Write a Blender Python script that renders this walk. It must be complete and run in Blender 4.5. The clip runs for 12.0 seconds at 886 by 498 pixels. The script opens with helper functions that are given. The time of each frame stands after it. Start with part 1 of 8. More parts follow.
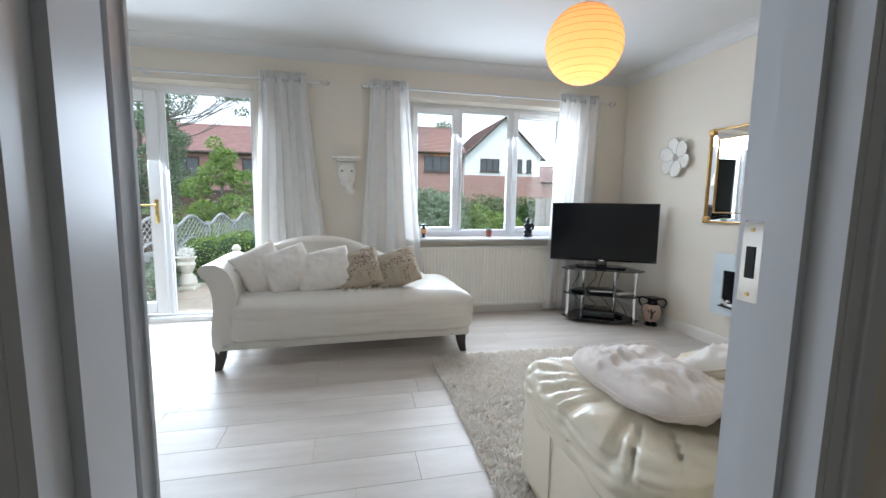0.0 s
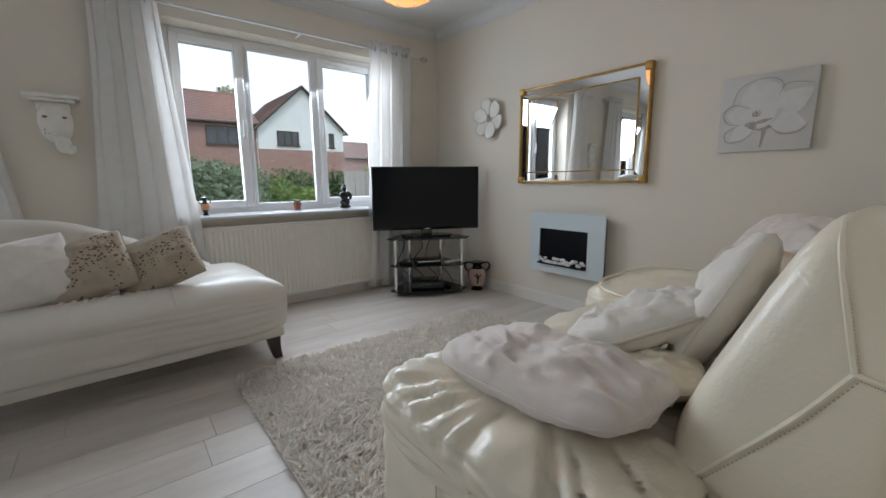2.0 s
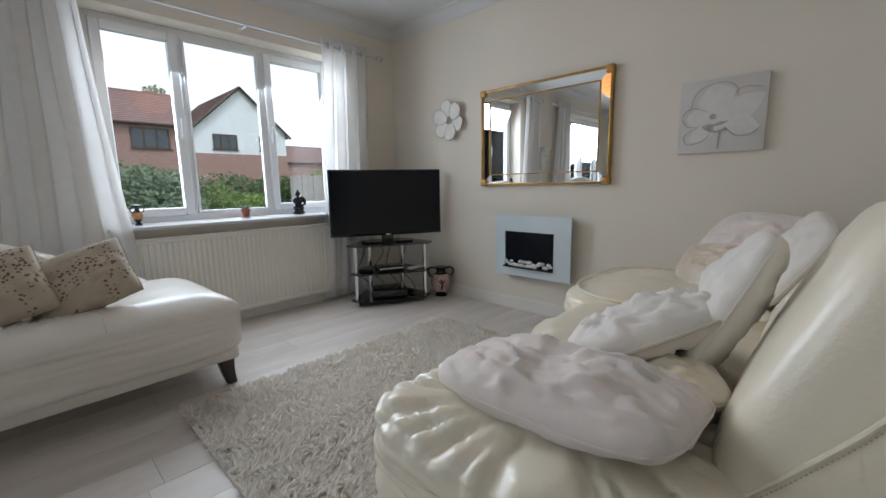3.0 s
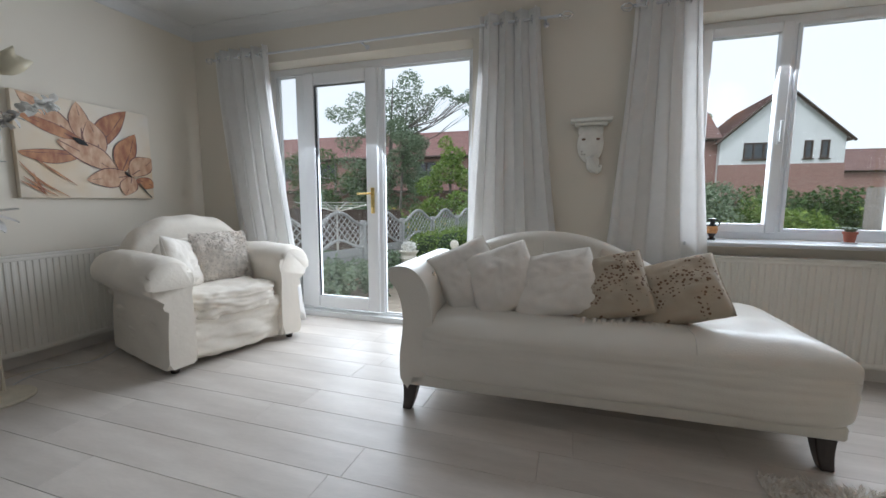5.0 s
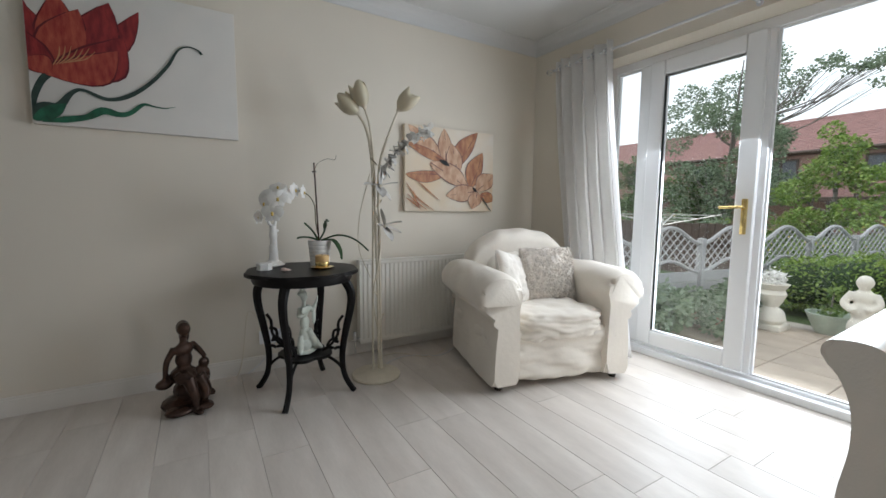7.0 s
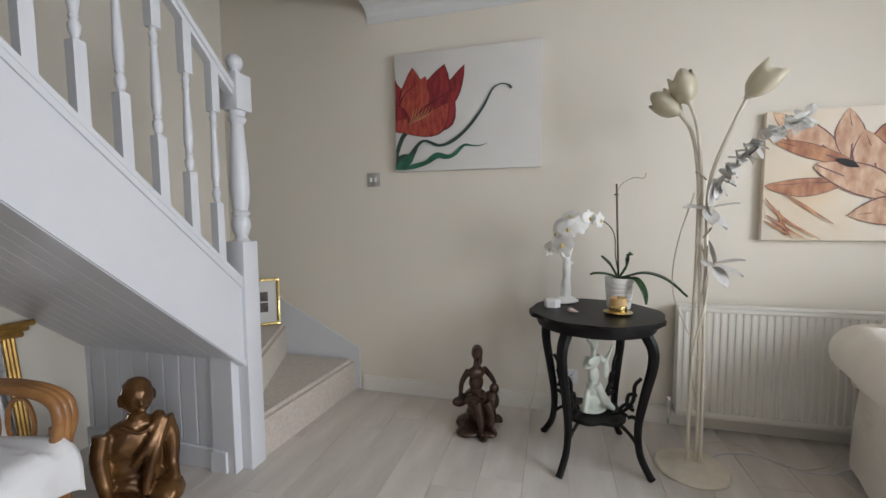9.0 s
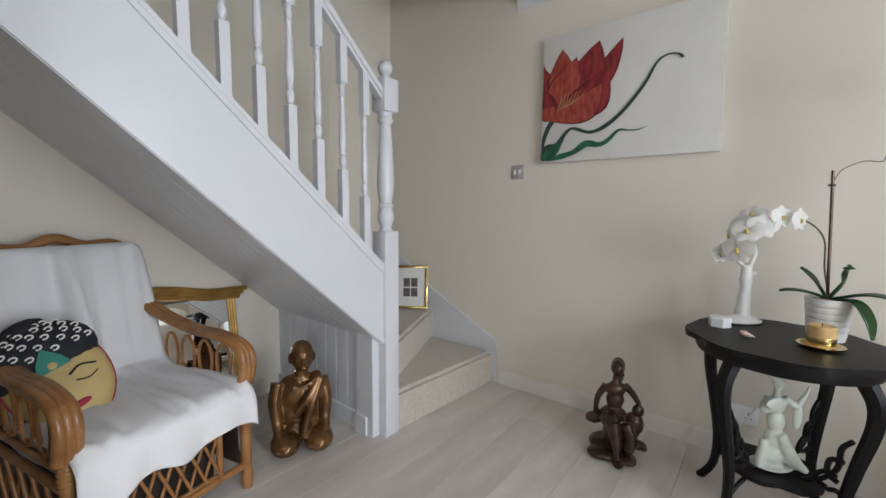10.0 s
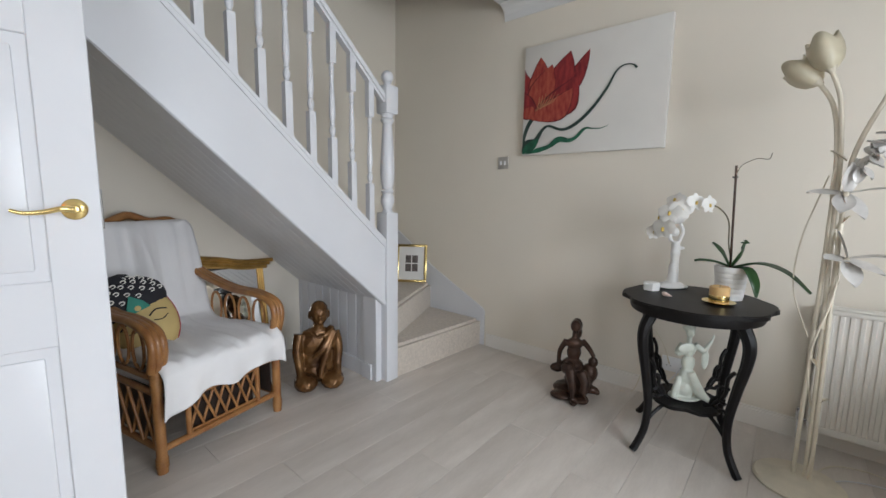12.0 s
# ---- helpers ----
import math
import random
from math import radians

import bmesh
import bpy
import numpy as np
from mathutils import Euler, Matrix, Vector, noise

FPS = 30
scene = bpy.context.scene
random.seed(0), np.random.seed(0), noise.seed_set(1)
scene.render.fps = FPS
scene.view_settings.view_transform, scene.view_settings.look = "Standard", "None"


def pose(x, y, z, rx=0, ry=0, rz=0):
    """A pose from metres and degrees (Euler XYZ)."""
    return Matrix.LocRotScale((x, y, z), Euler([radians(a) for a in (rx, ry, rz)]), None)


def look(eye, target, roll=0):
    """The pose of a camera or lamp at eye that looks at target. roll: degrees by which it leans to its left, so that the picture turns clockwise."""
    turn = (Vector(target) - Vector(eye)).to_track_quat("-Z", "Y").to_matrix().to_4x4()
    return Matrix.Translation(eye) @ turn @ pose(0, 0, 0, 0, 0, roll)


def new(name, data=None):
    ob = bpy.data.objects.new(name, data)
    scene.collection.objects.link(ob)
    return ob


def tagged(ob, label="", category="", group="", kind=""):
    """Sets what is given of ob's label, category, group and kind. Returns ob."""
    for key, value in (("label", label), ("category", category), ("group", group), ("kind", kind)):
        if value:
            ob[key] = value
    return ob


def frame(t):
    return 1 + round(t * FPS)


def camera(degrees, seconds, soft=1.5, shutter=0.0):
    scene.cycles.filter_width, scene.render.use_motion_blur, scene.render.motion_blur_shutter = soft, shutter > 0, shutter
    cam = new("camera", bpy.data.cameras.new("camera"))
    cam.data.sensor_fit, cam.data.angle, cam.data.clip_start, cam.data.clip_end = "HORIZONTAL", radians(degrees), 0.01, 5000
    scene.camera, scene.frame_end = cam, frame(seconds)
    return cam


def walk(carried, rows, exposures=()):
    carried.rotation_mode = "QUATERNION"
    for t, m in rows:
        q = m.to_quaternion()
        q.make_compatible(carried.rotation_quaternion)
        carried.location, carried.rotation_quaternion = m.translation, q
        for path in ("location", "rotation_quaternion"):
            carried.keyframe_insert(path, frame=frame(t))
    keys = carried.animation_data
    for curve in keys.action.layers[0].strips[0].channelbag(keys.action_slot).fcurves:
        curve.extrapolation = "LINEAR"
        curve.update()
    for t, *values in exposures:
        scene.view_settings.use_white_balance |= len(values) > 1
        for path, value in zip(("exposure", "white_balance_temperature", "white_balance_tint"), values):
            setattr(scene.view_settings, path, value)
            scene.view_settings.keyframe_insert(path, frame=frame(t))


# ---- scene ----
cam = camera(95.1, 12.0)
PATH = [
    (0, (0.04, 0.221, 1.124), (0.468, 2.161, 0.899), 0.8),
    (0.5, (0.105, 0.438, 1.126), (0.499, 2.382, 0.87), 1.0),
    (1, (0.121, 0.594, 1.072), (0.693, 2.486, 0.767), 0.4),
    (1.5, (0.123, 0.702, 1.023), (1.042, 2.448, 0.698), 0.0),
    (2, (0.187, 0.756, 1.02), (1.428, 2.288, 0.687), -0.5),
    (2.5, (0.199, 0.832, 1.011), (1.664, 2.156, 0.692), -1.0),
    (2.7, (0.195, 0.865, 1.013), (1.683, 2.163, 0.693), -1.0),
    (4.5, (-0.022, 1.243, 1.006), (-0.19, 3.218, 0.741), -0.2),
    (5, (-0.106, 1.309, 1.013), (-0.712, 3.201, 0.778), 0.2),
    (5.5, (-0.241, 1.399, 1.048), (-1.174, 3.154, 0.82), 0.4),
    (6, (-0.365, 1.461, 1.053), (-1.576, 3.038, 0.838), 0.4),
    (6.5, (-0.486, 1.49, 1.018), (-1.956, 2.834, 0.832), 0.3),
    (7, (-0.538, 1.554, 1.052), (-2.24, 2.584, 0.85), 0.5),
    (8.8, (-0.822, 1.831, 1.149), (-2.783, 1.474, 0.993), -0.5),
    (9, (-0.859, 1.856, 1.142), (-2.783, 1.331, 0.996), -0.4),
    (9.5, (-0.935, 1.896, 1.142), (-2.707, 0.981, 0.988), -0.0),
    (10, (-0.992, 1.985, 1.152), (-2.544, 0.737, 0.966), 0.5),
    (10.5, (-0.977, 2.08, 1.149), (-2.319, 0.614, 0.928), 0.7),
    (11, (-0.902, 2.154, 1.145), (-2.242, 0.688, 0.908), 0.8),
    (11.5, (-0.801, 2.246, 1.154), (-2.232, 0.87, 0.91), 0.8),
    (12, (-0.735, 2.345, 1.144), (-2.247, 1.06, 0.893), 0.9),
]
EXPOSURES = [(0, 0.58, 5600, 8), (0.5, 0.05, 5550, 8), (1.0, -0.1, 5650, 9), (1.5, -0.28, 5850, 9), (2.0, -0.15, 5800, 9), (2.5, -0.05, 5750, 9), (4.5, -0.3, 5750, 9), (5.0, -0.27, 5850, 10),
             (5.5, -0.2, 5900, 10), (6.5, -0.05, 6000, 10), (7.0, 0.0, 6050, 10), (9.0, 0.48, 6150, 12), (10.0, 0.58, 6100, 11), (12.0, 0.54, 6100, 11)]
walk(cam, [(t, look(eye, target, roll)) for t, eye, target, roll in PATH], EXPOSURES)

# ---- world and light ----
world = bpy.data.worlds.new("world")
scene.world = world
world.use_nodes = True
wn = world.node_tree
sky = wn.nodes.new("ShaderNodeTexSky")
sky.sky_type, sky.sun_disc = "NISHITA", False
sky.sun_elevation, sky.sun_rotation = radians(50), radians(215)
sky.air_density, sky.dust_density, sky.ozone_density = 1.0, 4.0, 0.6
cloud = wn.nodes.new("ShaderNodeMix")
cloud.data_type = "RGBA"
cloud.inputs["Factor"].default_value = 0.9
cloud.inputs[7].default_value = (18.6, 18.7, 18.9, 1)
wn.links.new(sky.outputs[0], cloud.inputs[6])
wn.nodes["Background"].inputs["Strength"].default_value = 0.08
wn.links.new(cloud.outputs[2], wn.nodes["Background"].inputs[0])

sun = new("sun", bpy.data.lights.new("sun", "SUN"))
sun.data.energy, sun.data.angle, sun.data.color = 1.5, radians(14), (1.0, 0.96, 0.9)
sun.matrix_world = look((0, 0, 0), (-math.sin(radians(215)) * 0.64, -math.cos(radians(215)) * 0.64, -0.77))


def window_light(name, x0, x1, z0, z1, y, watts):
    lamp = new(name, bpy.data.lights.new(name, "AREA"))
    lamp.data.shape, lamp.data.size, lamp.data.size_y = "RECTANGLE", x1 - x0, z1 - z0
    lamp.data.energy, lamp.data.color = watts, (0.93, 0.97, 1.0)
    lamp.matrix_world = look(((x0 + x1) / 2, y, (z0 + z1) / 2), ((x0 + x1) / 2, y - 1, (z0 + z1) / 2 - 0.5))
    return lamp


window_light("skylight_patio", -2.4, -0.8, 0.1, 2.05, 4.52, 64)
window_light("skylight_window", 0.7, 2.3, 0.8, 2.05, 4.52, 51)

# ---- materials ----


def material(name, color, rough=0.5, metal=0.0, vary=0.08, scale=6.0, bump=0.0, bump_scale=80.0, stretch=(1, 1, 1),
             color2=None, coat=0.0, sheen=0.0, transmission=0.0, subsurface=0.0, per_object=0.0, fine=0.0, alpha=1.0):
    m = bpy.data.materials.new(name)
    m.use_nodes = True
    nt = m.node_tree
    b = nt.nodes["Principled BSDF"]
    b.inputs["Roughness"].default_value, b.inputs["Metallic"].default_value = rough, metal
    b.inputs["Coat Weight"].default_value, b.inputs["Sheen Weight"].default_value = coat, sheen
    b.inputs["Transmission Weight"].default_value, b.inputs["Alpha"].default_value = transmission, alpha
    tc = nt.nodes.new("ShaderNodeTexCoord")
    mp = nt.nodes.new("ShaderNodeMapping")
    mp.inputs["Scale"].default_value = stretch
    nt.links.new(tc.outputs["Object"], mp.inputs["Vector"])
    n1 = nt.nodes.new("ShaderNodeTexNoise")
    n1.inputs["Scale"].default_value, n1.inputs["Detail"].default_value = scale, 5
    nt.links.new(mp.outputs[0], n1.inputs["Vector"])
    ramp = nt.nodes.new("ShaderNodeValToRGB")
    c2 = color2 or tuple(min(1.0, c * (1 + vary)) for c in color)
    c1 = color if color2 else tuple(c * (1 - vary) for c in color)
    ramp.color_ramp.elements[0].position, ramp.color_ramp.elements[1].position = 0.3, 0.7
    ramp.color_ramp.elements[0].color, ramp.color_ramp.elements[1].color = (*c1, 1), (*c2, 1)
    nt.links.new(n1.outputs["Fac"], ramp.inputs[0])
    out = ramp.outputs[0]
    if per_object:
        info = nt.nodes.new("ShaderNodeObjectInfo")
        hsv = nt.nodes.new("ShaderNodeHueSaturation")
        mr = nt.nodes.new("ShaderNodeMapRange")
        mr.inputs["To Min"].default_value, mr.inputs["To Max"].default_value = 1 - per_object, 1 + per_object
        nt.links.new(info.outputs["Random"], mr.inputs["Value"])
        nt.links.new(mr.outputs[0], hsv.inputs["Value"])
        nt.links.new(out, hsv.inputs["Color"])
        out = hsv.outputs[0]
    if fine:
        n3 = nt.nodes.new("ShaderNodeTexNoise")
        n3.inputs["Scale"].default_value, n3.inputs["Detail"].default_value = scale * 14, 3
        nt.links.new(mp.outputs[0], n3.inputs["Vector"])
        mx = nt.nodes.new("ShaderNodeMix")
        mx.data_type, mx.blend_type = "RGBA", "MULTIPLY"
        r2 = nt.nodes.new("ShaderNodeValToRGB")
        r2.color_ramp.elements[0].position, r2.color_ramp.elements[1].position = 0.35, 0.65
        r2.color_ramp.elements[0].color, r2.color_ramp.elements[1].color = (1 - fine, 1 - fine, 1 - fine, 1), (1, 1, 1, 1)
        nt.links.new(n3.outputs["Fac"], r2.inputs[0])
        mx.inputs["Factor"].default_value = 1.0
        nt.links.new(out, mx.inputs[6])
        nt.links.new(r2.outputs[0], mx.inputs[7])
        out = mx.outputs[2]
    nt.links.new(out, b.inputs["Base Color"])
    if bump:
        n2 = nt.nodes.new("ShaderNodeTexNoise")
        n2.inputs["Scale"].default_value, n2.inputs["Detail"].default_value = bump_scale, 3
        nt.links.new(mp.outputs[0], n2.inputs["Vector"])
        bp = nt.nodes.new("ShaderNodeBump")
        bp.inputs["Strength"].default_value, bp.inputs["Distance"].default_value = bump, 0.004
        nt.links.new(n2.outputs["Fac"], bp.inputs["Height"])
        nt.links.new(bp.outputs[0], b.inputs["Normal"])
    if subsurface:
        b.inputs["Subsurface Weight"].default_value = subsurface
        b.inputs["Subsurface Radius"].default_value = (0.02, 0.02, 0.02)
    return m


def translucent(name, color, share, rough=0.9):
    """Thin cloth, paper or leaf: part of the light goes through."""
    m = material(name, color, rough, vary=0.04, scale=20, bump=0.15, bump_scale=300)
    nt = m.node_tree
    t = nt.nodes.new("ShaderNodeBsdfTranslucent")
    t.inputs["Color"].default_value = (*color, 1)
    mix = nt.nodes.new("ShaderNodeMixShader")
    mix.inputs[0].default_value = share
    nt.links.new(nt.nodes["Principled BSDF"].outputs[0], mix.inputs[1])
    nt.links.new(t.outputs[0], mix.inputs[2])
    nt.links.new(mix.outputs[0], nt.nodes["Material Output"].inputs["Surface"])
    return m


WALL = material("wall_paint", (0.735, 0.68, 0.585), 0.85, vary=0.02, scale=1.5, bump=0.08, bump_scale=220)
CEIL = material("ceiling_paint", (0.67, 0.67, 0.66), 0.9, vary=0.015, scale=2, bump=0.05, bump_scale=200)
GLOSS = material("white_gloss_paint", (0.66, 0.665, 0.685), 0.28, vary=0.02, scale=5, bump=0.04, bump_scale=60)
SKIRT = material("cream_white_gloss", (0.76, 0.725, 0.67), 0.35, vary=0.02, scale=5)
UPVC = material("white_upvc", (0.84, 0.85, 0.86), 0.3, vary=0.01, scale=4)
PLANK = material("pale_oak_laminate", (0.555, 0.50, 0.445), 0.40, scale=1.9, stretch=(1.0, 4.5, 1.0), color2=(0.70, 0.645, 0.585),
                 bump=0.05, bump_scale=30, per_object=0.06, fine=0.04)
LEATHER = material("white_leather", (0.69, 0.645, 0.57), 0.30, vary=0.03, scale=5, bump=0.25, bump_scale=140)
CREAM = material("cream_leather", (0.84, 0.76, 0.60), 0.28, vary=0.04, scale=4, bump=0.25, bump_scale=120)
COVER = material("cream_cotton_cover", (0.79, 0.73, 0.64), 0.9, vary=0.05, scale=4, bump=0.4, bump_scale=35, sheen=0.2)
CUSHION = material("white_cotton", (0.75, 0.70, 0.63), 0.9, vary=0.04, scale=7, bump=0.3, bump_scale=60, sheen=0.2)
SUEDE = material("pale_suede", (0.74, 0.655, 0.59), 0.85, vary=0.06, scale=9, bump=0.35, bump_scale=45, sheen=0.4)
CURTAIN = translucent("white_curtain_cotton", (0.93, 0.92, 0.905), 0.5)
RUGM = material("shaggy_wool", (0.66, 0.59, 0.51), 0.95, vary=0.2, scale=25, color2=(0.82, 0.76, 0.68), sheen=0.3)
BLACKWOOD = material("black_lacquered_wood", (0.008, 0.007, 0.007), 0.42, vary=0.3, scale=12, bump=0.1, bump_scale=40)
DARKWOOD = material("dark_stained_wood", (0.03, 0.02, 0.016), 0.35, vary=0.3, scale=20, stretch=(4, 4, 1))
CARPET = material("beige_carpet", (0.60, 0.53, 0.45), 0.97, vary=0.12, scale=60, bump=0.9, bump_scale=260, sheen=0.2, fine=0.15)
RATTAN = material("honey_rattan", (0.25, 0.10, 0.03), 0.34, color2=(0.42, 0.205, 0.07), scale=14, stretch=(1, 1, 1), bump=0.15, bump_scale=60, fine=0.2)
GILT = material("antique_gilt", (0.42, 0.25, 0.07), 0.36, metal=0.7, vary=0.25, scale=18, bump=0.25, bump_scale=60)
BRASS = material("polished_brass", (0.78, 0.60, 0.25), 0.18, metal=1.0, vary=0.05)
CHROME = material("chrome", (0.75, 0.76, 0.78), 0.1, metal=1.0, vary=0.03)
CHROME_DULL = material("dull_silver", (0.55, 0.53, 0.50), 0.4, metal=0.6, vary=0.1, scale=30)
BLACKWOOD.node_tree.nodes["Principled BSDF"].inputs["Specular IOR Level"].default_value = 0.18
BLACKGLOSS = material("black_gloss_plastic", (0.008, 0.008, 0.010), 0.12, vary=0.1)
SCREEN = material("dark_screen", (0.006, 0.007, 0.010), 0.18, vary=0.1)
BLACKMATT = material("black_matt_plastic", (0.015, 0.015, 0.015), 0.55, vary=0.2)
for dark, spec in ((SCREEN, 0.22), (BLACKMATT, 0.25)):
    dark.node_tree.nodes["Principled BSDF"].inputs["Specular IOR Level"].default_value = spec
SILVER = material("mirror_silver", (0.90, 0.91, 0.91), 0.015, metal=1.0, vary=0.0)
BRONZE = material("brown_bronze", (0.032, 0.018, 0.013), 0.27, metal=0.5, color2=(0.095, 0.052, 0.036), scale=15, bump=0.3, bump_scale=50)
PLASTER = material("white_plaster", (0.76, 0.74, 0.68), 0.7, vary=0.06, scale=18, bump=0.2, bump_scale=70)


def glass_material(name, tint=(1, 1, 1), rough=0.0):
    """Thin clear glass: see-through with a gloss that grows at low angles."""
    m = bpy.data.materials.new(name)
    m.use_nodes = True
    nt = m.node_tree
    nt.nodes.remove(nt.nodes["Principled BSDF"])
    tr = nt.nodes.new("ShaderNodeBsdfTransparent")
    tr.inputs[0].default_value = (*tint, 1)
    gl = nt.nodes.new("ShaderNodeBsdfGlossy")
    gl.inputs["Roughness"].default_value = rough
    fr = nt.nodes.new("ShaderNodeFresnel")
    fr.inputs[0].default_value = 1.45
    mix = nt.nodes.new("ShaderNodeMixShader")
    nt.links.new(fr.outputs[0], mix.inputs[0])
    nt.links.new(tr.outputs[0], mix.inputs[1])
    nt.links.new(gl.outputs[0], mix.inputs[2])
    nt.links.new(mix.outputs[0], nt.nodes["Material Output"].inputs["Surface"])
    return m


GLASS = glass_material("window_glass", (0.97, 0.985, 0.98))
SMOKED = glass_material("smoked_black_glass", (0.06, 0.06, 0.065))

# ---- mesh helpers ----


def mesh(name, bm, mat, smooth=True, angle=40):
    me = bpy.data.meshes.new(name)
    bmesh.ops.recalc_face_normals(bm, faces=bm.faces[:])
    bm.to_mesh(me)
    bm.free()
    for m in (mat if isinstance(mat, (list, tuple)) else [mat]):
        me.materials.append(m)
    if smooth:
        me.shade_smooth()
        me.set_sharp_from_angle(angle=radians(angle))
    return me


def part(name, bm, mat, parent=None, label="", smooth=True, angle=40):
    ob = new(name, mesh(name, bm, mat, smooth, angle))
    ob.parent = parent
    return tagged(ob, label)


def thing(name, m, label, category, group=""):
    ob = new(name)
    ob.matrix_world = m
    return tagged(ob, label, category, group)


def structure(name, bm, mat, label="", smooth=True):
    return tagged(part(name, bm, mat, None, label, smooth), kind="structure")


def B():
    return bmesh.new()


def box(bm, x0, x1, y0, y1, z0, z1, bevel=0.0, seg=2, m=None):
    s = Matrix.LocRotScale(((x0 + x1) / 2, (y0 + y1) / 2, (z0 + z1) / 2), None, (x1 - x0, y1 - y0, z1 - z0))
    vs = bmesh.ops.create_cube(bm, size=1, matrix=s)["verts"]
    if bevel:
        es = list({e for v in vs for e in v.link_edges})
        r = bmesh.ops.bevel(bm, geom=es, offset=bevel, segments=seg, profile=0.5, affect="EDGES")
        vs = list({v for f in r["faces"] for v in f.verts} | {v for v in vs if v.is_valid})
    if m is not None:
        bmesh.ops.transform(bm, matrix=m, verts=vs)
    return bm


def lathe(bm, profile, seg=20, m=Matrix(), caps=True):
    rings = []
    for r, z in profile:
        rings.append([bm.verts.new(m @ Vector((r * math.cos(6.28318531 * i / seg), r * math.sin(6.28318531 * i / seg), z))) for i in range(seg)])
    for a, b in zip(rings, rings[1:]):
        for i in range(seg):
            bm.faces.new((a[i], a[(i + 1) % seg], b[(i + 1) % seg], b[i]))
    if caps:
        bm.faces.new(rings[0][::-1])
        bm.faces.new(rings[-1])
    return bm


def tube(bm, pts, radius, seg=8, caps=True, flat=1.0):
    """A round bar along points; radius is a number or one for each point."""
    pts = [Vector(p) for p in pts]
    rings, up = [], Vector((0, 0, 1))
    side = None
    for i, p in enumerate(pts):
        d = (pts[min(i + 1, len(pts) - 1)] - pts[max(i - 1, 0)]).normalized()
        if side is None:
            side = d.cross(up if abs(d.z) < 0.9 else Vector((0, 1, 0))).normalized()
        side = (side - d * side.dot(d)).normalized()
        other = d.cross(side)
        r = radius[i] if isinstance(radius, (list, tuple)) else radius
        rings.append([bm.verts.new(p + r * (side * math.cos(6.28318531 * k / seg) + other * flat * math.sin(6.28318531 * k / seg))) for k in range(seg)])
    for a, b in zip(rings, rings[1:]):
        for k in range(seg):
            bm.faces.new((a[k], a[(k + 1) % seg], b[(k + 1) % seg], b[k]))
    if caps:
        bm.faces.new(rings[0][::-1])
        bm.faces.new(rings[-1])
    return bm


def prism(bm, pts, depth, m=Matrix()):
    """A flat outline (x, y) given the depth along z, placed by m."""
    a = [bm.verts.new(m @ Vector((x, y, 0))) for x, y in pts]
    b = [bm.verts.new(m @ Vector((x, y, depth))) for x, y in pts]
    bm.faces.new(a[::-1])
    bm.faces.new(b)
    for i in range(len(pts)):
        j = (i + 1) % len(pts)
        bm.faces.new((a[i], a[j], b[j], b[i]))
    return bm


def spline(pts, n=8):
    """Points on a smooth curve through the points given."""
    p = [Vector(q) for q in pts]
    p = [2 * p[0] - p[1]] + p + [2 * p[-1] - p[-2]]
    out = []
    for i in range(1, len(p) - 2):
        for k in range(n):
            t = k / n
            out.append(0.5 * (2 * p[i] + (p[i + 1] - p[i - 1]) * t + (2 * p[i - 1] - 5 * p[i] + 4 * p[i + 1] - p[i + 2]) * t * t
                              + (3 * p[i] - p[i - 1] - 3 * p[i + 1] + p[i + 2]) * t ** 3))
    out.append(p[-2])
    return out


def ball(bm, c, r, squash=(1, 1, 1), sub=2, m=Matrix()):
    bmesh.ops.create_icosphere(bm, subdivisions=sub, radius=1, matrix=m @ Matrix.LocRotScale(c, None, (r * squash[0], r * squash[1], r * squash[2])))
    return bm


def pillow(bm, w, h, thick, m, n=18, seed=0, crease=0.012, pinch=0.12, rounding=0.05):
    """A stuffed cushion: w along x, h along z, thick along y, with soft corners."""
    grid = {}
    for s in (1, -1):
        for i in range(n + 1):
            for j in range(n + 1):
                u, v = 2 * i / n - 1, 2 * j / n - 1
                edge = i in (0, n) or j in (0, n)
                if edge and s < 0:
                    grid[s, i, j] = grid[1, i, j]
                    continue
                pad = (max(0.0, 1 - u * u) * max(0.0, 1 - v * v)) ** 0.42
                x = u * w / 2 * (1 - pinch * (1 - v * v) * u * u * 0.6)
                z = v * h / 2 * (1 - pinch * (1 - u * u) * v * v * 0.6)
                wr = noise.noise(Vector((u * 2.3 + seed * 3.1, v * 2.3, s * 1.7 + seed))) * crease * 1.6 + noise.noise(Vector((u * 6 + seed, v * 6, s * 3.0))) * crease
                if crease > 0.015:
                    f1 = abs(noise.noise(Vector((u * 2.0 + v * 0.9 + seed, v * 1.3 - u * 0.5, s + seed * 0.7))))
                    f2 = abs(noise.noise(Vector((u * 3.6 - v * 1.4 + seed * 2, v * 3.0 + u * 0.8, s + seed * 0.3))))
                    wr += crease * (0.95 * max(0.0, 1 - f1 * 7) + 0.55 * max(0.0, 1 - f2 * 6))
                x, z = x * (1 - rounding * v ** 4), z * (1 - rounding * u ** 4)
                grid[s, i, j] = bm.verts.new(m @ Vector((x, s * (pad * thick / 2 + (0 if edge else wr * pad)), z)))
    for s in (1, -1):
        for i in range(n):
            for j in range(n):
                q = [grid[s, i, j], grid[s, i + 1, j], grid[s, i + 1, j + 1], grid[s, i, j + 1]]
                bm.faces.new(q if s < 0 else q[::-1])
    return bm


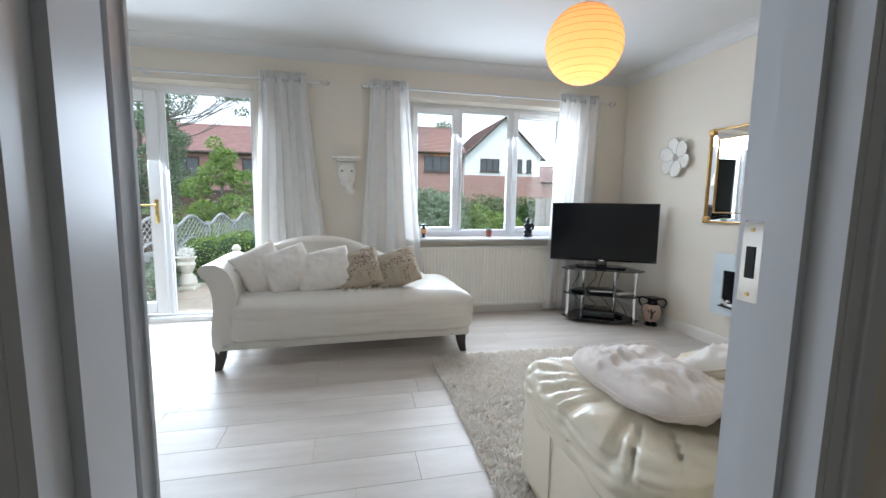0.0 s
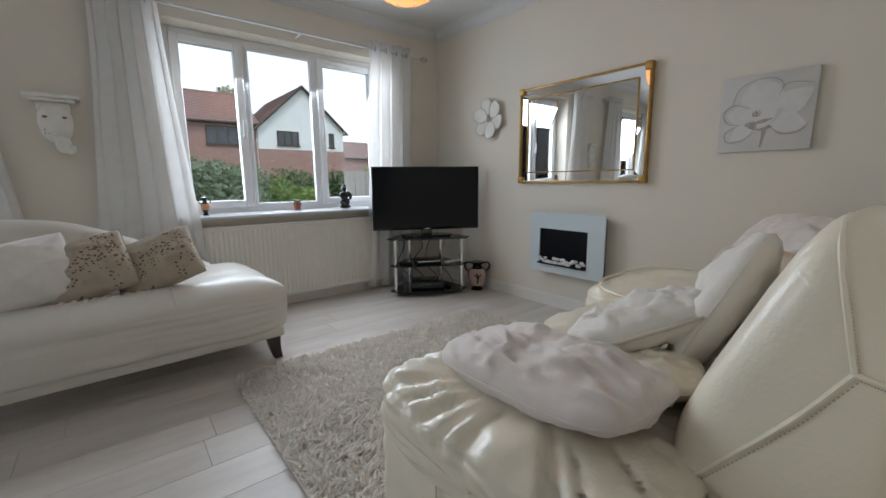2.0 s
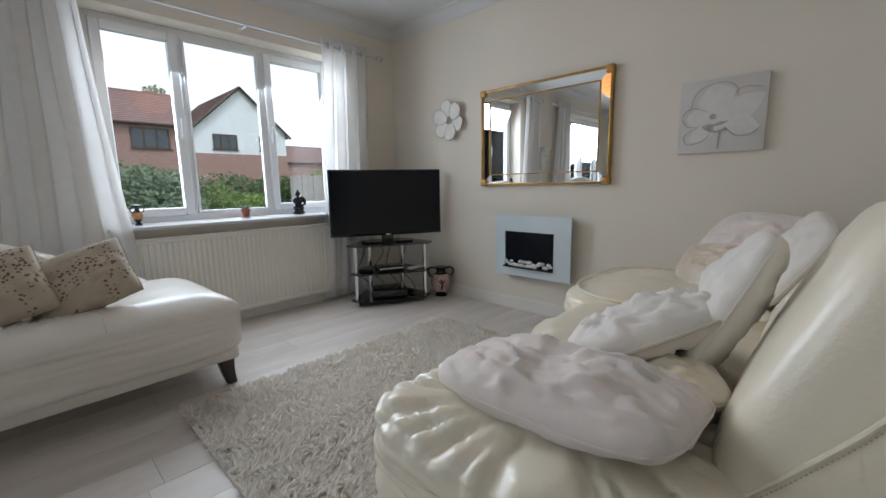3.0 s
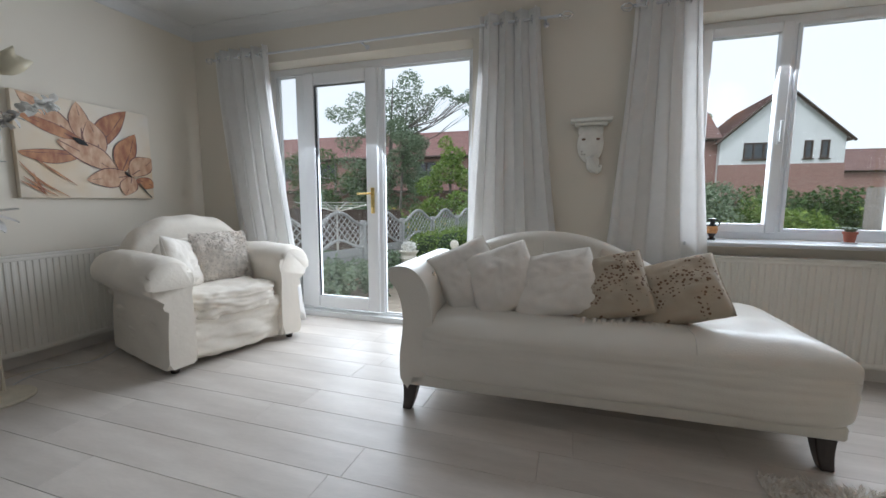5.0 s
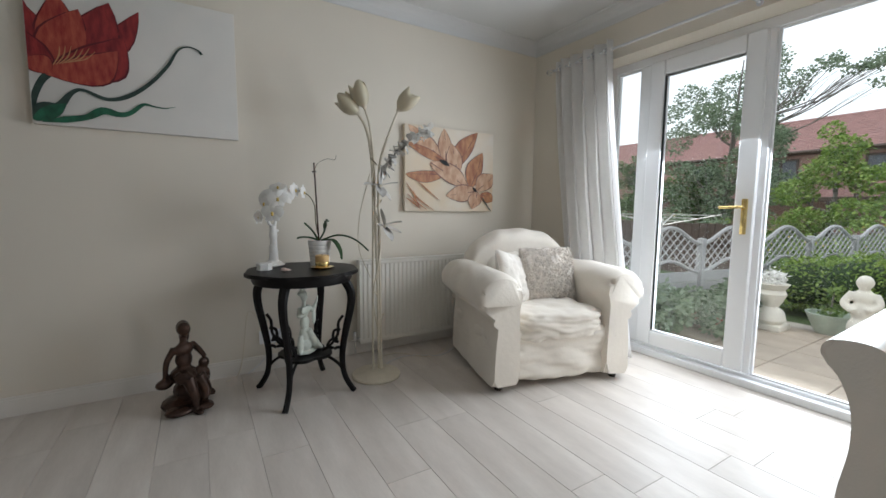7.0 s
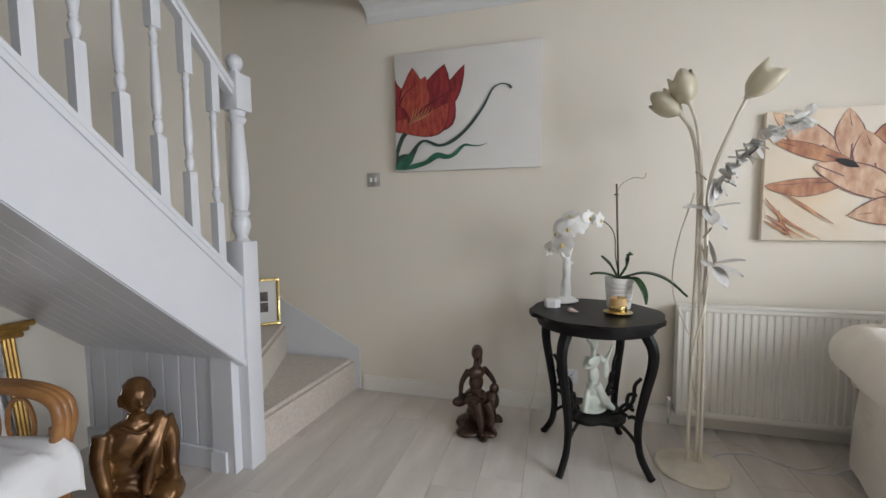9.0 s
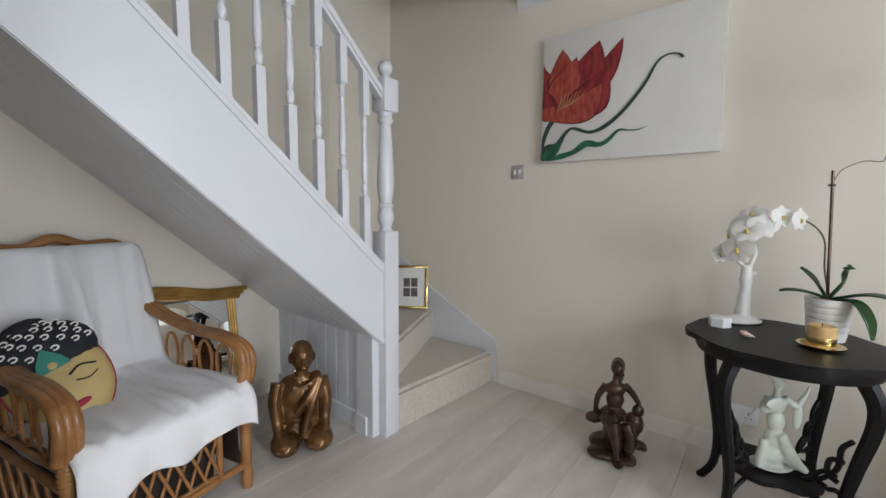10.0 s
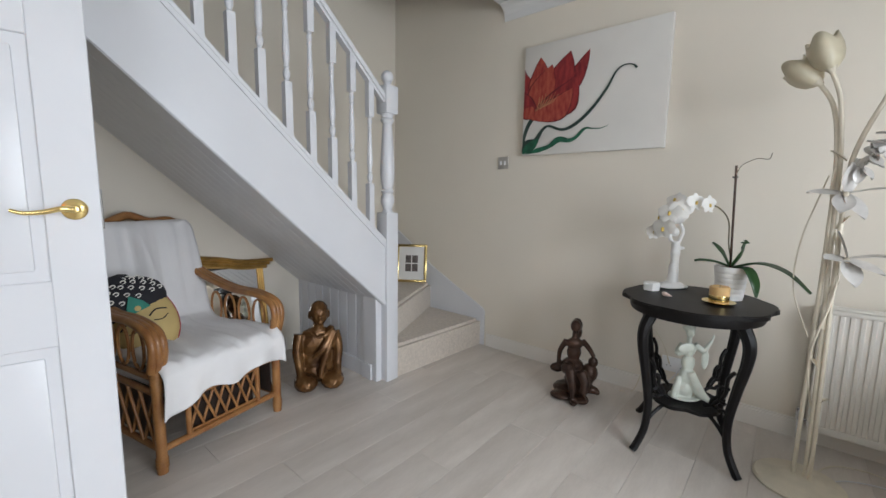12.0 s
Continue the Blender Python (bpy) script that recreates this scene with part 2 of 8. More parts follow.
def soft_block(bm, x0, x1, y0, y1, z0, z1, power=5.0, n=14, wobble=0.01, seed=0, m=Matrix(), fold=0.0, fold_n=9):
    """An upholstered block: a rounded box whose faces swell, with shallow puckers."""
    n0 = len(bm.verts)
    vs = bmesh.ops.create_cube(bm, size=2)["verts"]
    es = list({e for v in vs for e in v.link_edges})
    bmesh.ops.subdivide_edges(bm, edges=es, cuts=n, use_grid_fill=True)
    c = Vector(((x0 + x1) / 2, (y0 + y1) / 2, (z0 + z1) / 2))
    h = Vector(((x1 - x0) / 2, (y1 - y0) / 2, (z1 - z0) / 2))
    seen = list(bm.verts)[n0:]
    for v in seen:
        p = v.co
        q = (abs(p.x) ** power + abs(p.y) ** power + abs(p.z) ** power) ** (1 / power)
        d = Vector((p.x / q, p.y / q, p.z / q))
        w = noise.noise(d * 2.2 + Vector((seed, seed * 2, 0))) * wobble + noise.noise(d * 5 + Vector((seed, 0, seed))) * wobble * 0.6
        if fold and d.z > 0:
            ring = max(abs(d.x), abs(d.y))
            a = math.atan2(d.y, d.x)
            ridge = abs(noise.noise(Vector((math.cos(a) * fold_n * 0.55, math.sin(a) * fold_n * 0.55, seed + ring * 0.4))))
            w += -fold * (1 - min(1.0, ridge * 4.5)) * max(0, ring - 0.35) * 1.5 * d.z
        loc = c + Vector((d.x * h.x, d.y * h.y, d.z * h.z)) + d * w
        v.co = m @ loc
    return bm


# ---- the room's structure ----
WEST, EAST, NORTH, SOUTH, BACK = -3.30, 2.90, 4.17, 0.705, -0.42
CEILING, COVE = 2.46, 0.09
OUT = 4.43
HALL_W, HALL_E = -0.42, 0.95
DOOR_L, DOOR_R, DOOR_H = -0.207, 0.602, 2.03

# north wall with the patio opening and the window opening
PX0, PX1, PZ1 = -2.66, -0.81, 2.125
WX0, WX1, WZ0, WZ1 = 0.57, 2.293, 0.775, 2.112
bm = B()
box(bm, WEST - 0.25, PX0, NORTH, OUT, -0.2, 2.7)
box(bm, PX1, WX0, NORTH, OUT, -0.2, 2.7)
box(bm, WX1, EAST + 0.25, NORTH, OUT, -0.2, 2.7)
box(bm, PX0, PX1, NORTH, OUT, PZ1, 2.7)
box(bm, WX0, WX1, NORTH, OUT, WZ1, 2.7)
box(bm, WX0, WX1, NORTH, OUT, -0.2, WZ0)
structure("wall_north", bm, WALL, "cream painted wall with patio door and window openings", smooth=False)
structure("wall_east", box(B(), EAST, EAST + 0.25, SOUTH - 0.1, NORTH, -0.1, 2.7), WALL, "cream painted plain wall", smooth=False)
structure("wall_west", box(B(), WEST - 0.25, WEST, BACK - 0.2, NORTH, -0.1, 4.9), WALL, "cream painted wall rising up the stairwell", smooth=False)
bm = B()
box(bm, DOOR_R + 0.029, EAST, SOUTH - 0.11, SOUTH, -0.1, 2.7)
box(bm, DOOR_L - 0.029, DOOR_R + 0.029, SOUTH - 0.11, SOUTH, DOOR_H + 0.029, 2.7)
box(bm, HALL_W, DOOR_L - 0.029, SOUTH - 0.11, SOUTH, -0.1, 2.7)
structure("wall_south", bm, WALL, "cream painted wall with the hall doorway", smooth=False)
bm = B()
box(bm, WEST, HALL_W - 0.1, BACK - 0.2, BACK, -0.1, 4.9)
structure("wall_stair_back", bm, WALL, "cream painted wall behind the stairs", smooth=False)
bm = B()
box(bm, HALL_W - 0.1, HALL_W, -1.6, SOUTH - 0.004, -0.1, 4.9)
structure("wall_hall_west", bm, WALL, "cream painted wall between hall and stairs", smooth=False)
bm = B()
box(bm, HALL_W - 0.1, HALL_E + 0.1, -1.7, -1.6, -0.1, 2.7)
box(bm, HALL_E, HALL_E + 0.1, -1.6, SOUTH - 0.11, -0.1, 2.7)
structure("wall_hall", bm, WALL, "cream painted hall walls", smooth=False)
bm = B()
box(bm, WEST, HALL_W - 0.1, SOUTH - 0.11, SOUTH, 2.7, 4.9)
structure("wall_stairwell_upper", bm, WALL, "cream painted upper stairwell wall", smooth=False)

# ceilings: room, hall, stairwell; the room's has a coved edge
bm = B()
box(bm, WEST, EAST, SOUTH, NORTH, CEILING, 2.7)
box(bm, HALL_W, HALL_E, -1.6, SOUTH - 0.11, 2.40, 2.7)
structure("ceiling", bm, CEIL, "white painted ceiling", smooth=False)
structure("ceiling_stairwell", box(B(), WEST, HALL_W - 0.1, BACK, SOUTH, 4.8, 4.9), CEIL, "white stairwell ceiling", smooth=False)


def coving(name, a, b, inward):
    """A concave plaster cove from a to b; inward points into the room."""
    a, b, inward = Vector(a), Vector(b), Vector(inward)
    prof = [(0, 0), (0, -COVE), (0.006, -COVE), (0.008, -COVE + 0.008)]
    prof += [(COVE - (COVE - 0.008) * math.cos(t), -(COVE - 0.008) * (1 - math.sin(t)) - 0.0) for t in [0.1, 0.4, 0.7, 1.0, 1.3, 1.5]]
    prof += [(COVE, -0.008), (COVE + 0.004, 0)]
    bm = B()
    r1 = [bm.verts.new(a + inward * d + Vector((0, 0, z))) for d, z in prof]
    r2 = [bm.verts.new(b + inward * d + Vector((0, 0, z))) for d, z in prof]
    for i in range(len(prof)):
        j = (i + 1) % len(prof)
        bm.faces.new((r1[i], r1[j], r2[j], r2[i]))
    bm.faces.new(r1)
    bm.faces.new(r2[::-1])
    return structure(name, bm, CEIL, "white plaster coving", smooth=False)


coving("coving_north", (WEST, NORTH, CEILING), (EAST, NORTH, CEILING), (0, -1, 0))
coving("coving_east", (EAST, SOUTH, CEILING), (EAST, NORTH, CEILING), (-1, 0, 0))
coving("coving_west", (WEST, SOUTH, CEILING), (WEST, NORTH, CEILING), (1, 0, 0))
coving("coving_south", (HALL_W, SOUTH, CEILING), (EAST, SOUTH, CEILING), (0, 1, 0))

# skirting boards
bm = B()
for x0, x1, y0, y1 in ((EAST - 0.016, EAST, SOUTH, NORTH), (WEST, WEST + 0.016, 0.63, NORTH), (WX0 - 1.36, EAST - 0.016, NORTH - 0.016, NORTH),
                       (DOOR_R + 0.08, EAST - 0.016, SOUTH, SOUTH + 0.016), (-2.20, HALL_W - 0.1, BACK, BACK + 0.016), (WEST + 0.016, PX0, NORTH - 0.016, NORTH)):
    box(bm, x0, x1, y0, y1, 0.0, 0.085)
    box(bm, x0 + (0.006 if x0 > 2 else 0), x1 - (0.006 if x1 < -3 else 0), y0 + (0.006 if y0 > 4 else 0), y1 - (0.006 if y1 < 1 else 0), 0.085, 0.097)
structure("baseboard", bm, SKIRT, "white gloss skirting board", smooth=False)

# ---- doors, windows, stairs ----


def door_lining():
    bm = B()
    for x0, x1 in ((DOOR_L - 0.03, DOOR_L), (DOOR_R, DOOR_R + 0.03)):
        box(bm, x0, x1, SOUTH - 0.125, SOUTH + 0.012, 0, DOOR_H + 0.03)
    box(bm, DOOR_L, DOOR_R, SOUTH - 0.125, SOUTH + 0.012, DOOR_H, DOOR_H + 0.03)
    for x0, x1 in ((DOOR_L, DOOR_L + 0.012), (DOOR_R - 0.012, DOOR_R)):
        box(bm, x0, x1, SOUTH - 0.085, SOUTH - 0.035, 0, DOOR_H)
    frame_ob = structure("door_1", bm, GLOSS, "white gloss painted door frame", smooth=False)
    for side, x in ((-1, DOOR_L), (1, DOOR_R)):
        for y0, y1, y2 in ((SOUTH, SOUTH + 0.016, SOUTH + 0.024), (SOUTH - 0.126, SOUTH - 0.110, SOUTH - 0.134)):
            bm = B()
            a, b = sorted((x + side * 0.012, x + side * 0.07))
            box(bm, a, b, min(y0, y1) , max(y0, y1), 0, DOOR_H + 0.07)
            a, b = sorted((x + side * 0.035, x + side * 0.066))
            box(bm, a, b, min(y1, y2), max(y1, y2), 0, DOOR_H + 0.066, 0.003, 1)
            part("architrave", bm, GLOSS, frame_ob)
    bm = B()
    box(bm, DOOR_R - 0.003, DOOR_R + 0.002, SOUTH - 0.030, SOUTH + 0.004, 0.985, 1.105, 0.002, 1)
    part("strike_plate", bm, CHROME, frame_ob, "chrome latch keep")
    part("latch_hole", box(B(), DOOR_R - 0.0045, DOOR_R - 0.003, SOUTH - 0.019, SOUTH - 0.006, 1.022, 1.068), BLACKMATT, frame_ob)
    bm = B()
    for z in (0.998, 1.092):
        lathe(bm, [(0.003, 0), (0.003, 0.001)], 10, pose(DOOR_R - 0.0032, SOUTH - 0.012, z, 0, -90, 0))
    part("screw", bm, BRASS, frame_ob)


door_lining()


def open_door():
    """A six-panel door swung back into the room; local x runs from the hinge to the latch edge."""
    ang = 170.5
    d = thing("room_door", pose(DOOR_L + 0.002, SOUTH + 0.04, 0.008, 0, 0, ang), "open white moulded panel door with brass lever handle", "door")
    w, h, t = 0.788, 2.015, 0.036
    core = box(B(), 0, w, -t / 2 + 0.008, t / 2 - 0.008, 0.0, h)
    part("core", core, GLOSS, d)
    xs = [0, 0.115, w / 2 - 0.055, w / 2 + 0.055, w - 0.115, w]
    zs = [0, 0.20, 0.72, 0.90, 1.52, 1.62, 1.90, h]
    bm = B()
    for x0, x1 in ((xs[0], xs[1]), (xs[2], xs[3]), (xs[4], xs[5])):
        box(bm, x0, x1, -t / 2, t / 2, 0, h, 0.003, 1)
    part("stile", bm, GLOSS, d)
    bm = B()
    for z0, z1 in ((zs[0], zs[1]), (zs[2], zs[3]), (zs[4], zs[5]), (zs[6], zs[7])):
        for x0, x1 in ((xs[1], xs[2]), (xs[3], xs[4])):
            box(bm, x0 - 0.002, x1 + 0.002, -t / 2 + 0.0006, t / 2 - 0.0006, z0, z1, 0.003, 1)
    part("rail", bm, GLOSS, d)
    for z0, z1 in ((zs[1], zs[2]), (zs[3], zs[4]), (zs[5], zs[6])):
        for x0, x1 in ((xs[1], xs[2]), (xs[3], xs[4])):
            bm = B()
            box(bm, x0 + 0.028, x1 - 0.028, -t / 2 + 0.002, t / 2 - 0.002, z0 + 0.028, z1 - 0.028, 0.006, 2)
            part("panel", bm, GLOSS, d)
    for s in (-1, 1):
        hx, hz = w - 0.055, 1.09
        m = pose(hx, s * t / 2, hz, -90 * s, 0, 0)
        rose = part("handle_rose", lathe(B(), [(0.028, 0), (0.028, 0.004), (0.024, 0.007), (0.016, 0.008), (0.010, 0.011), (0.009, 0.026), (0.001, 0.027)], 24, m), BRASS, d, "round polished brass rose")
        pts = spline([(hx, s * (t / 2 + 0.028), hz), (hx - 0.025, s * (t / 2 + 0.036), hz + 0.002), (hx - 0.06, s * (t / 2 + 0.036), hz - 0.006), (hx - 0.095, s * (t / 2 + 0.034), hz - 0.008), (hx - 0.118, s * (t / 2 + 0.032), hz - 0.001)], 5)
        part("lever", tube(B(), pts, [0.0085 - 0.0002 * i for i in range(len(pts))], 10), BRASS, rose)
    part("latch", box(B(), w - 0.001, w + 0.004, -0.012, 0.012, 1.035, 1.145, 0.001, 1), CHROME, d, "chrome latch plate")
    for z in (0.2, 1.75):
        part("hinge", tube(B(), [(-0.004, t / 2 + 0.004, z), (-0.004, t / 2 + 0.004, z + 0.09)], 0.006, 8), BRASS, d)


open_door()


def frame_bars(bm, x0, x1, z0, z1, wd, y0, y1, bev=0.004):
    box(bm, x0, x0 + wd, y0, y1, z0, z1, bev, 1)
    box(bm, x1 - wd, x1, y0, y1, z0, z1, bev, 1)
    box(bm, x0 + wd - 0.002, x1 - wd + 0.002, y0 + 0.0008, y1 - 0.0008, z0, z0 + wd, bev, 1)
    box(bm, x0 + wd - 0.002, x1 - wd + 0.002, y0 + 0.0008, y1 - 0.0008, z1 - wd, z1, bev, 1)


def pane(owner, x0, x1, z0, z1, y):
    g = part("pane", box(B(), x0, x1, y, y + 0.006, z0, z1), GLASS, owner, smooth=False)
    g.visible_shadow = False
    return g


# the wide window: a left and a right sash beside a fixed light
bm = B()
frame_bars(bm, WX0, WX1, WZ0 + 0.004, WZ1, 0.055, 4.345, 4.405)
for x in (1.088, 1.672):
    box(bm, x - 0.028, x + 0.028, 4.3465, 4.4035, WZ0 + 0.05, WZ1 - 0.05, 0.004, 1)
win = structure("window_1", bm, UPVC, "white plastic three-light window")
for x0, x1 in ((WX0 + 0.045, 1.088), (1.684, WX1 - 0.045)):
    bm = B()
    frame_bars(bm, x0, x1, WZ0 + 0.045, WZ1 - 0.04, 0.058, 4.322, 4.385, 0.006)
    sash = part("sash", bm, UPVC, win)
    pane(sash, x0 + 0.05, x1 - 0.05, WZ0 + 0.1, WZ1 - 0.09, 4.36)
    hx = x1 - 0.028 if x0 < 1 else x0 + 0.028
    bm = B()
    box(bm, hx - 0.012, hx + 0.012, 4.308, 4.322, 1.36, 1.44, 0.004, 2)
    box(bm, hx - 0.008, hx + 0.008, 4.290, 4.309, 1.375, 1.50, 0.005, 2)
    part("window_handle", bm, UPVC, sash)
pane(win, 1.114, 1.648, WZ0 + 0.055, WZ1 - 0.05, 4.372)
bm = B()
frame_bars(bm, 1.114, 1.648, WZ0 + 0.055, WZ1 - 0.052, 0.02, 4.335, 4.372, 0.003)
part("glazing_bead", bm, UPVC, win)
bm = B()
box(bm, WX0 - 0.03, WX1 + 0.03, NORTH - 0.075, NORTH - 0.002, WZ0 - 0.024, WZ0 + 0.001, 0.008, 3)
box(bm, WX0 + 0.002, WX1 - 0.002, NORTH - 0.01, 4.343, WZ0 - 0.02, WZ0 + 0.0025)
structure("window_sill", bm, GLOSS, "white painted window board")

# the patio door: narrow side light, hinged door leaf, wide fixed light
bm = B()
frame_bars(bm, PX0, PX1, 0.004, PZ1, 0.06, 4.345, 4.415)
box(bm, -2.402, -2.322, 4.3465, 4.4135, 0.07, PZ1 - 0.06, 0.004, 1)
box(bm, -1.634, -1.594, 4.3465, 4.4135, 0.07, PZ1 - 0.06, 0.004, 1)
box(bm, PX0, PX1, 4.30, 4.346, 0.0, 0.045, 0.004, 1)
pat = structure("window_2", bm, UPVC, "white plastic patio door frame")
pane(pat, PX0 + 0.055, -2.40, 0.06, PZ1 - 0.06, 4.38)
pane(pat, -1.597, PX1 - 0.055, 0.06, PZ1 - 0.055, 4.38)
bm = B()
frame_bars(bm, -1.596, PX1 - 0.058, 0.062, PZ1 - 0.058, 0.014, 4.36, 4.381, 0.003)
frame_bars(bm, PX0 + 0.058, -2.400, 0.062, PZ1 - 0.058, 0.014, 4.36, 4.381, 0.003)
part("glazing_bead", bm, UPVC, pat)
bm = B()
frame_bars(bm, -2.318, -1.628, 0.075, PZ1 - 0.055, 0.105, 4.322, 4.392, 0.008)
leaf = part("door_leaf", bm, UPVC, pat, "white plastic glazed door leaf")
pane(leaf, -2.218, -1.728, 0.175, PZ1 - 0.155, 4.36)
bm = B()
frame_bars(bm, -2.218, -1.728, 0.175, PZ1 - 0.155, 0.005, 4.326, 4.36, 0.002)
part("glazing_gasket", bm, UPVC, leaf)
bm = B()
box(bm, -1.691, -1.659, 4.311, 4.322, 0.91, 1.12, 0.004, 2)
plate = part("handle_plate", bm, BRASS, leaf, "brass door handle plate")
pts = spline([(-1.675, 4.312, 1.07), (-1.679, 4.28, 1.072), (-1.72, 4.272, 1.07), (-1.79, 4.272, 1.068)], 5)
part("lever", tube(B(), pts, 0.009, 10), BRASS, plate)

# ---- staircase ----
NX, NY = -2.378, 0.555
stairs = tagged(new("staircase"), "white painted timber staircase with beige carpet", "staircase")
stairs.matrix_world = Matrix.LocRotScale((-0.01, -0.06, 0), None, (1, 1, 1.015))


def string_top(x):
    return 0.869 + 0.905 * (x + 2.32)


def string_low(x):
    return 0.60 + 0.88 * (x + 2.194)


X_UP = HALL_W - 0.105
upright = Matrix(((1, 0, 0, 0), (0, 0, -1, 0), (0, 1, 0, 0), (0, 0, 0, 1)))
outline = [(-2.335, string_low(-2.335)), (X_UP, string_low(X_UP)), (X_UP, string_top(X_UP)), (-2.335, string_top(-2.335))]
part("string_board", prism(B(), outline, 0.035, Matrix.Translation((0, 0.583, 0)) @ upright), GLOSS, stairs, smooth=False)
bm = B()
for low, d0, d1 in ((string_low, 0.004, 0.030), (string_top, -0.026, 0.004)):
    o = [(-2.335, low(-2.335) + d0), (X_UP, low(X_UP) + d0), (X_UP, low(X_UP) + d1), (-2.335, low(-2.335) + d1)]
    prism(bm, o, 0.008, Matrix.Translation((0, 0.5912, 0)) @ upright)
part("string_bead", bm, GLOSS, stairs, smooth=False)
o = [(-2.335, string_top(-2.335)), (X_UP, string_top(X_UP)), (X_UP, string_top(X_UP) + 0.022), (-2.335, string_top(-2.335) + 0.022)]
part("base_rail", prism(B(), o, 0.055, Matrix.Translation((0, 0.5935, 0)) @ upright), GLOSS, stairs, smooth=False)
o = [(-2.335, string_top(-2.335) + 0.79), (X_UP, string_top(X_UP) + 0.79), (X_UP, string_top(X_UP) + 0.85), (-2.335, string_top(-2.335) + 0.85)]
bm = prism(B(), o, 0.06, Matrix.Translation((0, 0.597, 0)) @ upright)
bmesh.ops.bevel(bm, geom=bm.edges[:], offset=0.012, segments=3, affect="EDGES")
part("handrail", bm, GLOSS, stairs)


def newel():
    bm = B()
    box(bm, -0.046, 0.046, -0.046, 0.046, 0, 1.035, 0.005, 2)
    n = part("newel_post", bm, GLOSS, stairs)
    n.location = (NX, NY, 0)
    turned = [(0.040, 1.034), (0.030, 1.045), (0.026, 1.056), (0.034, 1.075), (0.042, 1.10), (0.038, 1.13), (0.030, 1.145), (0.036, 1.152), (0.040, 1.160), (0.030, 1.172),
              (0.037, 1.20), (0.042, 1.25), (0.042, 1.30), (0.036, 1.42), (0.030, 1.51), (0.027, 1.545), (0.038, 1.560), (0.040, 1.568), (0.032, 1.580), (0.038, 1.60)]
    part("turned_shaft", lathe(B(), turned, 24), GLOSS, n)
    part("top_block", box(B(), -0.046, 0.046, -0.046, 0.046, 1.60, 1.755, 0.006, 2), GLOSS, n)
    cap = [(0.03, 1.754), (0.022, 1.766), (0.020, 1.772), (0.026, 1.776)] + [(0.036 * math.cos(a), 1.806 + 0.036 * math.sin(a)) for a in [-0.9, -0.5, 0, 0.4, 0.8, 1.2, 1.5]]
    part("ball_cap", lathe(B(), cap, 24), GLOSS, n)


newel()


def baluster_meshes():
    s = 0.0175
    prof = [(0.016, 0.235), (0.010, 0.245), (0.016, 0.262), (0.017, 0.28), (0.010, 0.295), (0.014, 0.302), (0.011, 0.312), (0.016, 0.34), (0.0165, 0.37), (0.013, 0.46), (0.010, 0.535),
            (0.014, 0.545), (0.010, 0.555), (0.015, 0.575), (0.010, 0.590), (0.015, 0.602)]
    bm = B()
    box(bm, -s, s, -s, s, -0.02, 0.236)
    box(bm, -s, s, -s, s, 0.60, 0.815)
    lathe(bm, prof, 14)
    return mesh("baluster", bm, GLOSS)


bal = baluster_meshes()
for i in range(15):
    x = -2.236 + 0.1225 * i
    if x > X_UP - 0.04:
        break
    ob = new("baluster", bal)
    ob.parent = stairs
    ob.location = (x, 0.566, string_top(x) + 0.018)

# carpeted steps: two winders, then the straight flight behind the string
rise = 0.205


def step(name, outline, z0, z1):
    bm = prism(B(), outline, z1 - z0, Matrix.Translation((0, 0, z0)))
    top = [e for e in bm.edges if all(v.co.z > z1 - 1e-4 for v in e.verts)]
    bmesh.ops.bevel(bm, geom=top, offset=0.022, segments=4, affect="EDGES")
    return part(name, bm, CARPET, stairs, "beige carpeted step")


step("step", [(-3.278, 0.63), (-2.426, 0.585), (-2.426, BACK + 0.002), (-3.278, BACK + 0.002)], 0.0, rise)
step("step", [(-3.278, 0.10), (-2.428, 0.51), (-2.36, 0.50), (-2.36, BACK + 0.004), (-3.278, BACK + 0.004)], rise - 0.03, 2 * rise)
step("step", [(-2.88, BACK + 0.006), (-2.43, 0.49), (-2.362, 0.498), (-2.362, BACK + 0.006)], 2 * rise - 0.03, 3 * rise)
for i in range(8):
    x0 = -2.36 + 0.226 * i
    z1 = (4 + i) * rise
    part("step", box(B(), x0, min(x0 + 0.25, X_UP - 0.002), BACK + 0.002, 0.546, string_low(min(x0 + 0.25, X_UP)) + 0.04, z1, 0.015, 3), CARPET, stairs)
# wall string beside the winders
bm = B()
prism(bm, [(0.665, 0.0), (0.665, 0.262), (0.655, 0.285), (0.10, 0.56), (-0.1, 0.70), (BACK, 0.90), (BACK, 0.0)], 0.02, Matrix(((0, 0, 1, WEST + 0.001), (1, 0, 0, 0), (0, 1, 0, 0), (0, 0, 0, 1))))
part("wall_string", bm, GLOSS, stairs, smooth=False)

# boarded soffit and boarded side under the flight
slope = math.atan(0.88)
n_b = 11
for i in range(n_b):
    y0 = BACK + 0.003 + (0.545 - BACK) / n_b * i
    y1 = y0 + (0.545 - BACK) / n_b - 0.004
    o = [(-2.30, string_low(-2.30) + 0.006), (X_UP, string_low(X_UP) + 0.006), (X_UP, string_low(X_UP) + 0.020), (-2.30, string_low(-2.30) + 0.020)]
    part("soffit_board", prism(B(), o, y1 - y0, Matrix.Translation((0, y1, 0)) @ upright), GLOSS, stairs, smooth=False)
o = [(-2.30, string_low(-2.30) + 0.020), (X_UP, string_low(X_UP) + 0.020), (X_UP, string_low(X_UP) + 0.028), (-2.30, string_low(-2.30) + 0.028)]
part("soffit_backing", prism(B(), o, 0.545 - BACK - 0.01, Matrix.Translation((0, 0.545, 0)) @ upright), GLOSS, stairs, smooth=False)
n_p = 9
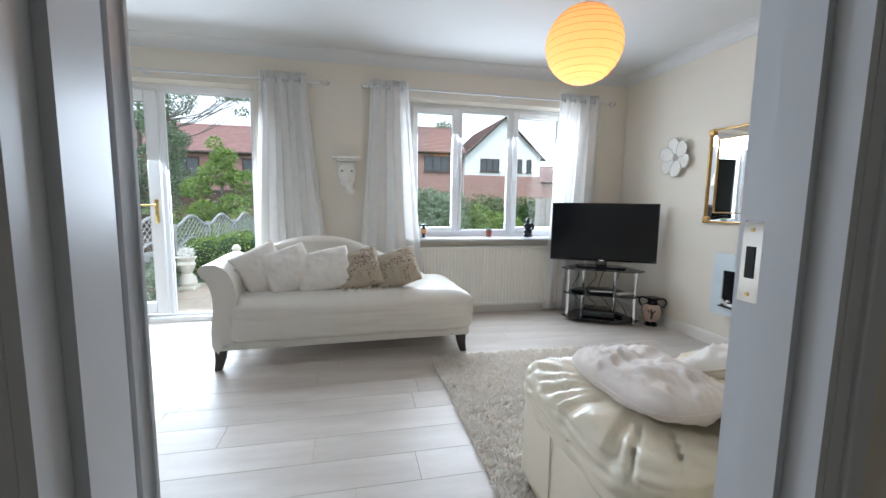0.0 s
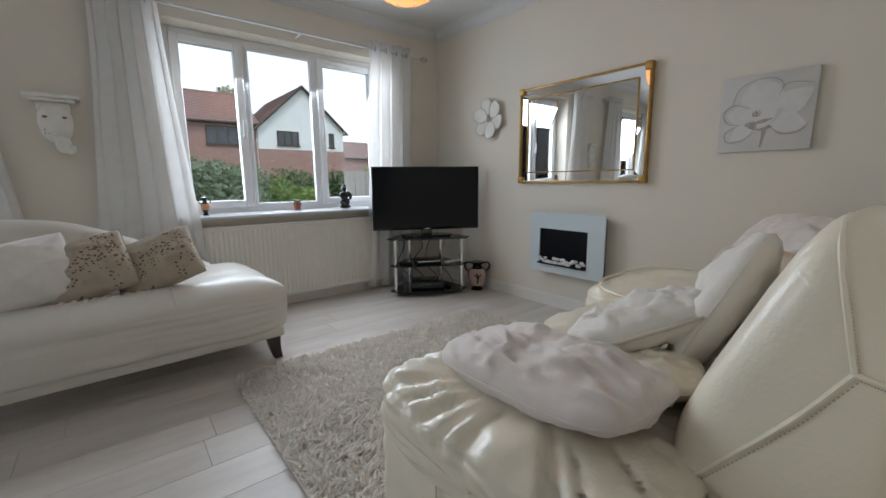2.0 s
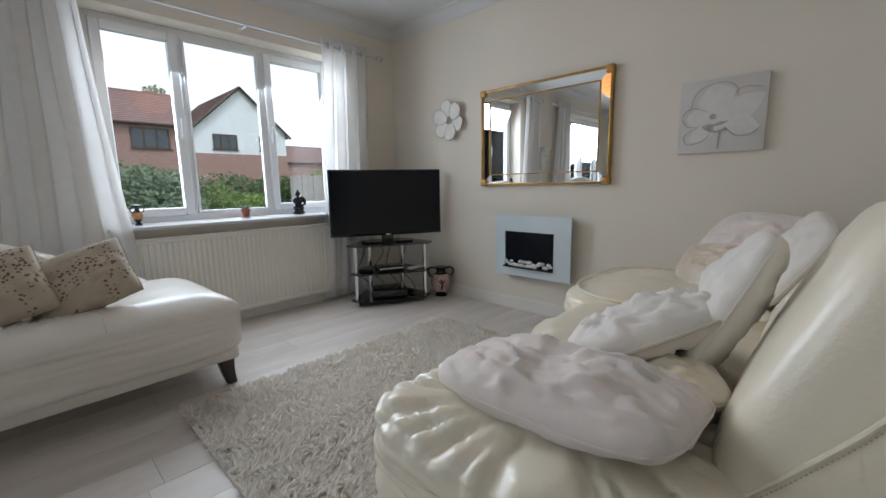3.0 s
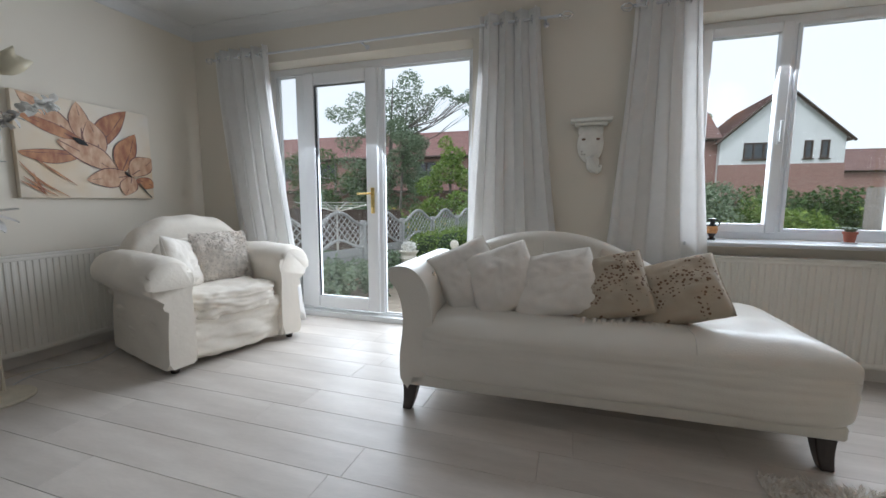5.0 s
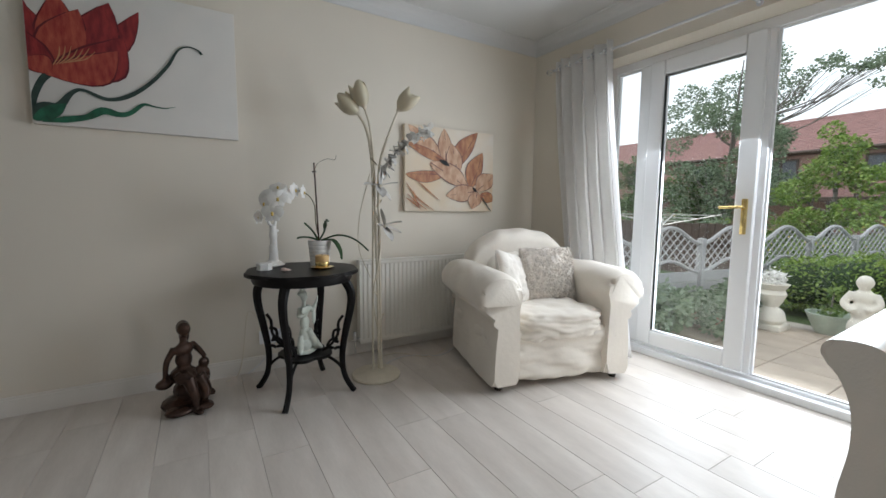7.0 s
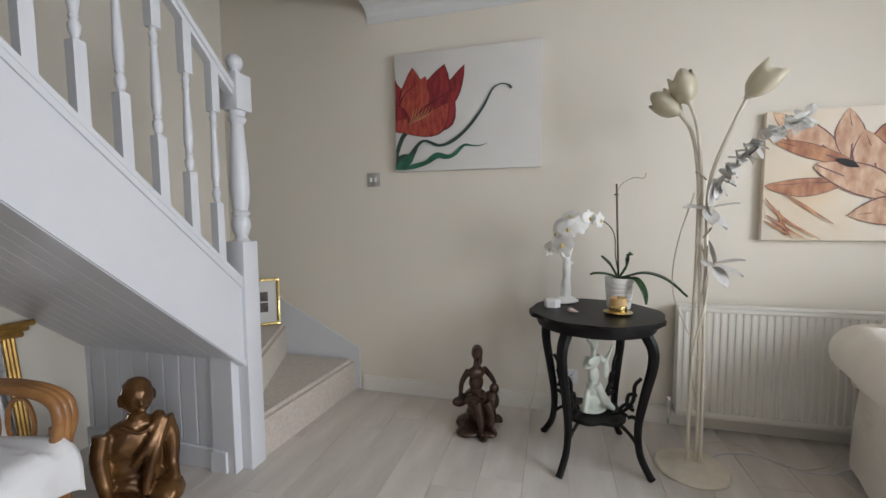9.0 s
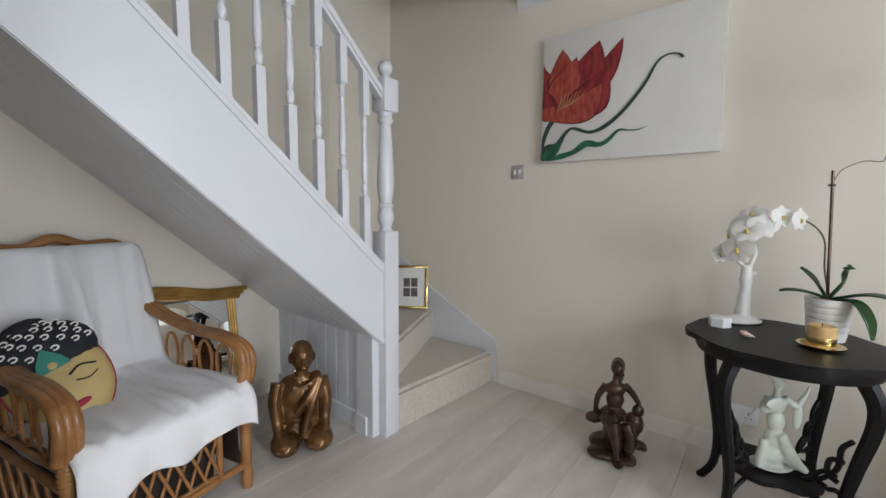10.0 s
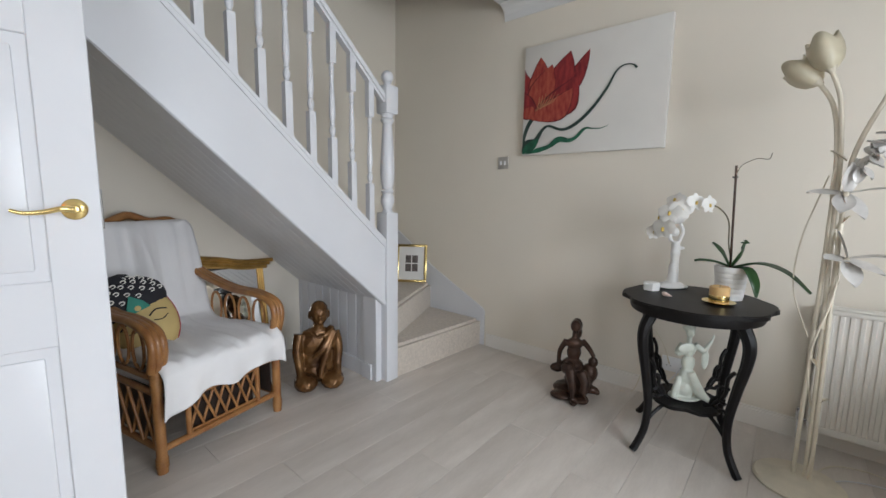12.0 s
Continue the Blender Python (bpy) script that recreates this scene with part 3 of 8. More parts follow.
for i in range(n_p):
    y0 = BACK + 0.003 + (0.425 - BACK) / n_p * i
    part("side_board", box(B(), -2.325, -2.305, y0, y0 + (0.425 - BACK) / n_p - 0.006, 0.0, string_low(-2.305) + 0.012, 0.003, 1), GLOSS, stairs, smooth=False)
part("side_backing", box(B(), -2.335, -2.327, BACK + 0.002, 0.427, 0, string_low(-2.33) + 0.01), GLOSS, stairs, smooth=False)
part("side_skirting", box(B(), -2.304, -2.290, BACK + 0.018, 0.426, 0, 0.10, 0.003, 1), GLOSS, stairs)
bm = B()
box(bm, -2.333, -2.288, 0.428, 0.550, 0, string_low(-2.30) + 0.06, 0.003, 1)
box(bm, -2.336, -2.277, 0.420, 0.508, 0, 0.10, 0.003, 1)
part("corner_post", bm, GLOSS, stairs)

# ---- curtains ----


def curtain(x0, x1, b0, b1, label, z_top=2.23, pleats=5, seed=0):
    """Eyelet curtain: x0..x1 at the rod, b0..b1 at the hem."""
    y = NORTH - 0.085
    c = thing("curtain", pose(0, 0, 0), label, "curtain", "white eyelet curtains")
    bm = B()
    nu, nv = pleats * 12, 26
    front, back = [], []
    for j in range(nv + 1):
        v = j / nv
        z = z_top - v * (z_top - 0.03)
        e = v ** 1.3
        row = []
        for i in range(nu + 1):
            u = i / nu
            x = (x0 + (x1 - x0) * u) * (1 - e) + (b0 + (b1 - b0) * u) * e
            ph = 6.28318 * pleats * u
            drift = noise.noise(Vector((u * 3 + seed * 7, v * 1.6, seed))) * 1.3 * v
            amp = 0.056 * (1 - 0.25 * v) * (0.75 + 0.45 * noise.noise(Vector((u * 2.2, v * 0.9 + 5, seed * 3))))
            w = math.sin(ph + drift)
            yy = y + amp * (w * 0.8 + 0.25 * math.sin(2 * ph + seed) * v) + noise.noise(Vector((u * 6, v * 5, seed))) * 0.014 * v
            xx = x + 0.012 * math.sin(2 * ph + drift) + noise.noise(Vector((u * 4, v * 3, seed + 9))) * 0.01
            row.append(bm.verts.new((xx, min(yy, NORTH - 0.022), z)))
        front.append(row)
    for j in range(nv):
        for i in range(nu):
            bm.faces.new((front[j][i], front[j][i + 1], front[j + 1][i + 1], front[j + 1][i]))
    ob = part("fabric", bm, CURTAIN, c, angle=180)
    sol = ob.modifiers.new("cloth", "SOLIDIFY")
    sol.thickness = 0.0025
    for k in range(pleats):
        x = x0 + (x1 - x0) * (k + 0.5) / pleats
        bm = B()
        pts = [(x + 0.004 * math.cos(a), y + 0.022 * math.cos(a), z_top - 0.065 + 0.022 * math.sin(a)) for a in [6.2832 * q / 16 for q in range(17)]]
        tube(bm, pts, 0.0055, 6, caps=False)
        part("eyelet", bm, CHROME, c)
    return c


curtain(-2.985, -2.456, -2.72, -2.18, "white floor-length eyelet curtain beside the patio door", pleats=5, seed=1)
curtain(-0.745, -0.355, -0.87, -0.11, "white floor-length eyelet curtain drawn back from patio door", pleats=4, seed=2)
curtain(0.20, 0.545, 0.04, 0.745, "white floor-length eyelet curtain behind the chaise", pleats=3, seed=3)
curtain(2.075, 2.515, 1.965, 2.45, "white floor-length eyelet curtain behind the television", pleats=4, seed=4)


def rod(x0, x1, brackets, label):
    y, z = NORTH - 0.085, 2.165
    r = thing("curtain_rod", pose(0, 0, 0), label, "curtain rod", "curtain rods")
    part("pole", tube(B(), [(x0, y, z), (x1, y, z)], 0.0085, 12), GLOSS, r)
    for x, s in ((x0, -1), (x1, 1)):
        bm = B()
        tube(bm, [(x, y, z), (x + s * 0.014, y, z)], 0.012, 12)
        for k in range(5):
            a = 6.2832 * k / 5
            tube(bm, [(x + s * 0.012, y, z), (x + s * 0.035, y + 0.024 * math.cos(a), z + 0.024 * math.sin(a)), (x + s * 0.065, y + 0.02 * math.cos(a), z + 0.02 * math.sin(a)), (x + s * 0.085, y, z)], 0.003, 5)
        part("finial", bm, CHROME, r, "chrome cage finial")
    for x in brackets:
        bm = B()
        tube(bm, [(x, y, z - 0.012), (x, NORTH, z - 0.012)], 0.006, 8)
        lathe(bm, [(0.018, 0), (0.016, 0.008)], 14, pose(x, NORTH - 0.001, z - 0.012, 90, 0, 0))
        box(bm, x - 0.008, x + 0.008, y - 0.014, y + 0.014, z - 0.018, z - 0.006, 0.002, 1)
        part("bracket", bm, GLOSS, r)


rod(-3.0, -0.24, (-2.93, -1.62, -0.32), "white metal curtain rod over patio door")
rod(0.20, 2.62, (0.28, 1.47, 2.52), "white metal curtain rod over the window")

# ---- radiators and wall fittings ----


def radiator(m, length, height, label):
    """A ribbed panel radiator; local x along the wall, y out of the wall."""
    r = thing("radiator", m, label, "radiator", "panel radiators")
    bm = B()
    n = int(length / 0.0333)
    pitch = length / n
    ring_a, ring_b = [], []
    for i in range(n):
        for u, d in ((0.0, 0.0), (0.18, 0.0), (0.30, 0.006), (0.70, 0.006), (0.82, 0.0)):
            x = (i + u) * pitch
            ring_a.append(bm.verts.new((x, 0.085 - d, 0.035)))
            ring_b.append(bm.verts.new((x, 0.085 - d, height - 0.035)))
    for i in range(len(ring_a) - 1):
        bm.faces.new((ring_a[i], ring_a[i + 1], ring_b[i + 1], ring_b[i]))
    part("ribbed_front", bm, UPVC_R, r, smooth=False)
    bm = B()
    box(bm, 0, length, 0.035, 0.0845, 0.0, 0.0355, 0.004, 2)
    box(bm, 0, length, 0.035, 0.0865, height - 0.0355, height - 0.012, 0.005, 2)
    box(bm, 0, length, 0.035, 0.074, 0.03, height - 0.03)
    part("panel", bm, UPVC_R, r)
    bm = B()
    box(bm, 0.002, length - 0.002, 0.03, 0.09, height - 0.012, height, 0.003, 1)
    part("top_grille", bm, UPVC_R, r)
    for x in (-0.004, length - 0.004):
        part("side_panel", box(B(), x, x + 0.008, 0.03, 0.09, 0.02, height - 0.002, 0.003, 1), UPVC_R, r)
    for x in (0.15, length - 0.15):
        part("wall_bracket", box(B(), x, x + 0.03, 0.0, 0.036, 0.1, height - 0.1), UPVC_R, r)
    for x, s in ((-0.03, -1), (length + 0.03, 1)):
        bm = B()
        tube(bm, [(x - s * 0.03, 0.06, 0.04), (x, 0.06, 0.04), (x, 0.06, -0.06)], 0.0075, 8)
        lathe(bm, [(0.013, 0.0), (0.016, 0.012), (0.016, 0.05), (0.012, 0.058)], 12, pose(x, 0.06, 0.035))
        part("valve", bm, CHROME, r)


UPVC_R = material("radiator_enamel", (0.80, 0.77, 0.70), 0.35, vary=0.02, scale=3)
radiator(pose(2.13, NORTH, 0.09, 0, 0, 180), 1.46, 0.605, "cream ribbed panel radiator under the window")
radiator(pose(WEST, 3.92, 0.085, 0, 0, -90), 1.42, 0.60, "cream ribbed panel radiator behind the armchair")


def plate(name, label, cat, y, z, w, h, sockets=False, mat=UPVC):
    s = thing(name, pose(WEST, y, z), label, cat)
    part("face_plate", box(B(), 0, 0.010, -w / 2, w / 2, -h / 2, h / 2, 0.003, 2), mat, s)
    if sockets:
        for dy in (-0.035, 0.035):
            bm = B()
            box(bm, 0.0095, 0.0105, dy - 0.002, dy + 0.002, 0.004, 0.016)
            box(bm, 0.0095, 0.0105, dy - 0.013, dy - 0.007, -0.012, -0.008)
            box(bm, 0.0095, 0.0105, dy + 0.007, dy + 0.013, -0.012, -0.008)
            part("socket_hole", bm, BLACKMATT, s)
    else:
        for dy in (-0.016, 0.016):
            part("rocker", box(B(), 0.009, 0.014, dy - 0.008, dy + 0.008, -0.014, 0.014, 0.002, 1), UPVC, s)


plate("light_switch", "brushed silver double light switch on wall", "light switch", 0.730, 1.400, 0.086, 0.086, mat=CHROME_DULL)
plate("wall_socket", "white plastic double wall socket", "socket", 1.93, 0.215, 0.146, 0.086, True)

# ---- seating ----
def floral_material():
    """Pale gold cushion cloth scattered with small brown blossoms."""
    m = material("floral_gold_cloth", (0.43, 0.36, 0.27), 0.75, vary=0.06, scale=6, bump=0.3, bump_scale=60)
    nt = m.node_tree
    b = nt.nodes["Principled BSDF"]
    tc = nt.nodes.new("ShaderNodeTexCoord")
    vo = nt.nodes.new("ShaderNodeTexVoronoi")
    vo.inputs["Scale"].default_value = 62
    no = nt.nodes.new("ShaderNodeTexNoise")
    no.inputs["Scale"].default_value = 7.5
    nt.links.new(tc.outputs["Object"], vo.inputs["Vector"])
    nt.links.new(tc.outputs["Object"], no.inputs["Vector"])
    a = nt.nodes.new("ShaderNodeMath")
    a.operation, a.inputs[1].default_value = "LESS_THAN", 0.36
    c = nt.nodes.new("ShaderNodeMath")
    c.operation, c.inputs[1].default_value = "GREATER_THAN", 0.505
    d = nt.nodes.new("ShaderNodeMath")
    d.operation = "MULTIPLY"
    nt.links.new(vo.outputs["Distance"], a.inputs[0])
    nt.links.new(no.outputs["Fac"], c.inputs[0])
    nt.links.new(a.outputs[0], d.inputs[0])
    nt.links.new(c.outputs[0], d.inputs[1])
    mx = nt.nodes.new("ShaderNodeMix")
    mx.data_type = "RGBA"
    old = b.inputs["Base Color"].links[0].from_socket
    nt.links.new(d.outputs[0], mx.inputs["Factor"])
    nt.links.new(old, mx.inputs[6])
    mx.inputs[7].default_value = (0.15, 0.085, 0.045, 1)
    nt.links.new(mx.outputs[2], b.inputs["Base Color"])
    return m


FLORAL = floral_material()
FUR = material("cream_fleece", (0.82, 0.76, 0.69), 0.95, vary=0.15, scale=35, bump=1.0, bump_scale=90, sheen=0.4)


def cushion(m, w, h, t, mat, label, seed, group="", crease=0.012, pinch=0.12, piping=False, rounding=0.05, n=28):
    c = thing("cushion", m, label, "cushion", group)
    part("cover", pillow(B(), w, h, t, Matrix(), n, seed, crease, pinch, rounding), mat, c, angle=180)
    q = []
    n = 40
    for k in range(n + 1):
        s = 4 * k / n
        side, f = int(s) % 4, s - int(s)
        u, v = ((2 * f - 1, -1), (1, 2 * f - 1), (1 - 2 * f, 1), (-1, 1 - 2 * f))[side]
        q.append((u * w / 2 * (1 - pinch * (1 - v * v) * u * u * 0.6) * (1 - rounding * v ** 4), 0, v * h / 2 * (1 - pinch * (1 - u * u) * v * v * 0.6) * (1 - rounding * u ** 4)))
    part("seam", tube(B(), q, 0.004 if piping else 0.0022, 5, caps=False), mat, c)
    return c


CHAISE_M = pose(-0.008, 3.035, 0, 0, 0, 2.1) @ Matrix.Diagonal((1.02, 1, 1, 1))


def chaise():
    c = thing("chaise_longue", CHAISE_M, "white leather chaise longue with tufted camel back", "chaise longue")
    part("base_rail", box(B(), -0.80, 0.875, 0.010, 0.74, 0.140, 0.200, 0.014, 3), LEATHER, c)
    bm = soft_block(B(), -0.76, 0.915, -0.022, 0.74, 0.185, 0.492, 12, 34, 0.006, 1)
    for v in bm.verts:
        if v.co.z > 0.3:
            near = max(0.0, 1 - min(v.co.y + 0.022, 0.915 - v.co.x) / 0.17)
            v.co.z -= 0.06 * near * near * (v.co.z - 0.3) / 0.19
    part("seat_pad", bm, LEATHER, c, angle=180)
    part("seam", tube(B(), spline([(0.37, -0.0135, 0.23), (0.37, -0.014, 0.40), (0.37, 0.02, 0.482), (0.37, 0.10, 0.493), (0.37, 0.4, 0.495), (0.37, 0.6, 0.494)], 6), 0.0022, 5), LEATHER, c)
    part("seam", tube(B(), spline([(-0.74, -0.013, 0.375), (-0.2, -0.0145, 0.37), (0.35, -0.0145, 0.372), (0.88, -0.010, 0.375)], 6), 0.0022, 5), LEATHER, c)
    # creased leather where people sit
    bm = B()
    for k in range(9):
        x = -0.02 + 0.038 * k
        pts = spline([(x - 0.03, 0.05, 0.470), (x - 0.015 + 0.01 * math.sin(k), 0.12, 0.489), (x, 0.20, 0.490), (x + 0.012, 0.27, 0.486)], 4)
        tube(bm, pts, [0.004 + 0.009 * math.sin(3.14 * i / (len(pts) - 1)) for i in range(len(pts))], 6, flat=0.5)
    part("leather_crease", bm, LEATHER, c, angle=180)
    # scrolled arm: outline in x and z, swept along y
    arm = spline([(-0.80, 0.14), (-0.835, 0.145), (-0.842, 0.28), (-0.826, 0.42), (-0.832, 0.53), (-0.862, 0.61), (-0.902, 0.655), (-0.895, 0.695), (-0.850, 0.712), (-0.79, 0.705), (-0.735, 0.66), (-0.70, 0.58), (-0.685, 0.46), (-0.70, 0.30), (-0.72, 0.17)], 4)
    bm = prism(B(), [(p.x, p.y) for p in arm], 0.735, Matrix.Translation((0, 0.745, 0)) @ upright)
    es = [e for e in bm.edges if abs(e.verts[0].co.y - e.verts[1].co.y) < 1e-5]
    bmesh.ops.bevel(bm, geom=es, offset=0.014, segments=3, affect="EDGES")
    part("scroll_arm", bm, LEATHER, c, angle=60)
    # camel back
    top = spline([(-0.78, 0.70), (-0.66, 0.735), (-0.45, 0.815), (-0.22, 0.845), (0.02, 0.815), (0.25, 0.72), (0.42, 0.625), (0.56, 0.56), (0.66, 0.50)], 5)
    bm = B()
    rows = []
    for p in top:
        ring = []
        for a in range(9):
            th = 3.14159 * a / 8
            ring.append(bm.verts.new((p.x, 0.675 - 0.07 * math.cos(th), p.y - 0.055 + 0.055 * math.sin(th))))
        ring = [bm.verts.new((p.x, 0.60, 0.22))] + ring + [bm.verts.new((p.x, 0.748, 0.22))]
        rows.append(ring)
    for r0, r1 in zip(rows, rows[1:]):
        for k in range(len(r0) - 1):
            bm.faces.new((r0[k], r0[k + 1], r1[k + 1], r1[k]))
    bm.faces.new(rows[0])
    bm.faces.new(rows[-1][::-1])
    part("backrest", bm, LEATHER, c, angle=70)
    for x, z in ((-0.5, 0.66), (-0.22, 0.72), (0.04, 0.68), (-0.36, 0.60), (-0.1, 0.60)):
        part("button", ball(B(), (x, 0.598, z), 0.014, (1, 0.6, 1), 2), LEATHER, c)
    bm = B()
    for a, b2 in (((-0.5, 0.66), (-0.36, 0.6)), ((-0.36, 0.6), (-0.22, 0.72)), ((-0.22, 0.72), (-0.1, 0.6)), ((-0.1, 0.6), (0.04, 0.68)), ((-0.22, 0.72), (-0.22, 0.80)), ((-0.5, 0.66), (-0.52, 0.76)), ((0.04, 0.68), (0.08, 0.76))):
        tube(bm, [(a[0], 0.602, a[1]), (b2[0], 0.602, b2[1])], 0.003, 5)
    part("tufting_fold", bm, LEATHER, c)
    for y, z in ((0.18, 0.655), (0.42, 0.655), (0.30, 0.585), (0.54, 0.585)):
        part("button", ball(B(), (-0.728 + (0.655 - z) * 0.35, y, z), 0.014, (0.6, 1, 1), 2), LEATHER, c)
    for x, y, sx in ((-0.80, 0.06, -1), (0.82, 0.06, 1), (-0.80, 0.68, -1), (0.82, 0.68, 1)):
        bm = B()
        rings = []
        for t in range(6):
            f = t / 5
            r = 0.036 - 0.014 * f
            cx, cz = x + sx * 0.022 * f * f, 0.148 * (1 - f)
            rings.append([bm.verts.new((cx + r * dx, y + r * 0.9 * dy, cz)) for dx, dy in ((-1, -1), (1, -1), (1, 1), (-1, 1))])
        for r0, r1 in zip(rings, rings[1:]):
            for k in range(4):
                bm.faces.new((r0[k], r0[(k + 1) % 4], r1[(k + 1) % 4], r1[k]))
        bm.faces.new(rings[0])
        bm.faces.new(rings[-1][::-1])
        bmesh.ops.bevel(bm, geom=bm.edges[:], offset=0.004, segments=1, affect="EDGES")
        part("leg", bm, DARKWOOD, c, "dark wooden splayed leg")


chaise()
G1 = "cushions on the chaise"
cushion(CHAISE_M @ pose(-0.575, 0.30, 0.625, -24, -22, 30), 0.34, 0.36, 0.15, CUSHION, "white cotton cushion leaning on the scroll arm", 1, G1)
cushion(CHAISE_M @ pose(-0.40, 0.27, 0.625, -30, -18, 16), 0.35, 0.36, 0.16, CUSHION, "plain white cotton cushion on the chaise", 2, G1)
cushion(CHAISE_M @ pose(-0.16, 0.27, 0.618, -36, -12, 4), 0.42, 0.35, 0.14, CUSHION, "off-white linen cushion lying against the back", 3, G1, 0.010)
cushion(CHAISE_M @ pose(0.070, 0.270, 0.618, -38, -15, -4), 0.37, 0.34, 0.13, FLORAL, "pale gold cushion with brown blossom print", 4, G1)
cushion(CHAISE_M @ pose(0.345, 0.272, 0.612, -42, -19, -12), 0.40, 0.34, 0.14, FLORAL, "pale gold blossom print cushion at the open end", 5, G1)


def armchair():
    """Slip-covered armchair; local +x is its front."""
    c = thing("armchair", pose(-2.14, 3.37, 0, 0, 0, -15.5), "cream slip-covered armchair with rolled arms", "armchair")
    bm = soft_block(B(), -0.84, -0.03, -0.44, 0.44, 0.035, 0.36, 9, 26, 0.022, 3)
    part("skirted_base", bm, COVER, c, angle=180)
    bm = soft_block(B(), -0.62, 0.0, -0.285, 0.285, 0.27, 0.455, 6, 26, 0.016, 6)
    part("seat_cushion", bm, COVER, c, angle=180)
    for s in (-1, 1):
        # arm: outline in y and z swept along x, with a rolled top
        prof = spline([(0.28, 0.05), (0.285, 0.30), (0.29, 0.48), (0.275, 0.57), (0.30, 0.645), (0.38, 0.69), (0.48, 0.675), (0.545, 0.605), (0.54, 0.515), (0.475, 0.455), (0.435, 0.40), (0.445, 0.25), (0.455, 0.04)], 5)
        bm = B()
        rows = []
        n = 16
        for k in range(n + 1):
            f = k / n
            x = -0.80 + 0.80 * f
            calm = min(1.0, (n - k) / 4, k / 4)
            puff = 1 - 0.10 * max(0, (abs(2 * f - 1) - 0.8) / 0.2) ** 2
            row = []
            for i, p in enumerate(prof):
                cy, cz = 0.37, 0.4
                w = calm * (noise.noise(Vector((x * 5, p.y * 6, s * 3 + p.x * 4))) * 0.016 + 0.011 * max(0.0, 1 - 5 * abs(noise.noise(Vector((x * 3.1 + p.y * 4, p.x * 5 - p.y * 2.5, s * 5))))))
                row.append(bm.verts.new((x + 0.010 * calm * noise.noise(Vector((p.x * 9, p.y * 9, k))), s * (cy + (p.x - cy) * puff + w), cz + (p.y - cz) * puff + w * 0.5 if p.y > 0.1 else p.y)))
            rows.append(row)
        for r0, r1 in zip(rows, rows[1:]):
            for i in range(len(r0) - 1):
                bm.faces.new((r0[i], r0[i + 1], r1[i + 1], r1[i]))
        bm.faces.new(rows[0])
        bm.faces.new(rows[-1][::-1])
        es = [e for e in bm.edges if len(e.link_faces) == 2 and any(len(f.verts) > 10 for f in e.link_faces)]
        bmesh.ops.bevel(bm, geom=es, offset=0.022, segments=3, affect="EDGES")
        part("arm", bm, COVER, c, angle=75)
    # rounded back
    bm = B()
    rows = []
    for i in range(25):
        f = i / 24
        y = -0.40 + 0.80 * f
        top = 0.62 + 0.285 * (max(0, 1 - abs(2 * f - 1) ** 2.6)) ** 0.5
        row = [bm.verts.new((-0.60, y, 0.36))]
        for a in range(11):
            th = 3.14159 * a / 10
            w = 0.006 * math.sin(i * 1.1) * math.sin(th) + noise.noise(Vector((y * 8, a * 0.6, 2))) * 0.008
            row.append(bm.verts.new((-0.70 + 0.115 * math.cos(th) + w, y, top - 0.09 + (0.09 + w) * math.sin(th))))
        row.append(bm.verts.new((-0.83, y, 0.05)))
        rows.append(row)
    for r0, r1 in zip(rows, rows[1:]):
        for k in range(len(r0) - 1):
            bm.faces.new((r0[k], r0[k + 1], r1[k + 1], r1[k]))
    bm.faces.new(rows[0])
    bm.faces.new(rows[-1][::-1])
    part("backrest", bm, COVER, c, angle=75)
    bm = soft_block(B(), -0.66, -0.46, -0.275, 0.275, 0.44, 0.80, 4, 12, 0.012, 9, pose(0.0, 0, 0.04, 0, -8, 0))
    part("back_cushion", bm, COVER, c, angle=180)
    for x, y in ((-0.07, -0.39), (-0.07, 0.39), (-0.78, -0.39), (-0.78, 0.39)):
        part("foot", lathe(B(), [(0.022, 0), (0.028, 0.05)], 12, pose(x, y, 0)), DARKWOOD, c)


armchair()
ARM_M = pose(-2.14, 3.37, 0, 0, 0, -15.5)


def fleece_cushion():
    c = thing("fleece_cushion", ARM_M @ pose(-0.40, 0.09, 0.615, -14, 0, 90), "cream long-pile fleece cushion on the armchair", "cushion")
    part("cover", pillow(B(), 0.40, 0.36, 0.13, Matrix(), 20, 12, 0.008, 0.04), FUR, c, angle=180)
    verts, faces = [], []
    rnd = random.Random(5)
    for k in range(5200):
        u, v = rnd.uniform(-1, 1), rnd.uniform(-1, 1)
        pad = (max(0.0, 1 - u * u) * max(0.0, 1 - v * v)) ** 0.42
        p = Vector((u * 0.2, -pad * 0.065 - 0.001, v * 0.18))
        d = Vector((rnd.uniform(-1, 1), -0.7, rnd.uniform(-1.4, 0.2))).normalized()
        s = d.cross(Vector((rnd.uniform(-1, 1), rnd.uniform(-1, 1), rnd.uniform(-1, 1)))).normalized()
        ln = rnd.uniform(0.010, 0.018)
        i = len(verts)
        verts += [p - s * 0.0022, p + s * 0.0022, p + d * ln * 0.6 + s * 0.002 + Vector((0, 0, -0.002)), p + d * ln + Vector((0, 0.001, -0.005))]
        faces.append((i, i + 1, i + 2, i + 3))
    me = bpy.data.meshes.new("wool_tuft")
    me.from_pydata([tuple(v) for v in verts], [], faces)
    me.materials.append(FUR)
    ob = new("wool_tuft", me)
    ob.parent = c
    tagged(ob, kind="stuff")


fleece_cushion()
cushion(ARM_M @ pose(-0.36, -0.17, 0.60, -20, 12, 125), 0.36, 0.36, 0.12, CUSHION, "plain cream cotton cushion on the armchair", 7)


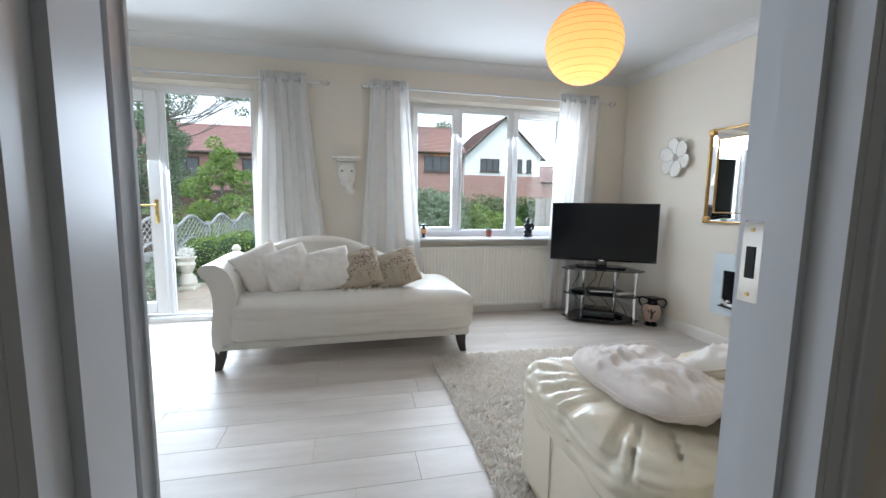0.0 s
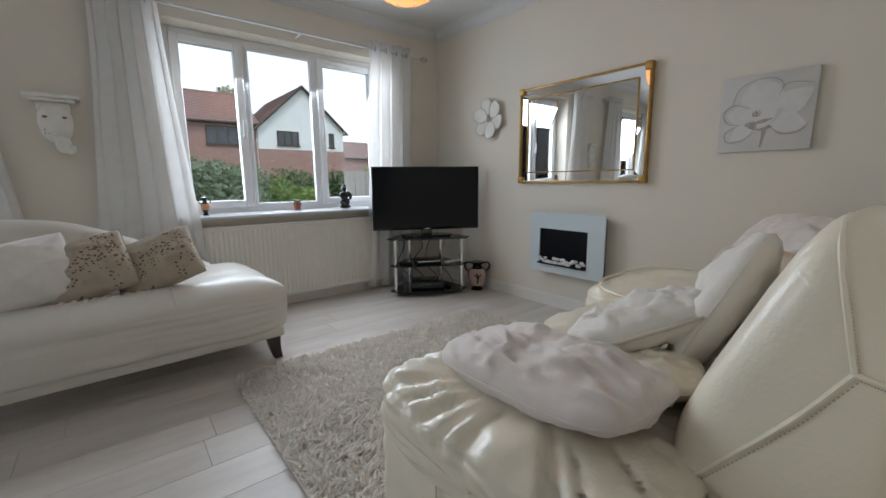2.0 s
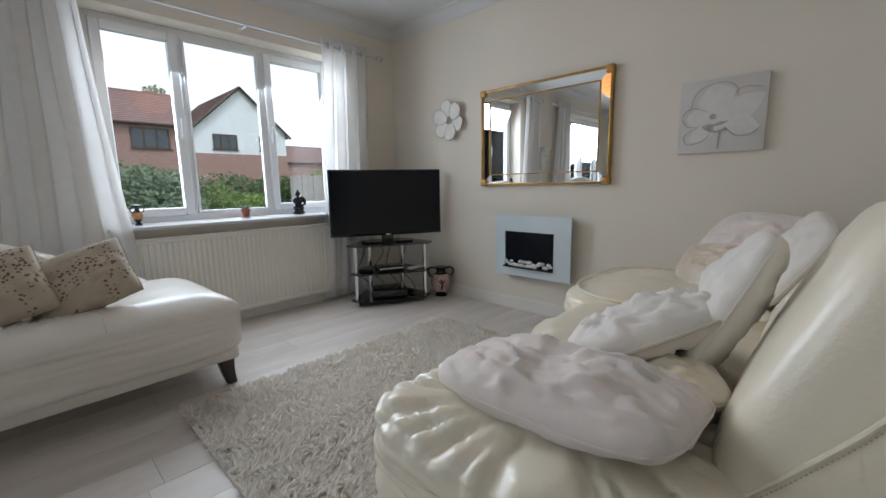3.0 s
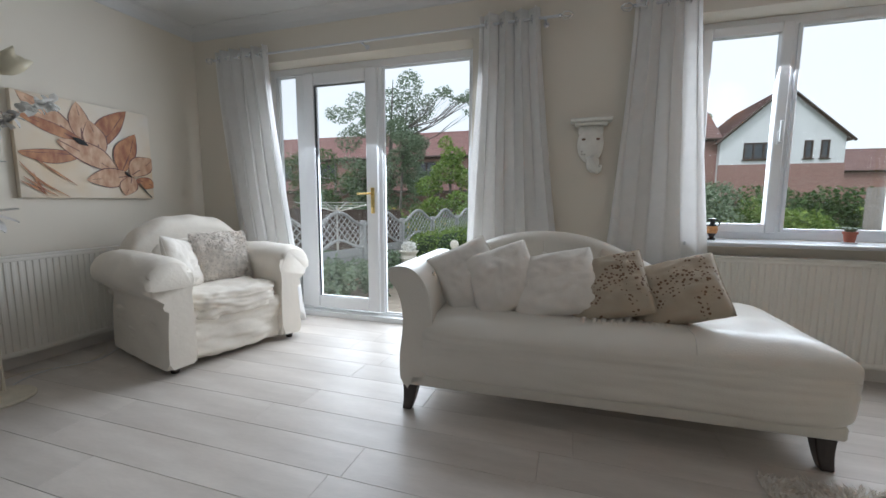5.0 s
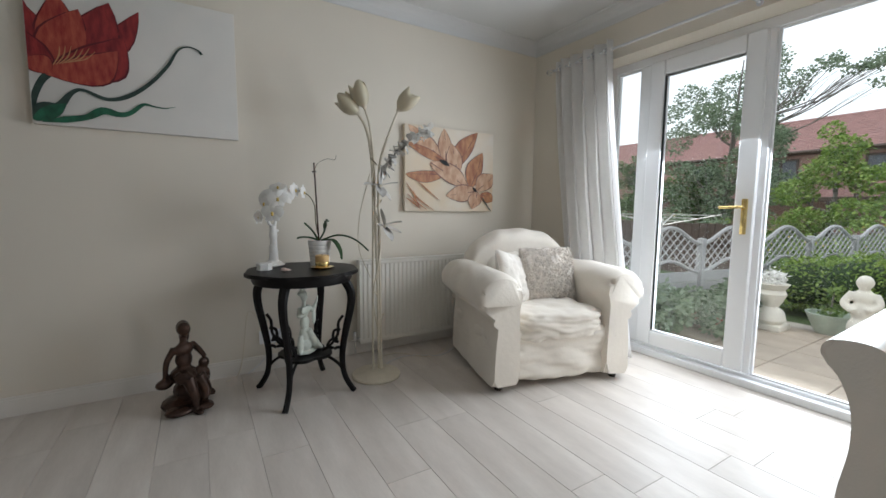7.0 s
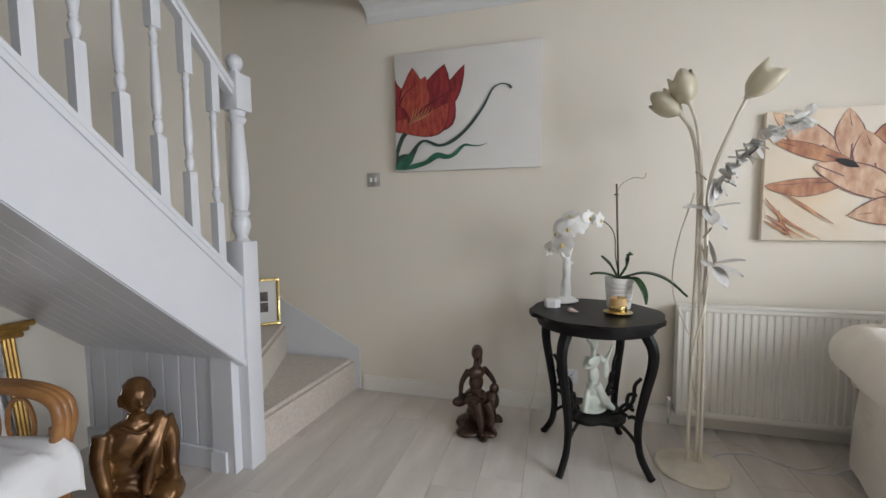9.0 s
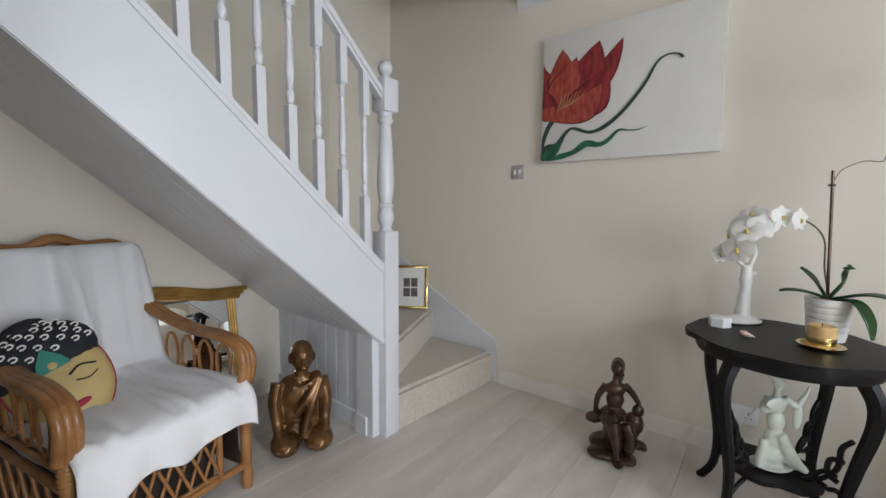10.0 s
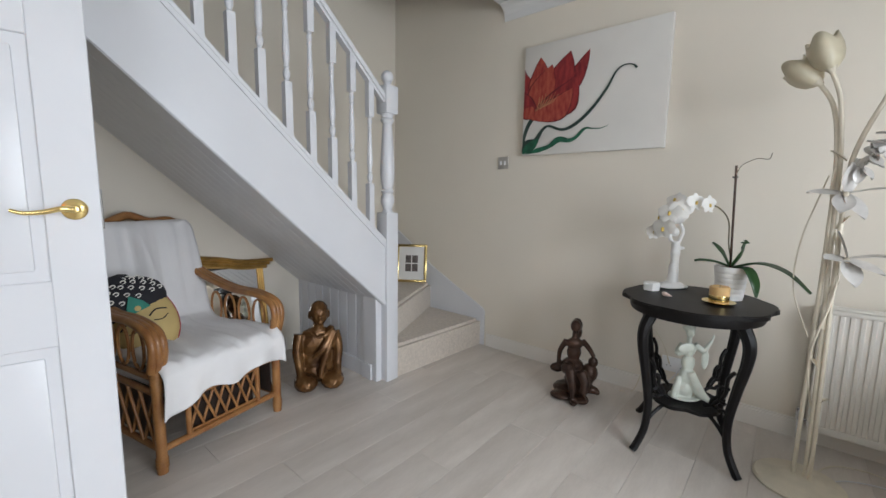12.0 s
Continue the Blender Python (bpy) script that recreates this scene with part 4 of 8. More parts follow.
WEDGE = spline([(0.975, 0.42, 0), (0.985, 0.53, 0), (0.945, 0.66, 0), (0.885, 0.80, 0), (0.835, 0.905, 0), (0.785, 0.962, 0), (0.73, 0.93, 0), (0.675, 0.84, 0), (0.665, 0.70, 0), (0.66, 0.54, 0), (0.665, 0.42, 0), (0.80, 0.40, 0)], 5)
WEDGE_C = Vector((0.80, 0.66, 0))
CAP = ((0.0, 0.0), (0.45, 0.003), (0.65, 0.008), (0.78, 0.017), (0.88, 0.032), (0.94, 0.052), (0.98, 0.085), (1.0, 0.14))
THREAD = material("beige_thread", (0.55, 0.49, 0.38), 0.8)


def wedge_end(y, z):
    """The place on the near end of the back cushion at this y and z."""
    v = Vector((y, z, 0)) - WEDGE_C
    best = max(WEDGE, key=lambda p: (p - WEDGE_C).normalized().dot(v.normalized()))
    s = min(1.0, v.length / (best - WEDGE_C).length)
    for (s0, x0), (s1, x1) in zip(CAP, CAP[1:]):
        if s <= s1:
            return Vector((0.884 + x0 + (x1 - x0) * (s - s0) / (s1 - s0), y, z))


def wedge_back(bm, x0, x1, drop):
    """A plump back cushion, wedge-shaped in section, with soft closed ends."""
    mid = [(1.0, 0.14 + (x1 - x0 - 0.28) * k / 8) for k in range(1, 8)]
    rows = [(s, x0 + d) for s, d in CAP[1:] + tuple(mid)] + [(s, x1 - d) for s, d in CAP[:0:-1]]
    rings = []
    for i, (s, x) in enumerate(rows):
        ring = []
        for k, p in enumerate(WEDGE):
            d = p - WEDGE_C
            w = 1 + 0.020 * noise.noise(Vector((x * 4, p.x * 7, p.y * 5))) + 0.035 * noise.noise(Vector((x * 1.6 + 5, p.y * 2, 0)))
            fold = 0.010 * max(0.0, 1 - 6 * abs(noise.noise(Vector((x * 3.0, p.y * 11 + x * 2.5, p.x * 2)))))
            low = drop * max(0.0, (p.y - 0.5) / 0.46)
            ring.append(bm.verts.new((x, WEDGE_C.x + d.x * s * (w - fold), WEDGE_C.y + d.y * s * (w - fold) - low)))
        rings.append(ring)
    n = len(WEDGE)
    for a, b in zip(rings, rings[1:]):
        for k in range(n):
            bm.faces.new((a[k], a[(k + 1) % n], b[(k + 1) % n], b[k]))
    bm.faces.new(rings[0][::-1])
    bm.faces.new(rings[-1])
    bmesh.ops.recalc_face_normals(bm, faces=bm.faces[:])
    return bm


SOFA_M = pose(0.06, 0.06, 0)


def corner_sofa():
    c = thing("corner_sofa", SOFA_M, "cream leather corner sofa with puffy seats", "sofa")
    # bases
    bm = soft_block(B(), 0.625, 1.80, 0.70, 1.645, 0.03, 0.375, 14, 12, 0.006, 2)
    part("base", bm, CREAM, c, angle=180)
    bm = soft_block(B(), 1.77, 2.82, 0.70, 1.775, 0.03, 0.38, 4.4, 14, 0.008, 5)
    part("rounded_base", bm, CREAM, c, angle=180)
    # seats, pillow-topped with gathers along the edges
    bm = soft_block(B(), 0.615, 1.30, 0.90, 1.665, 0.31, 0.512, 5.5, 46, 0.012, 1, fold=0.028, fold_n=15)
    part("seat_cushion", bm, CREAM, c, angle=180)
    bm = soft_block(B(), 1.28, 1.86, 0.90, 1.64, 0.31, 0.508, 5.5, 20, 0.012, 8, fold=0.016)
    part("seat_cushion", bm, CREAM, c, angle=180)
    bm = soft_block(B(), 1.755, 2.66, 0.85, 1.79, 0.31, 0.535, 3.6, 30, 0.012, 4, fold=0.016)
    part("rounded_seat_cushion", bm, CREAM, c, angle=180)
    # backs
    for x0, x1, drop in ((0.885, 1.50, 0.0), (1.48, 2.12, 0.15)):
        part("back_cushion", wedge_back(B(), x0, x1, drop), CREAM, c, angle=180)
    bm = soft_block(B(), 2.44, 2.83, 0.74, 1.32, 0.42, 0.775, 3.5, 18, 0.015, 6)
    part("back_cushion", bm, CREAM, c, angle=180)
    bm = soft_block(B(), 0.86, 2.80, 0.655, 0.80, 0.05, 0.62, 6, 16, 0.008, 11)
    part("back_frame", bm, CREAM, c, angle=180)
    # stitched seams
    for y in (0.96, 1.34):
        part("seam", tube(B(), [(0.622, y, 0.04), (0.6215, y, 0.2), (0.6215, y, 0.355)], 0.003, 5), CREAM, c)
    ring = []
    for k in range(33):
        th = 3.3 - 1.9 * k / 32
        r = (abs(math.cos(th)) ** 5.5 + abs(math.sin(th)) ** 5.5) ** (-1 / 5.5)
        ring.append((0.9575 + 0.3435 * r * math.cos(th), 1.2825 + 0.3835 * r * math.sin(th), 0.405))
    part("seam", tube(B(), ring, 0.0035, 5), CREAM, c)
    ring = []
    for k in range(49):
        th = 6.2832 * k / 48
        r = (abs(math.cos(th)) ** 3.0 + abs(math.sin(th)) ** 3.0) ** (-1 / 3.0)
        ring.append((2.205 + 0.415 * r * math.cos(th), 1.33 + 0.425 * r * math.sin(th), 0.518))
    part("piping", tube(B(), ring, 0.006, 6, caps=False), CREAM, c)
    # welts on the end of the near back cushion, with their rows of stitches
    for pts in (((0.786, 0.962), (0.775, 0.90), (0.758, 0.82), (0.744, 0.754)), ((0.744, 0.754), (0.80, 0.66), (0.87, 0.56), (0.945, 0.455)), ((0.744, 0.754), (0.70, 0.742), (0.655, 0.72), (0.628, 0.70))):
        line = [wedge_end(p.x, p.y) for p in spline([(y, z) + (0,) for y, z in pts], 7)]
        part("welt", tube(B(), line, 0.0045, 6), CREAM, c)
        bm = B()
        for p, q in zip(line, line[1:]):
            for f in (0.15, 0.65):
                e0, e1 = p.lerp(q, f), p.lerp(q, f + 0.28)
                o = Vector((0.001, -0.006, -0.008))
                tube(bm, [e0 + o, e1 + o], 0.0011, 4)
        tagged(part("stitching", bm, THREAD, c), kind="stuff")


corner_sofa()


def crumpled(m, w, h, t, mat, label, seed, crease=0.03):
    return cushion(m, w, h, t, mat, label, seed, "cushions on the corner sofa", crease, 0.05, rounding=0.17, n=44)


crumpled(SOFA_M @ pose(0.915, 1.285, 0.556, 84, -4, -6), 0.32, 0.62, 0.135, SUEDE, "crumpled pale pink suede cushion lying on the seat", 21, 0.0165)
crumpled(SOFA_M @ pose(1.10, 1.13, 0.545, 82, 6, 20), 0.30, 0.30, 0.10, CREAM, "soft cream leather cushion under the others", 27, 0.012)
z = crumpled(SOFA_M @ pose(1.255, 1.21, 0.612, 64, 8, 26), 0.36, 0.42, 0.13, CUSHION, "creased white cotton cushion with zip on the sofa", 22, 0.016)
part("zip", tube(B(), [(-0.178, 0.0, -0.15), (-0.176, -0.004, -0.05), (-0.176, -0.004, 0.05), (-0.178, 0.0, 0.15)], 0.004, 6), THREAD, z, "closed beige zip")
crumpled(SOFA_M @ pose(1.37, 1.035, 0.695, 24, 4, 8), 0.42, 0.42, 0.13, CUSHION, "plain cream cushion standing against the sofa back", 23, 0.014)
PATCH = material("patchwork_satin", (0.58, 0.46, 0.32), 0.4, vary=0.12, scale=5, color2=(0.72, 0.66, 0.58), bump=0.2, bump_scale=40)
crumpled(SOFA_M @ pose(2.30, 1.22, 0.615, 34, 4, 50), 0.44, 0.24, 0.12, PATCH, "gold and cream satin patchwork cushion", 24, 0.01)
crumpled(SOFA_M @ pose(2.44, 1.10, 0.72, 50, -4, 62), 0.46, 0.38, 0.13, SUEDE, "pale pink patterned cushion on top of others", 25, 0.012)
crumpled(SOFA_M @ pose(2.16, 0.96, 0.70, 30, -10, 10), 0.40, 0.40, 0.11, CUSHION, "white floral cushion in the sofa corner", 26, 0.012)


def rug():
    r = thing("rug", pose(0, 0, 0), "shaggy beige wool rug on laminate floor", "rug")
    x0, x1, y0, y1 = 0.575, 2.30, 1.25, 2.985
    part("backing", box(B(), x0, x1, y0, y1, 0.001, 0.012, 0.004, 1), RUGM, r)
    rnd = random.Random(11)
    verts, faces = [], []
    for k in range(46000):
        x, y = rnd.uniform(x0, x1), rnd.uniform(y0, y1)
        if y < 1.6 and x > 0.75:
            continue
        lean = noise.noise(Vector((x * 9, y * 9, 0))) * 3.1
        d = Vector((math.cos(lean * 2) * 0.6 + rnd.uniform(-0.6, 0.6), math.sin(lean * 2) * 0.6 + rnd.uniform(-0.6, 0.6), 0.9)).normalized()
        s = Vector((rnd.uniform(-1, 1), rnd.uniform(-1, 1), 0)).normalized() * rnd.uniform(0.003, 0.007)
        ln = rnd.uniform(0.018, 0.042)
        p = Vector((x, y, 0.010))
        i = len(verts)
        tip = p + d * ln + Vector((d.x * 0.01, d.y * 0.01, -0.003))
        mid = p + d * ln * 0.6
        verts += [p - s, p + s, mid + s * 0.9, tip, mid - s * 0.9]
        faces.append((i, i + 1, i + 2, i + 3, i + 4))
    me = bpy.data.meshes.new("wool_tuft")
    me.from_pydata([tuple(v) for v in verts], [], faces)
    me.materials.append(PILE)
    ob = new("wool_tuft", me)
    ob.parent = r
    tagged(ob, kind="stuff")


def island_material(name, c1, c2, rough):
    m = material(name, c1, rough, vary=0.0)
    nt = m.node_tree
    g = nt.nodes.new("ShaderNodeNewGeometry")
    ramp = nt.nodes.new("ShaderNodeValToRGB")
    ramp.color_ramp.elements[0].color, ramp.color_ramp.elements[1].color = (*c1, 1), (*c2, 1)
    nt.links.new(g.outputs["Random Per Island"], ramp.inputs[0])
    nt.links.new(ramp.outputs[0], nt.nodes["Principled BSDF"].inputs["Base Color"])
    t = nt.nodes.new("ShaderNodeBsdfTranslucent")
    nt.links.new(ramp.outputs[0], t.inputs["Color"])
    mix = nt.nodes.new("ShaderNodeMixShader")
    mix.inputs[0].default_value = 0.4
    nt.links.new(nt.nodes["Principled BSDF"].outputs[0], mix.inputs[1])
    nt.links.new(t.outputs[0], mix.inputs[2])
    nt.links.new(mix.outputs[0], nt.nodes["Material Output"].inputs["Surface"])
    return m


PILE = island_material("wool_pile", (0.80, 0.74, 0.66), (0.97, 0.94, 0.89), 0.95)
rug()

# ---- television corner ----


def television():
    a = -28.6
    tv = thing("television", pose(2.392, 3.708, 0.545, 0, 0, a), "black flat-screen television on glass stand", "television")
    part("casing", box(B(), -0.485, 0.485, 0.0, 0.045, 0.036, 0.600, 0.006, 2), BLACKGLOSS, tv)
    part("screen", box(B(), -0.472, 0.472, -0.0025, 0.001, 0.056, 0.588), SCREEN, tv, "unlit dark screen")
    part("rear_housing", box(B(), -0.30, 0.30, 0.044, 0.085, 0.08, 0.42, 0.012, 2), BLACKMATT, tv)
    part("neck", box(B(), -0.05, 0.05, 0.01, 0.05, -0.009, 0.05, 0.004, 1), BLACKGLOSS, tv)
    o = [(-0.20, -0.07), (0.20, -0.07), (0.23, 0.03), (0.15, 0.11), (-0.15, 0.11), (-0.23, 0.03)]
    part("foot", prism(B(), o, 0.012, pose(0, 0.0, -0.020)), BLACKGLOSS, tv)
    part("maker_mark", box(B(), -0.02, 0.02, -0.003, -0.001, 0.042, 0.048), CHROME, tv)
    st = thing("television_stand", pose(2.392, 3.708, 0, 0, 0, a), "corner television stand of black glass and chrome", "tv stand")
    o = [(-0.37, -0.10), (-0.30, -0.20), (0.30, -0.20), (0.37, -0.10), (0.20, 0.20), (-0.20, 0.20)]
    for z, s in ((0.04, 0.95), (0.27, 0.93), (0.512, 1.0)):
        bm = prism(B(), [(x * s, y * s) for x, y in o], 0.010, pose(0, 0, z))
        part("glass_shelf", bm, BLACKGLOSS, st, "black glass shelf", smooth=False)
    for x, y in ((-0.30, -0.10), (0.30, -0.10), (-0.15, 0.15), (0.15, 0.15)):
        bm = B()
        for z0, z1 in ((0.0, 0.04), (0.05, 0.27), (0.28, 0.512)):
            tube(bm, [(x, y, z0), (x, y, z1)], 0.019, 14)
        part("chrome_leg", bm, CHROME, st)
    p = thing("set_top_box", pose(2.392, 3.708, 0.2805, 0, 0, a + 3), "black set-top box on the middle shelf", "set-top box")
    part("case", box(B(), -0.12, 0.10, -0.14, 0.02, 0, 0.045, 0.004, 2), BLACKGLOSS, p)
    part("front_strip", box(B(), -0.11, 0.09, -0.1415, -0.1395, 0.028, 0.034), CHROME, p)
    g = thing("game_console", pose(2.392, 3.708, 0.0505, 0, 0, a - 4), "black games console on bottom shelf", "console")
    part("case", box(B(), -0.16, 0.14, -0.15, 0.08, 0, 0.075, 0.012, 3), BLACKGLOSS, g)
    part("green_light_bar", box(B(), -0.10, 0.02, -0.1515, -0.149, 0.045, 0.050), material("green_plastic", (0.03, 0.16, 0.06), 0.4), g)
    for i, (x, y, zz) in enumerate(((0.20, -0.08, 0.2805), (-0.21, -0.06, 0.2805), (0.17, -0.02, 0.0505))):
        q = thing("remote_control" if i else "game_controller", pose(2.392, 3.708, 0, 0, 0, a) @ pose(x, y, zz, 0, 0, 30 - 50 * i), ("pale grey games controller on glass shelf", "black remote control on glass shelf", "dark grey plastic adapter on the shelf")[i], "remote")
        bm = B()
        box(bm, -0.06, 0.06, -0.022, 0.022, 0, 0.022, 0.008, 3)
        if i == 0:
            ball(bm, (-0.06, -0.02, 0.014), 0.022, (1, 1.4, 0.6))
            ball(bm, (0.06, -0.02, 0.014), 0.022, (1, 1.4, 0.6))
        part("body", bm, (PLASTER, BLACKMATT, BLACKMATT)[i], q)
    for i in range(4):
        bm = B()
        x = -0.2 + 0.13 * i
        pts = spline([(x, 0.12, 0.50), (x + 0.05 * math.sin(i * 2.0), 0.16, 0.40), (x - 0.06, 0.13, 0.25), (x + 0.04, 0.18, 0.12), (x + 0.10, 0.22, 0.01)], 6)
        cab = thing("cable", pose(2.392, 3.708, 0, 0, 0, a), "thin black cable hanging behind the stand", "cable", "cables behind the television")
        part("wire", tube(bm, pts, 0.0035, 6), BLACKMATT, cab)


television()


def vase_on_floor():
    """Two-handled black vase with a pale figured panel."""
    v = thing("amphora_vase", pose(2.785, 3.455, 0, 0, 0, -42), "black two-handled vase with pale painted panel", "vase")
    prof = [(0.055, 0), (0.058, 0.012), (0.04, 0.025), (0.06, 0.05), (0.088, 0.10), (0.092, 0.15), (0.075, 0.195), (0.045, 0.215), (0.04, 0.235), (0.06, 0.262), (0.062, 0.268)]
    part("body", lathe(B(), prof, 28), BLACKGLOSS, v)
    bm = B()
    lathe(bm, [(0.0600, 0.045), (0.0905, 0.10), (0.0945, 0.15), (0.0775, 0.193), (0.062, 0.206)], 28, caps=False)
    bmesh.ops.delete(bm, geom=[f for f in bm.faces if not (f.calc_center_median().y < -0.035)], context="FACES")
    part("painted_panel", bm, material("terracotta_slip", (0.50, 0.36, 0.30), 0.5, vary=0.15, scale=20), v)
    bm = B()
    tube(bm, [(0, -0.098, 0.08), (0.008, -0.099, 0.13), (-0.006, -0.09, 0.17)], 0.008, 6)
    tube(bm, [(-0.03, -0.088, 0.16), (0.0, -0.0985, 0.13), (0.035, -0.086, 0.16)], 0.006, 6)
    part("painted_figure", bm, BLACKGLOSS, v)
    for s in (-1, 1):
        pts = spline([(s * 0.05, 0, 0.255), (s * 0.095, 0, 0.262), (s * 0.115, 0, 0.225), (s * 0.09, 0, 0.18)], 6)
        part("handle", tube(B(), pts, 0.009, 8), BLACKGLOSS, v)


vase_on_floor()

# ---- east wall ----


def wall_mirror():
    """Gilt-framed mirror with bevelled mirror borders."""
    y0, y1, z0, z1 = 1.99, 3.04, 0.998, 1.735
    m = thing("wall_mirror", pose(EAST, 0, 0), "large rectangular mirror with gold frame on cream wall", "mirror")
    part("backing_board", box(B(), -0.022, -0.001, y0 + 0.005, y1 - 0.005, z0 + 0.005, z1 - 0.005), GILT, m)
    part("mirror_glass", box(B(), -0.030, -0.0225, y0 + 0.085, y1 - 0.085, z0 + 0.085, z1 - 0.085), SILVER, m, "clear mirror glass", smooth=False)
    f = 0.014
    for a, b, c, d in ((y0, y1, z0, z0 + f), (y0, y1, z1 - f, z1), (y0, y0 + f, z0 + f, z1 - f), (y1 - f, y1, z0 + f, z1 - f)):
        part("outer_bead", box(B(), -0.042, -0.002, a, b, c, d, 0.003, 2), GILT, m)
    g = 0.078
    for a, b, c, d in ((y0 + g, y1 - g, z0 + g, z0 + g + 0.008), (y0 + g, y1 - g, z1 - g - 0.008, z1 - g), (y0 + g, y0 + g + 0.008, z0 + g + 0.008, z1 - g - 0.008), (y1 - g - 0.008, y1 - g, z0 + g + 0.008, z1 - g - 0.008)):
        part("inner_bead", box(B(), -0.040, -0.022, a, b, c, d, 0.002, 1), GILT, m)
    # bevelled strips between the beads
    for k in range(4):
        bm = B()
        a0, a1, t0, t1 = 0.014, 0.078, -0.034, -0.028
        if k < 2:
            zz = (z0, 1) if k == 0 else (z1, -1)
            quad = [(t0 + 0.006, y0 + a0, zz[0] + zz[1] * a0), (t0 + 0.006, y1 - a0, zz[0] + zz[1] * a0), (t1 - 0.0025, y1 - a1, zz[0] + zz[1] * a1), (t1 - 0.0025, y0 + a1, zz[0] + zz[1] * a1)]
        else:
            yy = (y0, 1) if k == 2 else (y1, -1)
            quad = [(t0 + 0.006, yy[0] + yy[1] * a0, z0 + a0), (t0 + 0.006, yy[0] + yy[1] * a0, z1 - a0), (t1 - 0.0025, yy[0] + yy[1] * a1, z1 - a1), (t1 - 0.0025, yy[0] + yy[1] * a1, z0 + a1)]
        top = [bm.verts.new(q) for q in quad]
        low = [bm.verts.new((-0.0215, q[1], q[2])) for q in quad]
        bm.faces.new(top)
        bm.faces.new(low[::-1])
        for i in range(4):
            j = (i + 1) % 4
            bm.faces.new((top[i], top[j], low[j], low[i]))
        part("bevelled_strip", bm, SILVER, m, smooth=False)
    for y in (y0 + 0.02, y1 - 0.02):
        for z in (z0 + 0.02, z1 - 0.02):
            part("corner_cap", box(B(), -0.047, -0.003, y - 0.026, y + 0.026, z - 0.026, z + 0.026, 0.008, 3), GILT, m, "gilt corner cap")


wall_mirror()
FIREWHITE = material("pale_blue_glass_front", (0.60, 0.67, 0.70), 0.12, vary=0.02, scale=3, coat=0.3)
PEBBLE = material("white_pebble", (0.72, 0.71, 0.69), 0.6, vary=0.08, scale=30, per_object=0.1)


def electric_fire():
    f = thing("electric_fire", pose(EAST, 0, 0), "wall-hung electric fire with pale glass front", "fireplace")
    y0, y1, z0, z1, x = 2.213, 2.858, 0.295, 0.768, -0.085
    a0, a1, b0, b1 = 2.345, 2.768, 0.368, 0.642
    part("casing", box(B(), -0.070, -0.001, y0 + 0.03, y1 - 0.03, z0 + 0.03, z1 - 0.03, 0.004, 1), BLACKMATT, f)
    bm = B()
    for q in (x, -0.0705):
        for ya, yb, za, zb in ((y0, y1, z0, z1), (a0, a1, b0, b1)):
            for y, z in ((ya, za), (yb, za), (yb, zb), (ya, zb)):
                bm.verts.new((q, y, z))
    bm.verts.ensure_lookup_table()
    v = bm.verts
    for k in range(4):
        n = (k + 1) % 4
        bm.faces.new((v[k], v[n], v[4 + n], v[4 + k]))
        bm.faces.new((v[8 + k], v[12 + k], v[12 + n], v[8 + n]))
        bm.faces.new((v[k], v[8 + k], v[8 + n], v[n]))
        bm.faces.new((v[4 + k], v[4 + n], v[12 + n], v[12 + k]))
    part("glass_front", bm, FIREWHITE, f, "pale blue glass surround", smooth=False)
    part("flame_screen", box(B(), -0.0735, -0.0702, a0, a1, b0, b1), SCREEN, f, "dark unlit flame screen")
    part("pebble_tray", box(B(), -0.112, -0.074, a0, a1, b0 - 0.006, b0 + 0.004), BLACKMATT, f)
    rnd = random.Random(3)
    for k in range(26):
        y = a0 + 0.015 + (a1 - a0 - 0.03) * ((k * 0.618) % 1)
        r = rnd.uniform(0.013, 0.021)
        bm = B()
        ball(bm, (-0.096 + rnd.uniform(-0.006, 0.006), y, b0 + 0.014 + rnd.choice((0, 0.004, 0.016, 0.03))), r, (0.8, 1.3, 0.8), 1, Matrix())
        part("pebble", bm, PEBBLE, f, angle=180)


electric_fire()

CANVAS = material("primed_canvas", (0.70, 0.68, 0.64), 0.8, vary=0.03, scale=4, bump=0.25, bump_scale=350)
CANVAS_GREY = material("silver_grey_canvas", (0.60, 0.58, 0.55), 0.7, vary=0.05, scale=5, bump=0.3, bump_scale=300)
UMBER = material("umber_paint", (0.20, 0.13, 0.09), 0.6, vary=0.3, scale=40)
SEPIA = material("sepia_wash", (0.30, 0.26, 0.22), 0.7, color2=(0.44, 0.41, 0.37), scale=40)
PEARL = material("pearl_paint", (0.645, 0.625, 0.595), 0.5, vary=0.05, scale=20)


